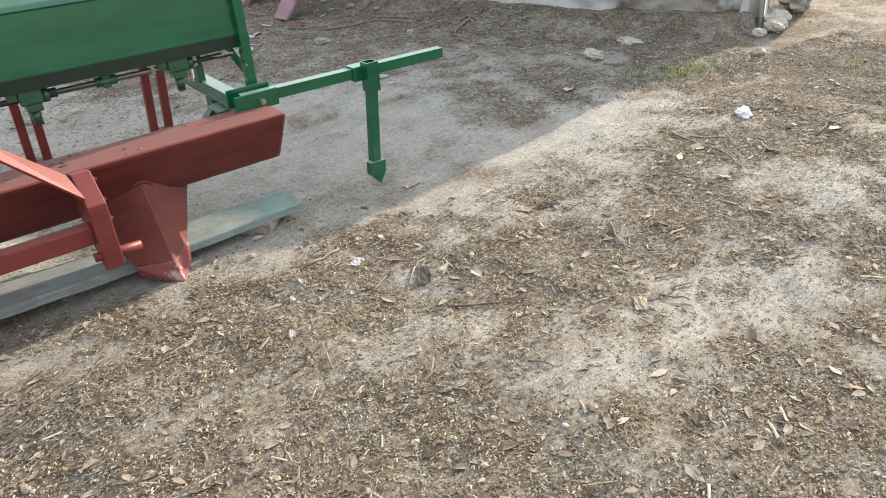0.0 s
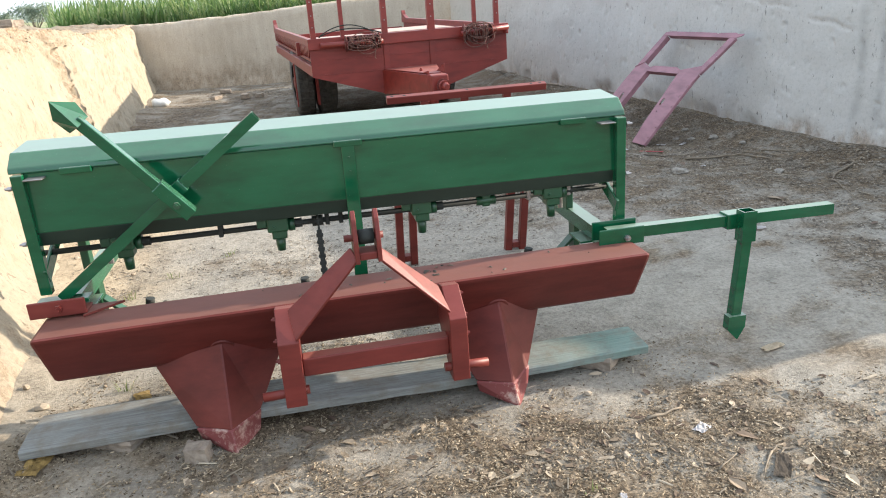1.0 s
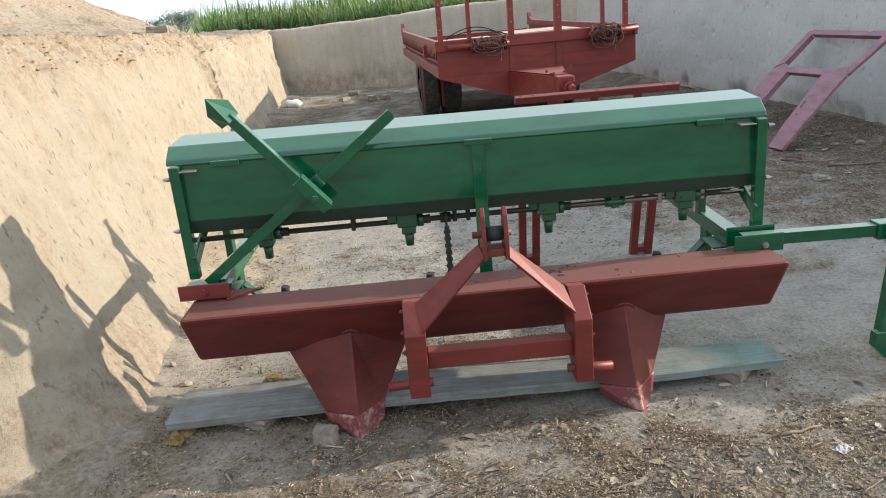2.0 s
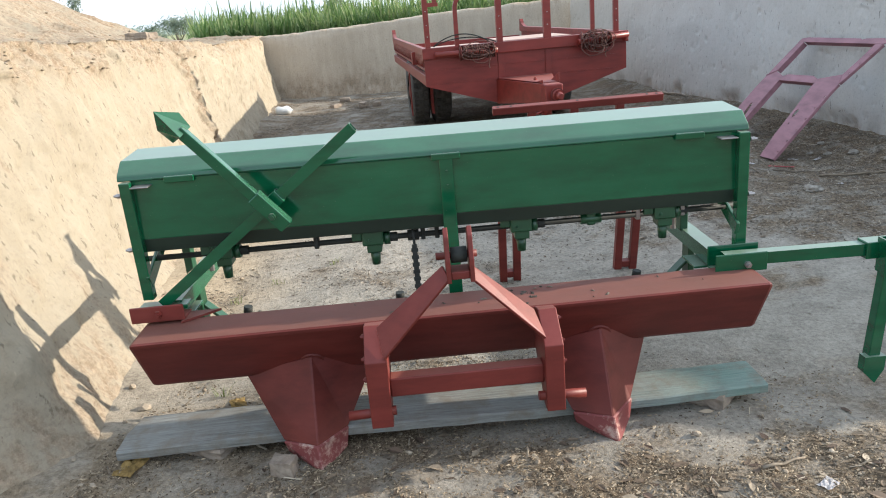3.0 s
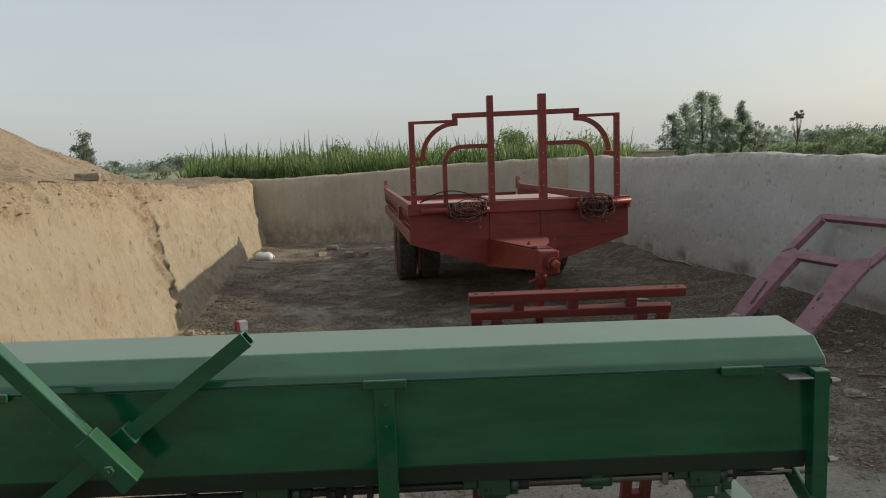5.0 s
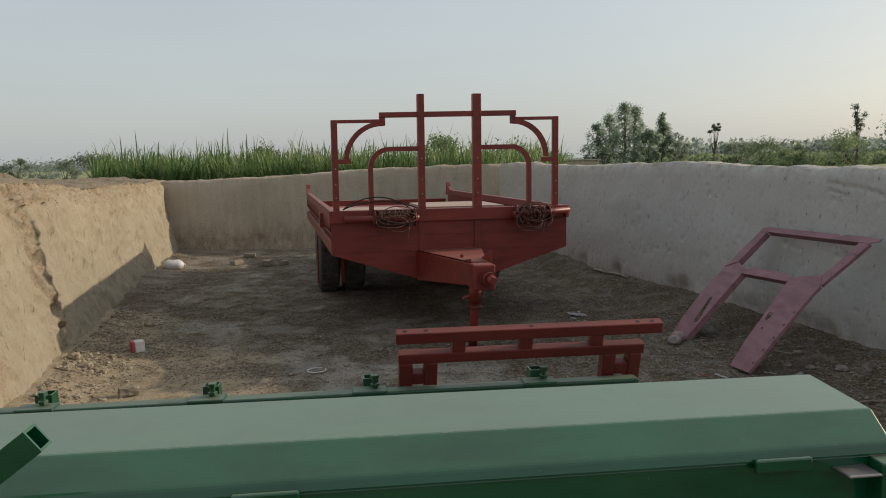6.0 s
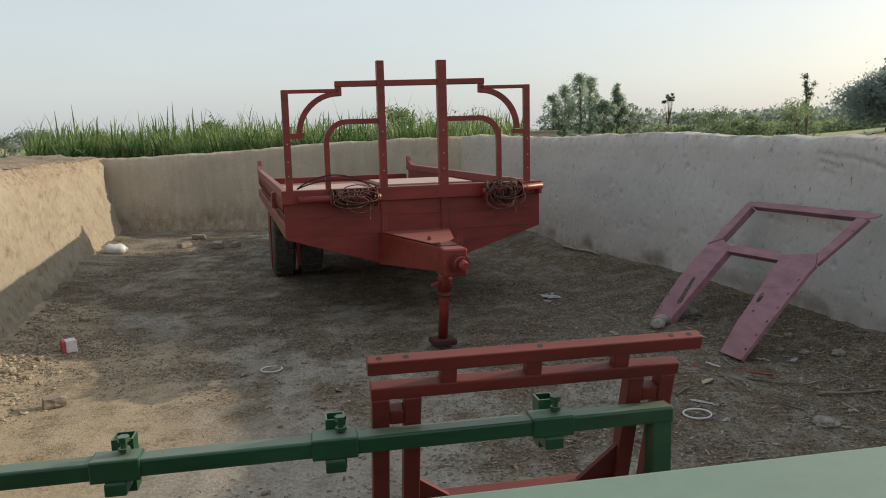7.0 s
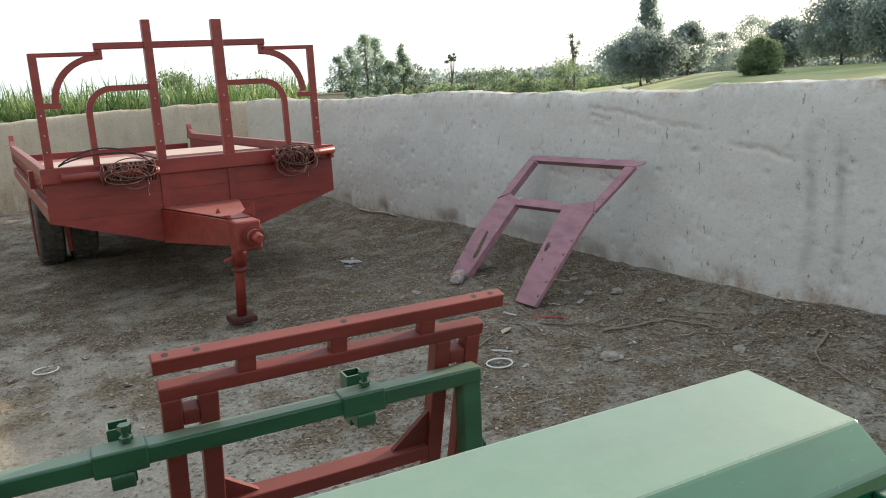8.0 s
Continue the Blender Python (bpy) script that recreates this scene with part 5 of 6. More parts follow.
for (x0, y0, x1, y1, z1) in ((-0.98, 0.30, -0.35, 0.95, 1.02), (-0.15, 0.55, 0.62, 1.35, 1.035), (-0.9, 1.6, -0.1, 2.6, 0.93)):
    ob = part("steel_sheet", box((x0, y0, z1 - 0.03), (x1, y1, z1), None, 0.003), PALERED)
    ob.matrix_world = trailer.matrix_world
    tagged(ob, "pale red steel panel laid across the trailer bed", "steel panel", "panels on the trailer")
    for k, (u, v) in enumerate(((x0 + 0.05, y0 + 0.05), (x1 - 0.12, y0 + 0.05), (x0 + 0.05, y1 - 0.12), (x1 - 0.12, y1 - 0.12))):
        part("panel_foot", box((u, v, 0.845), (u + 0.07, v + 0.07, z1 - 0.03), None, 0.003), PALERED, ob)

# ---- magenta frame leaning on the wall ----
def gate_frame():
    """A pressed steel surround: two tapering side plates, two rails, a top bar and a middle bar."""
    bl, br, tl, tr = Vector((2.045, 7.90, 0.0)), Vector((2.245, 6.79, 0.0)), Vector((2.858, 7.95, 0.869)), Vector((3.061, 6.806, 0.886))
    x = (br - bl + tr - tl).normalized()
    up = ((tl + tr - bl - br) / 2)
    up = (up - x * up.dot(x)).normalized()
    m = Matrix((x, up, x.cross(up))).transposed().to_4x4()
    m.translation = (bl + br) / 2
    root = thing("engine_hood_frame", m, "faded magenta steel frame leaning against the mud wall", "steel frame")

    def plate(name, outline, holes=(), label="", thick=0.006):
        """A flat plate with holes cut through it, lying in the frame's plane."""
        bm = bmesh.new()
        edges = []
        for loop in (outline, *holes):
            vs = [bm.verts.new((u, v, 0)) for u, v in loop]
            edges += [bm.edges.new((vs[k], vs[(k + 1) % len(vs)])) for k in range(len(vs))]
        bmesh.ops.triangle_fill(bm, use_beauty=True, use_dissolve=False, edges=edges)
        out = bmesh.ops.extrude_face_region(bm, geom=bm.faces[:])
        for v in out["geom"]:
            if isinstance(v, bmesh.types.BMVert):
                v.co.z -= thick
        bmesh.ops.recalc_face_normals(bm, faces=bm.faces)
        return part(name, bm, PINK, root, label)

    def lip(points, deep, parent):
        """A folded edge that turns down from the plate along a line."""
        bm = bmesh.new()
        for (u0, v0), (u1, v1) in zip(points, points[1:]):
            add_bar(bm, (u0, v0, -deep / 2 - 0.002), (u1, v1, -deep / 2 - 0.002), 0.005, deep, (0, 0, 1), 0.0)
        return part("folded_edge", bm, PINK, parent)

    def oval(u0, v0, u1, v1, r0, r1):
        """A slot from one round end to the other."""
        a_ = math.atan2(v1 - v0, u1 - u0)
        ring = [(u1 + r1 * math.cos(a_ - 1.57 + t * 0.3927), v1 + r1 * math.sin(a_ - 1.57 + t * 0.3927)) for t in range(9)]
        return ring + [(u0 + r0 * math.cos(a_ + 1.57 + t * 0.3927), v0 + r0 * math.sin(a_ + 1.57 + t * 0.3927)) for t in range(9)]

    def hole(u, v, r=0.011):
        return [(u + r * math.cos(t * 0.785), v + r * math.sin(t * 0.785)) for t in range(8)]

    outer_l = [(-0.595, 0.005), (-0.640, 0.20), (-0.672, 0.40), (-0.672, 0.60), (-0.655, 0.755)]
    left = plate("side_plate", outer_l + [(-0.540, 0.815), (-0.372, 0.775), (-0.378, 0.40), (-0.378, 0.0)],
                 (oval(-0.440, 0.225, -0.492, 0.43, 0.030, 0.020), hole(-0.60, 0.13, 0.008), hole(-0.625, 0.24, 0.008)), "tapering plate with a long slot")
    lip(outer_l, 0.020, left)
    lip([(-0.374, 0.765), (-0.380, 0.40), (-0.380, 0.005)], 0.045, left)
    edge_r = [(0.552, 0.01), (0.540, 0.25), (0.532, 0.45), (0.522, 0.70), (0.530, 0.775)]
    right = plate("side_plate", [(0.335, 0.0), *edge_r, (0.470, 0.865), (0.190, 0.795), (0.205, 0.66), (0.235, 0.50), (0.275, 0.22)],
                  (oval(0.304, 0.430, 0.300, 0.462, 0.020, 0.026), hole(0.336, 0.345, 0.010), *[hole(0.522 - 0.018 * k / 4, 0.085 + 0.112 * k, 0.010) for k in range(6)]), "tapering plate with a round slot")
    lip(edge_r, 0.020, right)
    lip([(0.192, 0.79), (0.207, 0.66), (0.237, 0.50), (0.277, 0.22), (0.335, 0.005)], 0.018, right)
    rail_l = plate("upper_rail", [(-0.650, 0.757), (-0.630, 0.95), (-0.595, 1.150), (-0.505, 1.150), (-0.525, 0.95), (-0.542, 0.819)])
    lip([(-0.507, 1.148), (-0.527, 0.95), (-0.543, 0.823)], 0.045, rail_l)
    rail_r = plate("upper_rail", [(0.474, 0.867), (0.512, 1.00), (0.548, 1.168), (0.648, 1.175), (0.600, 1.00), (0.534, 0.779)],
                   [hole(0.545 + 0.030 * k, 0.885 + 0.092 * k, 0.009) for k in range(4)])
    lip([(0.534, 0.781), (0.600, 1.00), (0.646, 1.170)], 0.020, rail_r)
    top = plate("top_bar", [(-0.600, 1.152), (-0.585, 1.190), (-0.490, 1.204), (0.30, 1.216), (0.33, 1.206), (0.37, 1.218), (0.600, 1.228), (0.610, 1.215), (0.712, 1.222), (0.708, 1.200), (0.650, 1.178), (0.548, 1.172), (-0.504, 1.153)])
    lip([(-0.502, 1.155), (0.546, 1.174)], 0.045, top)
    middle = plate("middle_bar", [(-0.371, 0.776), (-0.30, 0.800), (0.10, 0.818), (0.189, 0.796), (0.192, 0.752), (-0.371, 0.728)])
    lip([(-0.369, 0.730), (0.190, 0.754)], 0.045, middle)
    part("weld_bead", add_rod(bmesh.new(), (-0.655, 0.757, 0.002), (-0.545, 0.818, 0.002), 0.006, 8), PINK, left)


gate_frame()

# ---- small things on the yard floor ----
def lumpy(bm, at, size, seed, n=2):
    r = bmesh.ops.create_icosphere(bm, subdivisions=n, radius=1.0)
    at = Vector(at)
    for v in r["verts"]:
        d = 1 + 0.35 * fbm(v.co.x * 1.3 + seed, v.co.y * 1.3, v.co.z * 1.3 + seed, 3)
        v.co = Vector((v.co.x * size[0] * d, v.co.y * size[1] * d, v.co.z * size[2] * d)) + at
    return bm


def stone(x, y, size, label, mat=None, z=None):
    h = ground_height(x, y)
    ob = part("stone", lumpy(bmesh.new(), (0, 0, 0), size, x * 3 + y, 3), mat or CLOD)
    ob.matrix_world = pose(x, y, h + size[2] * 0.55, 0, 0, x * 77 % 180)
    return tagged(ob, label, "stone")


stone(4.37, 3.5, (0.05, 0.04, 0.03), "small clay lump on the soil")
stone(-2.35, 7.02, (0.035, 0.03, 0.024), "crumb of clay fallen from the bank")
stone(-2.50, 7.12, (0.045, 0.035, 0.03), "crumb of clay fallen from the bank")
stone(-2.42, 6.85, (0.03, 0.025, 0.02), "crumb of clay fallen from the bank")
stone(-2.20, 6.95, (0.03, 0.026, 0.02), "crumb of clay fallen from the bank")
stone(-2.50, 8.43, (0.045, 0.035, 0.045), "pale clay crumb on the yard floor")
stone(3.37, 2.72, (0.048, 0.038, 0.028), "smooth white stone on the lit soil", PAPER)
stone(3.44, 4.02, (0.08, 0.05, 0.035), "pale rounded stone below the wall", PLASTER)
stone(3.90, 4.20, (0.09, 0.05, 0.03), "flat clay lump below the wall", PLASTER)
stone(4.98, 3.90, (0.13, 0.085, 0.06), "clay lump fallen from the wall", PLASTER)
stone(4.86, 3.80, (0.10, 0.07, 0.05), "clay lump fallen from the wall", PLASTER)
stone(4.70, 3.80, (0.06, 0.045, 0.03), "clay lump fallen from the wall", PLASTER)
stone(5.28, 4.00, (0.16, 0.11, 0.10), "grey chunk fallen from the wall's end", GREYCLOD)
stone(2.22, 5.77, (0.055, 0.045, 0.03), "crumbled grey clod in the shade", GREYCLOD)
stone(2.35, 7.98, (0.07, 0.05, 0.04), "grey clod near the leaning frame", GREYCLOD)
for x, y, r in ((2.87, 6.80, 0.05), (2.72, 6.93, 0.035), (2.77, 7.24, 0.040), (2.89, 5.60, 0.040), (1.64, 7.51, 0.040), (2.62, 7.05, 0.028), (2.98, 6.45, 0.035)):
    stone(x, y, (r, r * 0.75, r * 0.4), "grey clod of plaster fallen from the wall", GREYCLOD)


def ring_thing(x, y, r, label):
    bm = bmesh.new()
    sweep(bm, [(r * math.cos(t / 28 * 6.28318), r * 0.92 * math.sin(t / 28 * 6.28318), 0.010) for t in range(28)], 0.0045, 6, True)
    ob = part("plastic_ring", bm, PLASTIC)
    ob.matrix_world = pose(x, y, ground_height(x, y), 0, 0, 20)
    return tagged(ob, label, "ring")


ring_thing(1.64, 5.92, 0.07, "white plastic ring lying on the soil")
ring_thing(-0.70, 7.0, 0.066, "white plastic ring lying on the soil")
# carton, bottle, jug, paper
carton = thing("carton", pose(-2.237, 7.55, ground_height(-2.237, 7.55), 0, 0, 35), "small red and white cardboard carton on soil", "carton")
part("carton_body", box((-0.035, -0.045, 0), (-0.012, 0.045, 0.085), None, 0.004), CARTON, carton)
part("carton_end", box((-0.011, -0.045, 0), (0.06, 0.045, 0.085), None, 0.004), PAPER, carton)
jug = thing("plastic_jug", pose(-3.68, 12.05, ground_height(-3.68, 12.05) + 0.06, 0, 0, 12), "milky white plastic jug lying on its side", "jug")
bm = bmesh.new()
sweep(bm, [(-0.15, 0, 0), (-0.14, 0, 0), (-0.10, 0, 0.01), (-0.02, 0, 0.0), (0.08, 0, 0.01), (0.13, 0, 0), (0.165, 0, 0)], [0.05, 0.085, 0.105, 0.095, 0.100, 0.07, 0.03], 16)
for v in bm.verts:
    v.co = Vector((v.co.x * 0.80, v.co.y * 0.85, v.co.z * 0.72 + 0.012 * fbm(v.co.x * 14, v.co.y * 14, 3)))
part("jug_body", bm, PLASTIC, jug)
part("jug_cap", rod((0.131, 0, 0), (0.148, 0, 0), 0.02, 12), PLASTIC, jug)
bottle = thing("plastic_bottle", pose(2.04, 7.70, ground_height(2.04, 7.70) + 0.04, 0, 0, 60), "crumpled clear plastic bottle by the leaning frame", "bottle")
bm = bmesh.new()
sweep(bm, [(-0.10, 0, 0), (-0.09, 0.0, 0), (-0.05, 0.006, 0.004), (0.02, -0.004, 0), (0.07, 0, 0), (0.11, 0, 0)], [0.028, 0.050, 0.043, 0.052, 0.040, 0.016], 12)
for v in bm.verts:
    v.co.x *= 1.2
    v.co.y += 0.012 * fbm(v.co.x * 22, v.co.z * 18, 2, 3)
    v.co.z = v.co.z * 0.9 + 0.012 * fbm(v.co.x * 22, v.co.y * 18, 7, 3)
part("bottle_body", bm, DIRTY_PLASTIC, bottle)
part("bottle_cap", rod((0.131, 0, 0), (0.152, 0, 0), 0.017, 10), CARTON, bottle)
part("bottle_label", rod((-0.10, 0, 0.004), (-0.055, 0, 0.004), 0.049, 14), PALERED, bottle)


def scrap(x, y, size, mat, label, seed, name="paper_scrap", cat="paper"):
    """A crumpled flake lying on the ground."""
    bm = bmesh.new()
    n = 6
    vs = [[bm.verts.new(((i / n - 0.5) * size[0] * (1 + 0.25 * fbm(i + seed, j, 1)), (j / n - 0.5) * size[1] * (1 + 0.25 * fbm(i, j + seed, 2)), 0.004 + abs(0.2 * min(size) * fbm(i * 0.45 + seed, j * 0.45, 3, 3)))) for j in range(n + 1)] for i in range(n + 1)]
    for i in range(n):
        for j in range(n):
            bm.faces.new((vs[i][j], vs[i + 1][j], vs[i + 1][j + 1], vs[i][j + 1]))
    bmesh.ops.solidify(bm, geom=bm.faces[:], thickness=0.002)
    ob = part(name, bm, mat)
    ob.matrix_world = pose(x, y, ground_height(x, y), 0, 0, seed * 37 % 360)
    return tagged(ob, label, cat)


scrap(1.41, 8.80, (0.20, 0.13), PAPER, "crumpled white and purple paper on soil", 3)
scrap(1.36, 8.66, (0.07, 0.05), PAPER, "torn scrap of white paper", 4)
scrap(1.819, 1.703, (0.075, 0.04), STRAWLEAF, "flat pale leaf on bare silt", 21, "dry_leaf", "leaf")
scrap(1.83, 2.40, (0.085, 0.05), STRAWLEAF, "pale dry leaf on the lit soil", 22, "dry_leaf", "leaf")
scrap(1.87, 2.46, (0.07, 0.035), STRAWLEAF, "pale dry leaf on the lit soil", 23, "dry_leaf", "leaf")
scrap(1.98, 2.445, (0.09, 0.045), BARK, "dark brown curled leaf on the lit soil", 24, "dry_leaf", "leaf")
scrap(1.64, 3.01, (0.10, 0.04), STRAWLEAF, "pale strip of bark on the soil", 25, "bark_strip", "bark")
scrap(1.31, 2.235, (0.12, 0.045), BARK, "dark piece of bark among chaff", 26, "bark_strip", "bark")
scrap(1.15, 2.46, (0.055, 0.04), PAPER, "crumpled white foil wrapper among chaff", 6)
scrap(0.80, 2.13, (0.03, 0.02), PAPER, "tiny white scrap on chaff", 7)
scrap(2.05, 6.75, (0.11, 0.025), PAPER, "thin white strip of plastic", 8)
scrap(2.42, 6.86, (0.08, 0.03), PAPER, "thin white strip of plastic", 33)
scrap(2.46, 5.95, (0.04, 0.03), PAPER, "tiny white scrap in the shade", 34)
scrap(1.76, 5.86, (0.05, 0.02), PAPER, "tiny white scrap in the shade", 35)
scrap(2.25, 6.60, (0.20, 0.03), CARTON, "strip of red cloth by the leaning frame", 9, "cloth_strip", "cloth")
scrap(1.93, 6.72, (0.04, 0.025), CARTON, "small red scrap on soil", 10, "cloth_strip", "cloth")
scrap(2.62, 6.86, (0.13, 0.03), PAPER, "white plastic strip by the leaning frame", 11)
scrap(-1.05, 2.52, (0.115, 0.075), YELLOWLEAF, "yellowed leaf under the board's end", 12, "dry_leaf", "leaf")
scrap(-0.86, 2.98, (0.10, 0.06), YELLOWLEAF, "yellow leaf on the soil behind the board", 13, "dry_leaf", "leaf")


def stick(pts, r, label, name="stick", mat=None):
    bm = bmesh.new()
    line = []
    for (ax, ay), (bx, by) in zip(pts, pts[1:]):
        for k in range(5):
            x, y = ax + (bx - ax) * k / 5, ay + (by - ay) * k / 5
            line.append((x + 0.012 * fbm(x * 9, y * 9, 3), y + 0.012 * fbm(x * 9, y * 9, 8), ground_height(x, y) + r * 1.1))
    sweep(bm, line, [r * (0.62 - 0.35 * i / len(line)) for i in range(len(line))], 6)
    ob = part(name, bm, mat or STRAW)
    return tagged(ob, label, "stick")


stick([(2.93, 2.76), (2.90, 2.62), (2.93, 2.45), (2.85, 2.21)], 0.009, "pale bare twig on the lit soil")
stick([(2.39, 6.18), (2.61, 6.20), (2.84, 6.20), (2.96, 6.02), (3.06, 5.85)], 0.014, "long pale branched stalk below the wall")
stick([(2.84, 6.20), (2.90, 6.24), (3.01, 6.10), (3.10, 5.90)], 0.009, "thin pale stalk beside the branched one")
stick([(2.40, 6.21), (2.62, 6.27), (2.80, 6.25)], 0.008, "thin pale stalk beside the branched one")
stick([(3.01, 6.18), (3.12, 6.06), (3.22, 5.94)], 0.008, "pale stalk along the wall's foot")
stick([(2.16, 6.47), (2.30, 6.40), (2.45, 6.33)], 0.009, "dark stalk below the leaning frame", mat=BARK)
stick([(2.55, 6.37), (2.70, 6.46)], 0.007, "short pale stalk below the wall")
stick([(2.01, 6.55), (2.02, 6.40), (2.01, 6.23)], 0.008, "pale splinter below the leaning frame")
stick([(1.64, 6.23), (1.82, 6.40)], 0.010, "pale cane chip beside the stand")
stick([(1.61, 6.32), (1.71, 6.41), (1.80, 6.44)], 0.008, "pale cane chip beside the stand")
stick([(2.17, 6.92), (2.16, 6.67), (2.26, 6.80)], 0.007, "pale twig by the foot of the leaning frame")
stick([(2.15, 6.04), (2.21, 5.96), (2.17, 5.85), (2.10, 5.85)], 0.006, "curled dark stem on the soil", mat=BARK)
stick([(3.05, 5.68), (3.18, 5.66)], 0.008, "dark twig below the wall", mat=BARK)
stick([(2.95, 2.66), (3.02, 2.58), (3.09, 2.52)], 0.006, "short pale twig on the lit soil")
stick([(3.43, 2.33), (3.62, 2.42), (3.95, 2.43)], 0.011, "dark bare branch on the lit soil", mat=BARK)
stick([(3.38, 5.51), (3.19, 5.39), (3.09, 5.25), (3.05, 5.03), (2.98, 4.77)], 0.012, "bent pale stalk below the wall")
stick([(1.96, 11.03), (2.12, 10.6), (2.23, 10.11)], 0.022, "pale length of pipe along the wall's foot", "pipe", PLASTER)
stick([(0.12, 7.33), (0.02, 7.42)], 0.010, "pale splinter by the trailer's jack")
stick([(0.10, 7.45), (0.02, 7.33)], 0.010, "pale splinter by the trailer's jack")
stick([(0.42, 7.38), (0.50, 7.50)], 0.010, "pale splinter by the trailer's jack")
scrap(1.76, 6.11, (0.17, 0.028), PAPER, "flat white strip of cane rind", 38)
stick([(1.95, 6.55), (2.15, 6.42)], 0.006, "short pale stalk on soil")
stick([(2.0, 6.05), (2.2, 6.1)], 0.006, "short pale stalk on soil")
stick([(1.29, 2.015), (1.42, 1.96), (1.587, 1.902)], 0.006, "thin dark twig among chaff", mat=BARK)
stick([(1.346, 2.166), (1.429, 2.058)], 0.004, "pale splinter among chaff")
stick([(1.895, 1.714), (1.99, 1.622)], 0.006, "grey twig on the bare silt", mat=BARK)
stick([(1.949, 1.708), (2.08, 1.713)], 0.008, "pale splinter on the bare silt")
stick([(2.074, 2.161), (2.037, 2.102), (2.009, 2.012)], 0.008, "curved pale twig on the lit soil")
stick([(1.96, 1.79), (2.082, 1.764)], 0.007, "pale splinter on the bare silt")
stick([(0.98, 2.52), (1.16, 2.62)], 0.010, "thick pale splinter among chaff")
stick([(1.30, 2.30), (1.22, 2.16)], 0.006, "dry straw among chaff")
stick([(1.36, 2.34), (1.26, 2.27)], 0.006, "dry straw among chaff")
stick([(1.12, 2.24), (1.22, 2.33)], 0.005, "dry straw among chaff")
stick([(1.341, 1.634), (1.402, 1.568)], 0.005, "short dark twig on the bare silt", mat=BARK)
stick([(0.86, 1.98), (0.84, 1.86)], 0.006, "pale splinter among chaff")

# ---- litter ----
def in_shade_patch(x, y):
    """How thick the litter lies, from none to one."""
    near = 1 - smooth(2.2, 2.52, y - 0.27 * x)
    bare = math.exp(-((x - 1.4) / 1.05) ** 2 - ((y - 3.8) / 0.7) ** 2)
    foot = smooth(1.1, 0.1, lerp_line(RIGHT_FOOT, y) - x) if y > 4.2 else 0
    yard = 0.35 * smooth(6.3, 7.5, y)
    v = 0.2 + 0.7 * math.exp(-((x + 0.5) / 1.0) ** 2 - ((y - 2.3) / 0.45) ** 2) + 0.75 * near + 0.55 * foot + yard - 0.35 * bare
    v += 0.45 * math.exp(-((x - 1.0) / 0.55) ** 2 - ((y - 2.0) / 0.5) ** 2) + 0.5 * math.exp(-((x - 0.95) / 0.32) ** 2 - ((y - 1.5) / 0.32) ** 2) + 0.5 * smooth(2.1, 2.9, x) * smooth(3.0, 3.5, y - 0.2 * (x - 2.5)) * smooth(5.6, 4.8, y)
    v += 1.1 * math.exp(-((x - 4.3) / 1.15) ** 2 - ((y - 3.2) / 0.7) ** 2) - bare_patch(x, y)
    v *= 0.18 + 1.2 * smooth(-0.2, 0.4, fbm(x * 1.5, y * 1.5, 6.0, 4)) + 0.7 * smooth(0.05, 0.4, fbm(x * 5, y * 5, 2.0, 4))
    return min(1, max(0.0, v))


def scatter(name, count, area, maker, mat, label, seed, cover=None):
    random.seed(seed)
    verts, faces = [], []
    made, tries = 0, 0
    while made < count and tries < count * 12:
        tries += 1
        x, y = random.uniform(area[0], area[1]), random.uniform(area[2], area[3])
        if x < lerp_line(BANK_FOOT, y) + 0.12 or random.random() > (cover or in_shade_patch)(x, y):
            continue
        if y > 4.3 and x > lerp_line(RIGHT_FOOT, y) - 0.03:
            continue
        h = ground_height(x, y)
        v, f = maker()
        t = random.uniform(0, 6.28318)
        c, s = math.cos(t), math.sin(t)
        o = len(verts)
        verts += [(x + a_ * c - b_ * s, y + a_ * s + b_ * c, h + z_) for a_, b_, z_ in v]
        faces += [tuple(o + k for k in q) for q in f]
        made += 1
    me = bpy.data.meshes.new(name)
    me.from_pydata(verts, [], faces)
    me.materials.append(mat)
    return tagged(new(name, me), label, "litter", kind="stuff")


def flake(lo, hi, thin, tilt):
    def make():
        l_ = random.uniform(lo, hi)
        w_ = l_ * random.uniform(thin * 0.6, thin * 1.4)
        z0, z1 = random.uniform(0.0005, tilt), random.uniform(0.0005, tilt)
        th = 0.0016
        v = [(-l_, -w_, z0), (l_, -w_ * 0.7, z1), (l_ * 0.9, w_, z1 + th), (-l_ * 0.9, w_ * 0.8, z0 + th), (0, 0, (z0 + z1) / 2 + th + w_ * 0.25)]
        return v, [(0, 1, 4), (1, 2, 4), (2, 3, 4), (3, 0, 4)]
    return make


def leaf_maker(lo, hi):
    def make():
        l_ = random.uniform(lo, hi)
        w_ = l_ * random.uniform(0.32, 0.55)
        c_ = random.uniform(0.1, 0.6) * w_
        b_ = random.uniform(-0.3, 0.6) * l_ * 0.3
        v = [(-l_, 0, 0.003), (-l_ * 0.4, -w_, c_ + 0.003), (l_ * 0.35, -w_ * 0.8, c_ + 0.003), (l_, 0, 0.004 + abs(b_)), (l_ * 0.35, w_ * 0.8, c_ * random.uniform(0.2, 1.4) + 0.003), (-l_ * 0.4, w_, c_ * random.uniform(0.2, 1.2) + 0.003), (0, 0, 0.004)]
        return v, [(0, 1, 6), (1, 2, 6), (2, 3, 6), (3, 4, 6), (4, 5, 6), (5, 0, 6)]
    return make


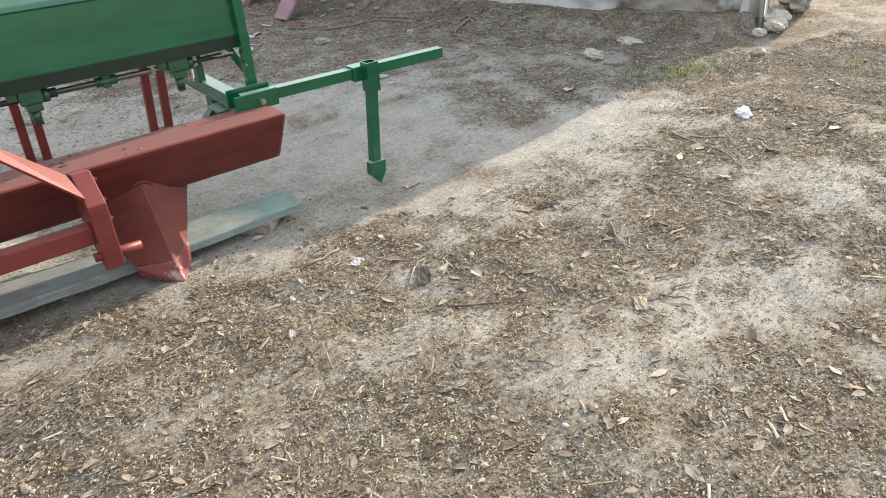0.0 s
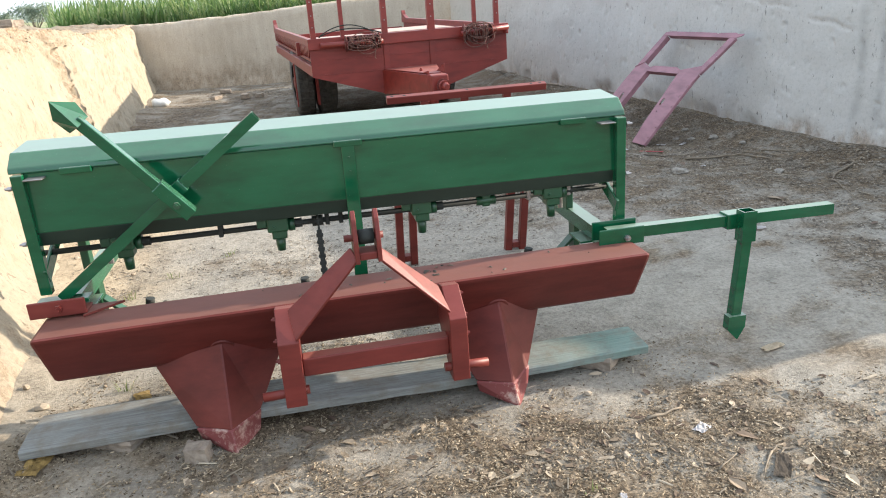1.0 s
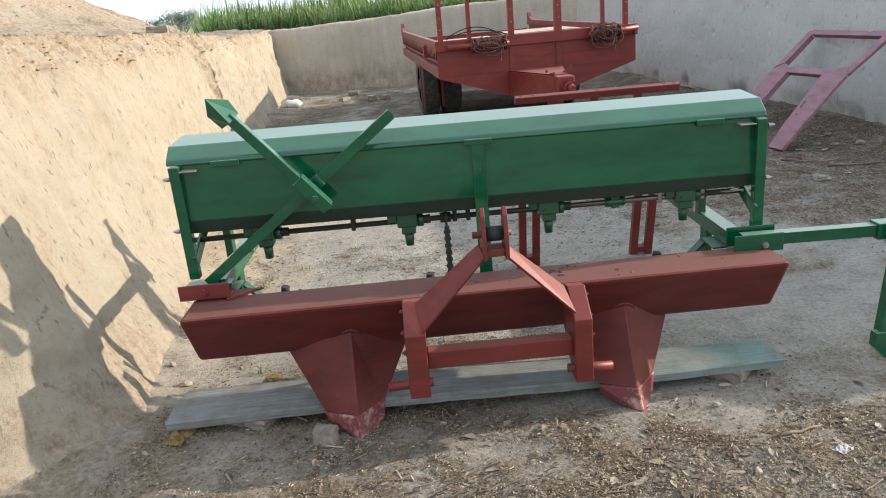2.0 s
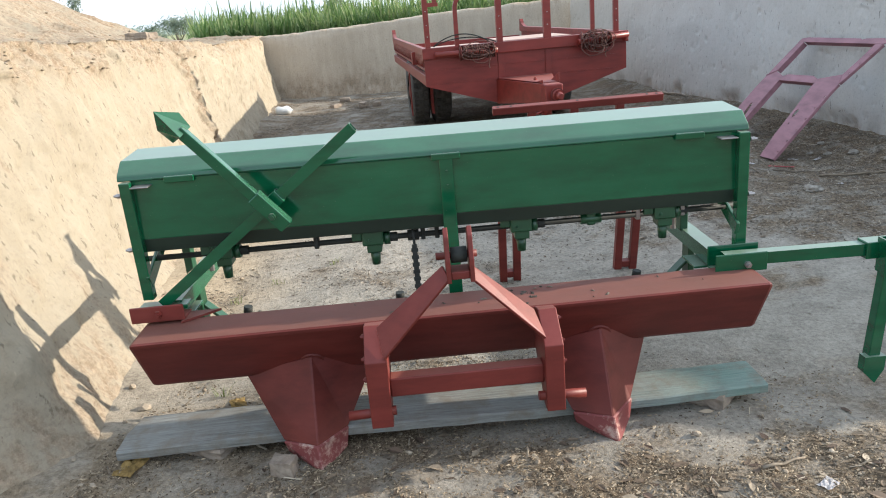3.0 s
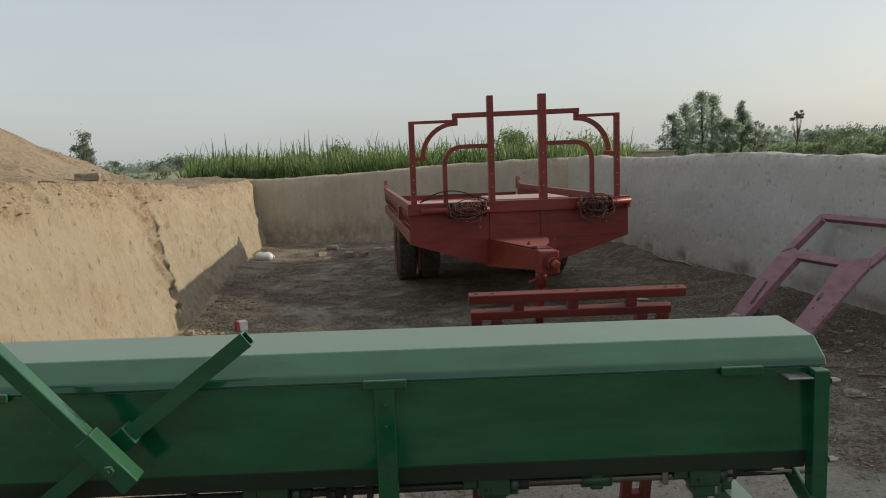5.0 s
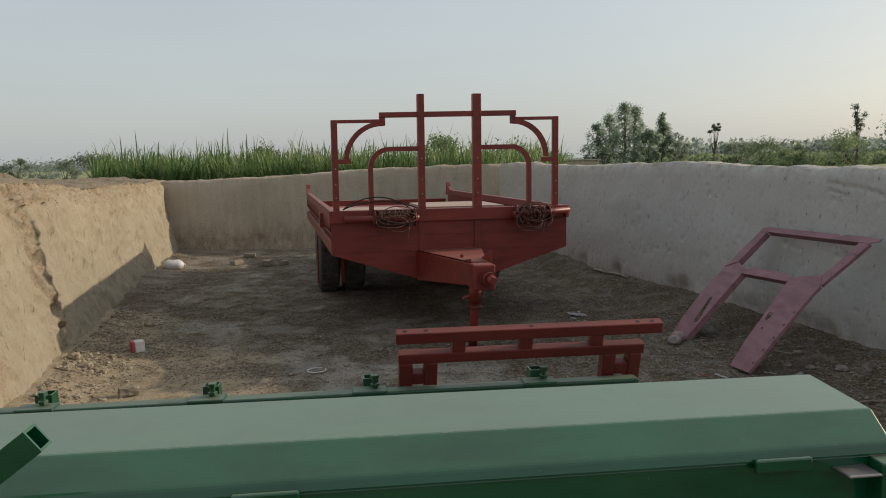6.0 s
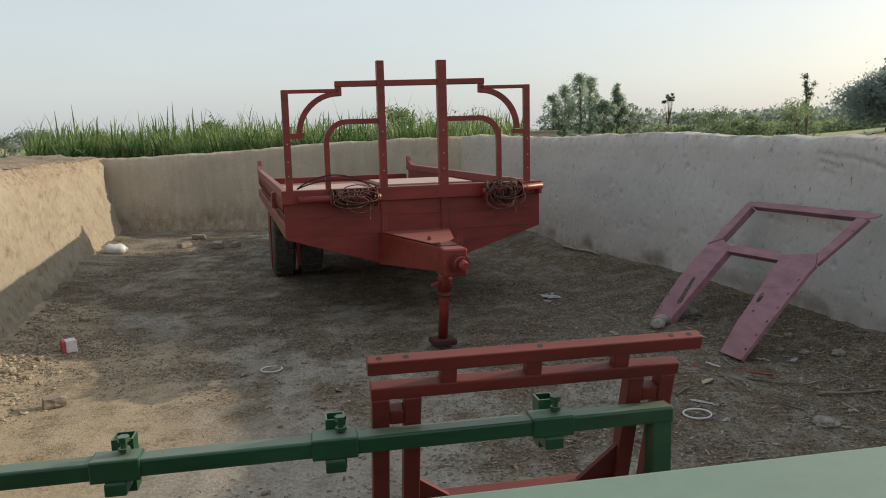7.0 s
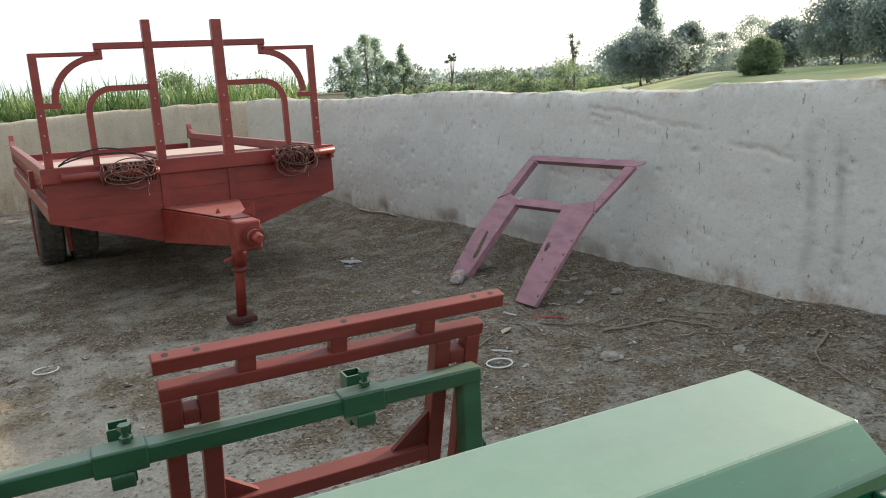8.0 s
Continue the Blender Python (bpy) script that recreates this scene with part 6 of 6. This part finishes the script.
scatter("chaff_litter", 215000, (-1.2, 5.2, 0.7, 3.5), flake(0.0018, 0.0068, 0.36, 0.004), CHAFF, "fine chopped straw and chaff trodden into soil", 31)
scatter("straw_litter", 1100, (-1.4, 5.6, 0.6, 4.6), flake(0.012, 0.035, 0.12, 0.010), STRAW, "short pale bits of straw on the soil", 32)
scatter("chaff_litter", 105000, (-3.2, 4.4, 3.3, 9.6), flake(0.003, 0.011, 0.36, 0.006), DARK_CHAFF, "dark litter and chaff over the shaded yard", 33, lambda x, y: min(1, in_shade_patch(x, y) + 0.30 * smooth(4.6, 5.6, y) * smooth(-0.3, 0.9, x)))
scatter("chaff_litter", 22000, (-4.2, 2.9, 9.6, 14.0), flake(0.005, 0.018, 0.36, 0.008), DARK_CHAFF, "dark litter and chaff over the shaded yard", 38)
scatter("leaf_litter", 2200, (-0.6, 4.2, 1.0, 2.9), leaf_maker(0.006, 0.026), DRYLEAF, "crushed dry leaf bits on the lit soil", 36)
scatter("straw_litter", 520, (0.6, 3.7, 4.8, 9.0), flake(0.015, 0.05, 0.07, 0.010), STRAW, "short broken stalks below the wall", 41, lambda x, y: 0.25 + 0.75 * smooth(1.6, 0.3, lerp_line(RIGHT_FOOT, y) - x))
scatter("leaf_litter", 1300, (-0.6, 3.7, 4.6, 9.0), leaf_maker(0.010, 0.026), DRYLEAF, "dry leaf bits over the shaded yard", 42)
scatter("straw_litter", 1500, (-2.6, 3.2, 5.4, 10.5), flake(0.006, 0.020, 0.22, 0.010), STRAW, "pale flecks of leaf and straw over the dark yard", 43, lambda x, y: 0.12 + 0.6 * smooth(-0.4, 1.0, x))
scatter("straw_litter", 420, (-3.4, 4.4, 3.6, 12.0), flake(0.03, 0.09, 0.035, 0.012), STRAW, "broken stalks over the shaded yard", 34)


PHI = (1 + 5 ** 0.5) / 2
ICO = [(-1, PHI, 0), (1, PHI, 0), (-1, -PHI, 0), (1, -PHI, 0), (0, -1, PHI), (0, 1, PHI), (0, -1, -PHI), (0, 1, -PHI), (PHI, 0, -1), (PHI, 0, 1), (-PHI, 0, -1), (-PHI, 0, 1)]
ICO_FACES = [(a_, b_, c_) for a_, b_, c_ in itertools.combinations(range(12), 3)
             if all((Vector(ICO[u]) - Vector(ICO[v])).length < 2.1 for u, v in ((a_, b_), (b_, c_), (a_, c_)))]
ICO_FACES = [f if (Vector(ICO[f[1]]) - Vector(ICO[f[0]])).cross(Vector(ICO[f[2]]) - Vector(ICO[f[0]])).dot(Vector(ICO[f[0]])) > 0 else (f[0], f[2], f[1]) for f in ICO_FACES]


def clod_maker():
    r = 0.003 + 0.010 * random.random() ** 2.5
    sx, sy, sz = random.uniform(0.45, 0.75), random.uniform(0.4, 0.6), random.uniform(0.25, 0.45)
    v = []
    for x, y, z in ICO:
        k = r * random.uniform(0.75, 1.15)
        v.append((x * k * sx, y * k * sy, z * k * sz + r * 0.25))
    return v, ICO_FACES


scatter("soil_clods", 2200, (-3.2, 5.5, 0.6, 9.0), clod_maker, CLOD, "small crumbs of dry clay on the soil", 35)


def trampled_straw():
    """Dark stalks pressed flat, lying nearly one way."""
    random.seed(40)
    verts, faces = [], []
    while len(faces) < 1900:
        u, w = random.gauss(0, 0.13), random.gauss(0, 0.075)
        x, y = -0.03 + 0.81 * u - 0.58 * w, 2.11 + 0.58 * u + 0.81 * w
        t = 0.62 + random.gauss(0, 0.25)
        v, f = flake(0.008, 0.035, 0.07, 0.004)()
        c, s = math.cos(t), math.sin(t)
        o, h = len(verts), ground_height(x, y)
        verts += [(x + a_ * c - b_ * s, y + a_ * s + b_ * c, h + z_) for a_, b_, z_ in v]
        faces += [tuple(o + k for k in q) for q in f]
    me = bpy.data.meshes.new("trampled_straw")
    me.from_pydata(verts, [], faces)
    me.materials.append(TRODDEN)
    return tagged(new("trampled_straw", me), "dark trampled straw pressed into the soil", "litter", kind="stuff")


trampled_straw()


def rubble_maker():
    v, f = clod_maker()
    k = random.uniform(0.8, 2.2)
    return [(a_ * k, b_ * k, c_ * k) for a_, b_, c_ in v], f


def bank_toe(x, y):
    """Crumbs gather in a narrow heap along the foot of the bank."""
    d = x - lerp_line(BANK_FOOT, y)
    return smooth(0.75, 0.1, d) * smooth(0.0, 0.4, 0.5 + fbm(y * 1.7, x, 4.0, 3)) * (1.0 if y > 6.2 else 0.06)


scatter("bank_rubble", 1500, (-3.0, -0.6, 2.3, 9.0), rubble_maker, CLOD, "crumbs of clay along the foot of the bank", 37, bank_toe)

random.seed(39)
verts, faces = [], []
for k in range(3600):
    i = int((random.uniform(3.2, 9.6) + 4) / BANK_STEP)
    j = random.randint(FACE - 8, FACE + 20) if k % 5 else random.randint(20, FACE)
    if j < FACE - 8 and scar(-4 + i * BANK_STEP, j / FACE) < 0.5:
        continue
    p_ = Vector(bank_place(i, j))
    v, f = rubble_maker()
    o = len(verts)
    verts += [p_ + Vector((q[0] * 0.6, q[1] * 0.6, q[2] * 0.5 - 0.003)) for q in v]
    faces += [tuple(o + c_ for c_ in q) for q in f]
me = bpy.data.meshes.new("lip_rubble")
me.from_pydata(verts, [], faces)
me.materials.append(CLOD)
tagged(new("lip_rubble", me), "crumbs of brown clay along the bank's lip", "rubble", kind="stuff")

# single dry leaves near the path
random.seed(71)
LEAVES = []
for k in range(5):
    v, f = leaf_maker(0.03, 0.055)()
    me = bpy.data.meshes.new("dry_leaf")
    me.from_pydata(v, [], f)
    me.materials.append(DRYLEAF_ONE)
    LEAVES.append(me)
count = 0
while count < 120:
    x, y = random.uniform(-0.9, 4.2), random.uniform(0.9, 3.6)
    if count > 85:
        x, y = random.uniform(-1.0, 3.0), random.uniform(3.6, 8.0)
    if random.random() > in_shade_patch(x, y):
        continue
    ob = new("dry_leaf", LEAVES[count % 5])
    ob.matrix_world = pose(x, y, ground_height(x, y) + 0.002, random.uniform(-12, 12), random.uniform(-12, 12), random.uniform(0, 360)) @ Matrix.Diagonal((random.uniform(0.5, 1.0),) * 3 + (1,))
    tagged(ob, "curled dry brown leaf lying on the soil", "leaf", "fallen leaves")
    count += 1


def tuft(x, y, n, high, label, seed):
    random.seed(seed)
    verts, faces = [], []
    for k in range(n):
        a_ = random.uniform(0, 6.28)
        r_ = random.uniform(0, 0.10) if n > 20 else random.uniform(0, 0.03)
        bx, by = x + r_ * math.cos(a_) * 1.6, y + r_ * math.sin(a_)
        h = high * random.uniform(0.2, 1.0) ** 1.3
        lean = random.uniform(0.2, 1.2) * h
        t = random.uniform(0, 6.28)
        c, s = math.cos(t), math.sin(t)
        z = ground_height(bx, by)
        o = len(verts)
        w = 0.0012 + 0.007 * high
        verts += [(bx - s * w, by + c * w, z), (bx + s * w, by - c * w, z), (bx + c * lean * 0.35 + s * w, by + s * lean * 0.35 - c * w, z + h * 0.6), (bx + c * lean * 0.35 - s * w, by + s * lean * 0.35 + c * w, z + h * 0.6), (bx + c * lean, by + s * lean, z + h)]
        faces += [(o, o + 1, o + 2, o + 3), (o + 3, o + 2, o + 4)]
    me = bpy.data.meshes.new("grass_tuft")
    me.from_pydata(verts, [], faces)
    me.materials.append(GRASS)
    return tagged(new("grass_tuft", me), label, "grass", kind="stuff")


tuft(3.62, 3.52, 90, 0.05, "low green weeds on the shaded soil", 6)
tuft(3.45, 3.68, 80, 0.045, "low green weeds on the shaded soil", 7)
tuft(3.66, 3.42, 64, 0.12, "sparse green grass tuft on the lit soil", 1)
tuft(3.50, 3.62, 30, 0.09, "sparse green grass tuft on the lit soil", 2)
tuft(3.82, 3.38, 30, 0.10, "sparse green grass tuft on the lit soil", 3)
tuft(4.55, 2.95, 18, 0.09, "sparse green grass tuft on the lit soil", 4)
tuft(0.72, 2.17, 10, 0.035, "tiny green sprout on chaff", 5)
for k, (x, y) in enumerate(((-0.72, 3.02), (-0.95, 3.05), (-1.15, 4.3), (-0.9, 4.6), (-1.3, 4.05), (-0.55, 3.1))):
    tuft(x, y, 14, 0.06, "short sparse weeds on the soil", 10 + k)

# ---- beyond the walls ----
def cane_field(name, x0, x1, y0, y1, count, seed, high):
    random.seed(seed)
    verts, faces = [], []
    for k in range(count):
        x, y = random.uniform(x0, x1), y0 + (y1 - y0) * random.random() ** 1.6
        if x > 0.28 + 0.14 * (y - 2.5):
            continue
        if x < 0.3 - 0.475 * (y - 1.5) + 0.6 * noise.noise(Vector((y * 0.7, 3, 1))):
            continue
        top = high * random.uniform(0.75, 1.08)
        for b in range(7):
            a_ = random.uniform(0, 6.28318)
            c, s = math.cos(a_), math.sin(a_)
            z0 = top * random.uniform(0.15, 0.62)
            l_ = random.uniform(0.5, 0.95)
            rise = random.uniform(0.35, 0.97)
            w = 0.018
            px = [0.0, 0.30, 0.62, 1.0]
            pz = [0.0, 0.42 * rise, 0.68 * rise, (0.72 - 0.55 * (1 - rise)) * rise + 0.2 * rise ** 4]
            o = len(verts)
            for u, v in zip(px, pz):
                r_ = l_ * u * (1.05 - rise * 0.85)
                ww = w * (1 - u) + 0.002
                verts += [(x + c * r_ - s * ww, y + s * r_ + c * ww, z0 + l_ * v * 1.25), (x + c * r_ + s * ww, y + s * r_ - c * ww, z0 + l_ * v * 1.25)]
            for q in range(3):
                e = o + q * 2
                faces.append((e, e + 1, e + 3, e + 2))
    me = bpy.data.meshes.new(name)
    me.from_pydata(verts, [], faces)
    me.materials.append(CANE)
    return tagged(new(name, me), "dense green sugarcane crop behind the far wall", "crop", kind="stuff")


cane_field("sugarcane", -10.5, 4.2, 16.2, 24, 5200, 41, 2.02)
cane_field("sugarcane", -15, 5, 24, 34, 2200, 42, 2.15)


def tree(x, y, height, spread, label, seed, mat, shape="round", clumps=60, trunk=0.3, leaf=0.35, z0=None):
    """A tapered trunk, limbs, and a crown of many small leaves gathered in clumps."""
    random.seed(seed)
    z = ground_height(x, y) if z0 is None else z0
    root = thing("tree", pose(x, y, z - 0.1), label, "tree")
    bm = bmesh.new()
    r0 = height * 0.022 + 0.03
    top = height * (0.93 if shape == "tall" else 0.6)
    line = [(0.05 * height * 0.2 * math.sin(k * 0.9 + seed), 0.03 * height * 0.2 * math.cos(k * 1.1 + seed), top * k / 7) for k in range(8)]
    sweep(bm, line, [r0 * (1 - 0.85 * k / 7) for k in range(8)], 7)
    centres = []
    for k in range(clumps):
        u = random.random()
        a_ = random.uniform(0, 6.28318)
        if shape == "tall":
            h = trunk + (1 - trunk) * u
            r_ = spread * (0.35 + 0.65 * math.sin(math.pi * min(1, 0.15 + 0.85 * u))) * random.uniform(0.2, 1.0) * (1 - 0.55 * u)
        elif shape == "palm":
            h = 1 - 0.18 * random.random()
            r_ = spread * random.uniform(0.1, 1)
        else:
            h = trunk + (1 - trunk) * u
            v = (u - 0.4) / 0.6
            r_ = spread * math.sqrt(max(0.05, 1 - v * v)) * random.uniform(0.1, 1.0) ** 0.6 * (1 + 0.2 * math.sin(3 * a_ + seed))
        centres.append(Vector((r_ * math.cos(a_), r_ * math.sin(a_), height * h)))
    for c in centres[::max(1, len(centres) // 12)]:
        s = Vector(line[min(7, max(2, int(7 * c.z / height * 0.8)))])
        mid = s.lerp(c, 0.5) + Vector((0, 0, -0.03 * height))
        sweep(bm, [s, mid, c], [r0 * 0.35, r0 * 0.2, r0 * 0.06], 5)
    part("trunk", bm, BARK, root)
    verts, faces = [], []
    size = spread * (0.30 if shape != "tall" else 0.28)
    for c in centres:
        cs = size * random.uniform(0.6, 1.25)
        for k in range(90):
            d = Vector((random.gauss(0, 1), random.gauss(0, 1), random.gauss(0, 0.75)))
            p_ = c + d * cs * 0.5
            if shape == "tall":
                p_.z -= abs(random.gauss(0, 0.4)) * cs
            n_ = Vector((random.gauss(0, 1), random.gauss(0, 1), random.gauss(0, 1))).normalized()
            t_ = n_.orthogonal().normalized()
            b_ = n_.cross(t_)
            l_ = leaf * random.uniform(0.32, 0.72)
            o = len(verts)
            verts += [p_ - t_ * l_, p_ - b_ * l_ * 0.42, p_ + t_ * l_, p_ + b_ * l_ * 0.42]
            faces.append((o, o + 1, o + 2, o + 3))
    me = bpy.data.meshes.new("crown")
    me.from_pydata(verts, [], faces)
    me.materials.append(mat)
    ob = new("crown", me)
    ob.parent = root
    return root


def at_bearing(az, d):
    az = radians(az - 0.38)
    return 0.35 + d * math.sin(az), 1.5 + d * math.cos(az)


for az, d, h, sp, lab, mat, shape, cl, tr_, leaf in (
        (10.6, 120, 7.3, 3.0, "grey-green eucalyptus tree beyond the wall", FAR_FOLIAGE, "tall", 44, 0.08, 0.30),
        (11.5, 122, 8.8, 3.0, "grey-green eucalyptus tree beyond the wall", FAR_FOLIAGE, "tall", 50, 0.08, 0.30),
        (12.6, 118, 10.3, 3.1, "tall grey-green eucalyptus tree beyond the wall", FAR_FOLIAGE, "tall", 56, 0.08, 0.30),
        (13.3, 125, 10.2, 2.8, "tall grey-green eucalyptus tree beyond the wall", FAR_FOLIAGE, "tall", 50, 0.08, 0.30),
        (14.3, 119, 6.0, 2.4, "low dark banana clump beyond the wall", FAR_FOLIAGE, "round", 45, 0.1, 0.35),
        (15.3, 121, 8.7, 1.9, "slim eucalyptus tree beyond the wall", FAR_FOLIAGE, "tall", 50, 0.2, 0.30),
        (16.2, 121, 5.5, 2.2, "low bushy tree beyond the wall", FOLIAGE, "round", 24, 0.15, 0.30),
        (18.9, 95, 5.7, 0.75, "thin tree with a small round tuft", FOLIAGE, "palm", 12, 0.7, 0.20),
        (27.8, 80, 7.0, 0.9, "thin pollarded tree beyond the field", FOLIAGE, "tall", 14, 0.5, 0.18),
        (27.2, 62, 3.4, 1.9, "round green bush at the field's edge", PALE_FOLIAGE, "round", 40, 0.1, 0.16),
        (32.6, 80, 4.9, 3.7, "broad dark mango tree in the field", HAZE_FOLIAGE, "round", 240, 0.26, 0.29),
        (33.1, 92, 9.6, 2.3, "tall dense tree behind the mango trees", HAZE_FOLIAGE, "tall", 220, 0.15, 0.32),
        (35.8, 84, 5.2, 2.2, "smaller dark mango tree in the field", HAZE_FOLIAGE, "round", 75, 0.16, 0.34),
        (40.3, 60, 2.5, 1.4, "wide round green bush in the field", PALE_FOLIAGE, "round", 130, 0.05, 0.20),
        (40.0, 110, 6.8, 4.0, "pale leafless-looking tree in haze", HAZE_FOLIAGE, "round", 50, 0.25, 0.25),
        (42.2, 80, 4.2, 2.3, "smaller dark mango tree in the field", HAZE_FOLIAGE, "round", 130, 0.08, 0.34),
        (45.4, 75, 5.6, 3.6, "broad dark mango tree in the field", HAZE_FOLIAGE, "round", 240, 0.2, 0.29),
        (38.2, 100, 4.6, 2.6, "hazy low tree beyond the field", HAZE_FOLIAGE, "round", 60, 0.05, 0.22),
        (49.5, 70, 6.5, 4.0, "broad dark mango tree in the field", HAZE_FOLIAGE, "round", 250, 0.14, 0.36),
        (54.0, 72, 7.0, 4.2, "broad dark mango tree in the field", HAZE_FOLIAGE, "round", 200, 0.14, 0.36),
        (-32.3, 48, 3.9, 1.15, "upright dark tree behind the heap", FOLIAGE, "tall", 34, 0.05, 0.15),
        (-30.6, 50, 2.1, 1.0, "small bush behind the heap", FOLIAGE, "round", 16, 0.2, 0.14),
        (-27.7, 45, 1.9, 0.9, "small bush behind the heap", FOLIAGE, "round", 16, 0.2, 0.14),
        (-26.0, 42, 2.05, 1.2, "small flat-crowned papaya-like tree", FOLIAGE, "palm", 14, 0.6, 0.14),
        (-29.2, 55, 1.8, 1.2, "small grey bush behind the heap", HAZE_FOLIAGE, "round", 14, 0.2, 0.14),
        (-0.8, 34, 2.5, 1.5, "green bush standing in the cane", PALE_FOLIAGE, "round", 40, 0.2, 0.16),
        (4.0, 38, 2.2, 2.4, "green bush standing behind the cane", PALE_FOLIAGE, "round", 46, 0.2, 0.16),
        (-14.5, 40, 2.3, 1.5, "pale bush behind the cane", PALE_FOLIAGE, "round", 20, 0.2, 0.16),
        (22.0, 75, 3.3, 2.2, "low green bush at the field's edge", PALE_FOLIAGE, "round", 30, 0.1, 0.2),
        (24.0, 70, 2.9, 1.6, "low green bush at the field's edge", PALE_FOLIAGE, "round", 24, 0.1, 0.2),
        (20.4, 85, 3.4, 2.0, "low green bush at the field's edge", FOLIAGE, "round", 24, 0.1, 0.2)):
    x, y = at_bearing(az, d)
    tree(x, y, h, sp, lab, int(az * 10 + d), mat, shape, cl, tr_, leaf)


def far_wood(name, az0, az1, d, high, count, seed, mat):
    """A hazy belt of trees near the horizon."""
    random.seed(seed)
    verts, faces = [], []
    for k in range(count):
        az = random.uniform(az0, az1)
        dd = d * random.uniform(0.9, 1.15)
        x, y = at_bearing(az, dd)
        h = high * (0.55 + 0.55 * noise.noise(Vector((az * 0.9, seed, 0))) + random.uniform(-0.1, 0.1))
        if h < 0.2 * high:
            h = 0.2 * high
        z = ground_height(x, y)
        for q in range(10):
            p_ = Vector((x + random.gauss(0, high * 0.3), y + random.gauss(0, high * 0.3), z + h * random.random()))
            n_ = Vector((random.gauss(0, 1), random.gauss(0, 1), random.gauss(0, 1))).normalized()
            t_ = n_.orthogonal().normalized()
            b_ = n_.cross(t_)
            l_ = high * 0.11 * random.uniform(0.6, 1.3)
            o = len(verts)
            verts += [p_ - t_ * l_, p_ - b_ * l_ * 0.6, p_ + t_ * l_, p_ + b_ * l_ * 0.6]
            faces.append((o, o + 1, o + 2, o + 3))
    me = bpy.data.meshes.new(name)
    me.from_pydata(verts, [], faces)
    me.materials.append(mat)
    return tagged(new(name, me), "hazy belt of distant trees at the horizon", "trees", kind="stuff")


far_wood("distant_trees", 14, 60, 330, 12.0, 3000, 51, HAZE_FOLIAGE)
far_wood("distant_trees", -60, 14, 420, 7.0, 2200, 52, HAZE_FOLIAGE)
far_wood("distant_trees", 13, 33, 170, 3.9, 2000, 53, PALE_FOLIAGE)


def hut(x, y, w, h, d, rz, label):
    root = thing("hut", pose(x, y, ground_height(x, y) - 0.05, 0, 0, rz), label, "hut")
    part("wall", box((-w / 2, -d / 2, 0), (w / 2, d / 2, h), None, 0.03), PLASTER, root)
    part("roof", box((-w / 2 - 0.12, -d / 2 - 0.12, h), (w / 2 + 0.12, d / 2 + 0.12, h + 0.10), None, 0.02), PLASTER, root)
    part("window", box((w * 0.18, -d / 2 - 0.03, h * 0.4), (w * 0.18 + 0.5, -d / 2 - 0.004, h * 0.4 + 0.45)), BLACK, root)


x, y = at_bearing(8.9, 60)
hut(x, y, 3.6, 1.55, 2.5, -6, "low flat-roofed mud hut beyond the wall")
x, y = at_bearing(12.9, 75)
hut(x, y, 2.6, 1.15, 2.0, -6, "low flat-roofed grey hut beyond the wall")
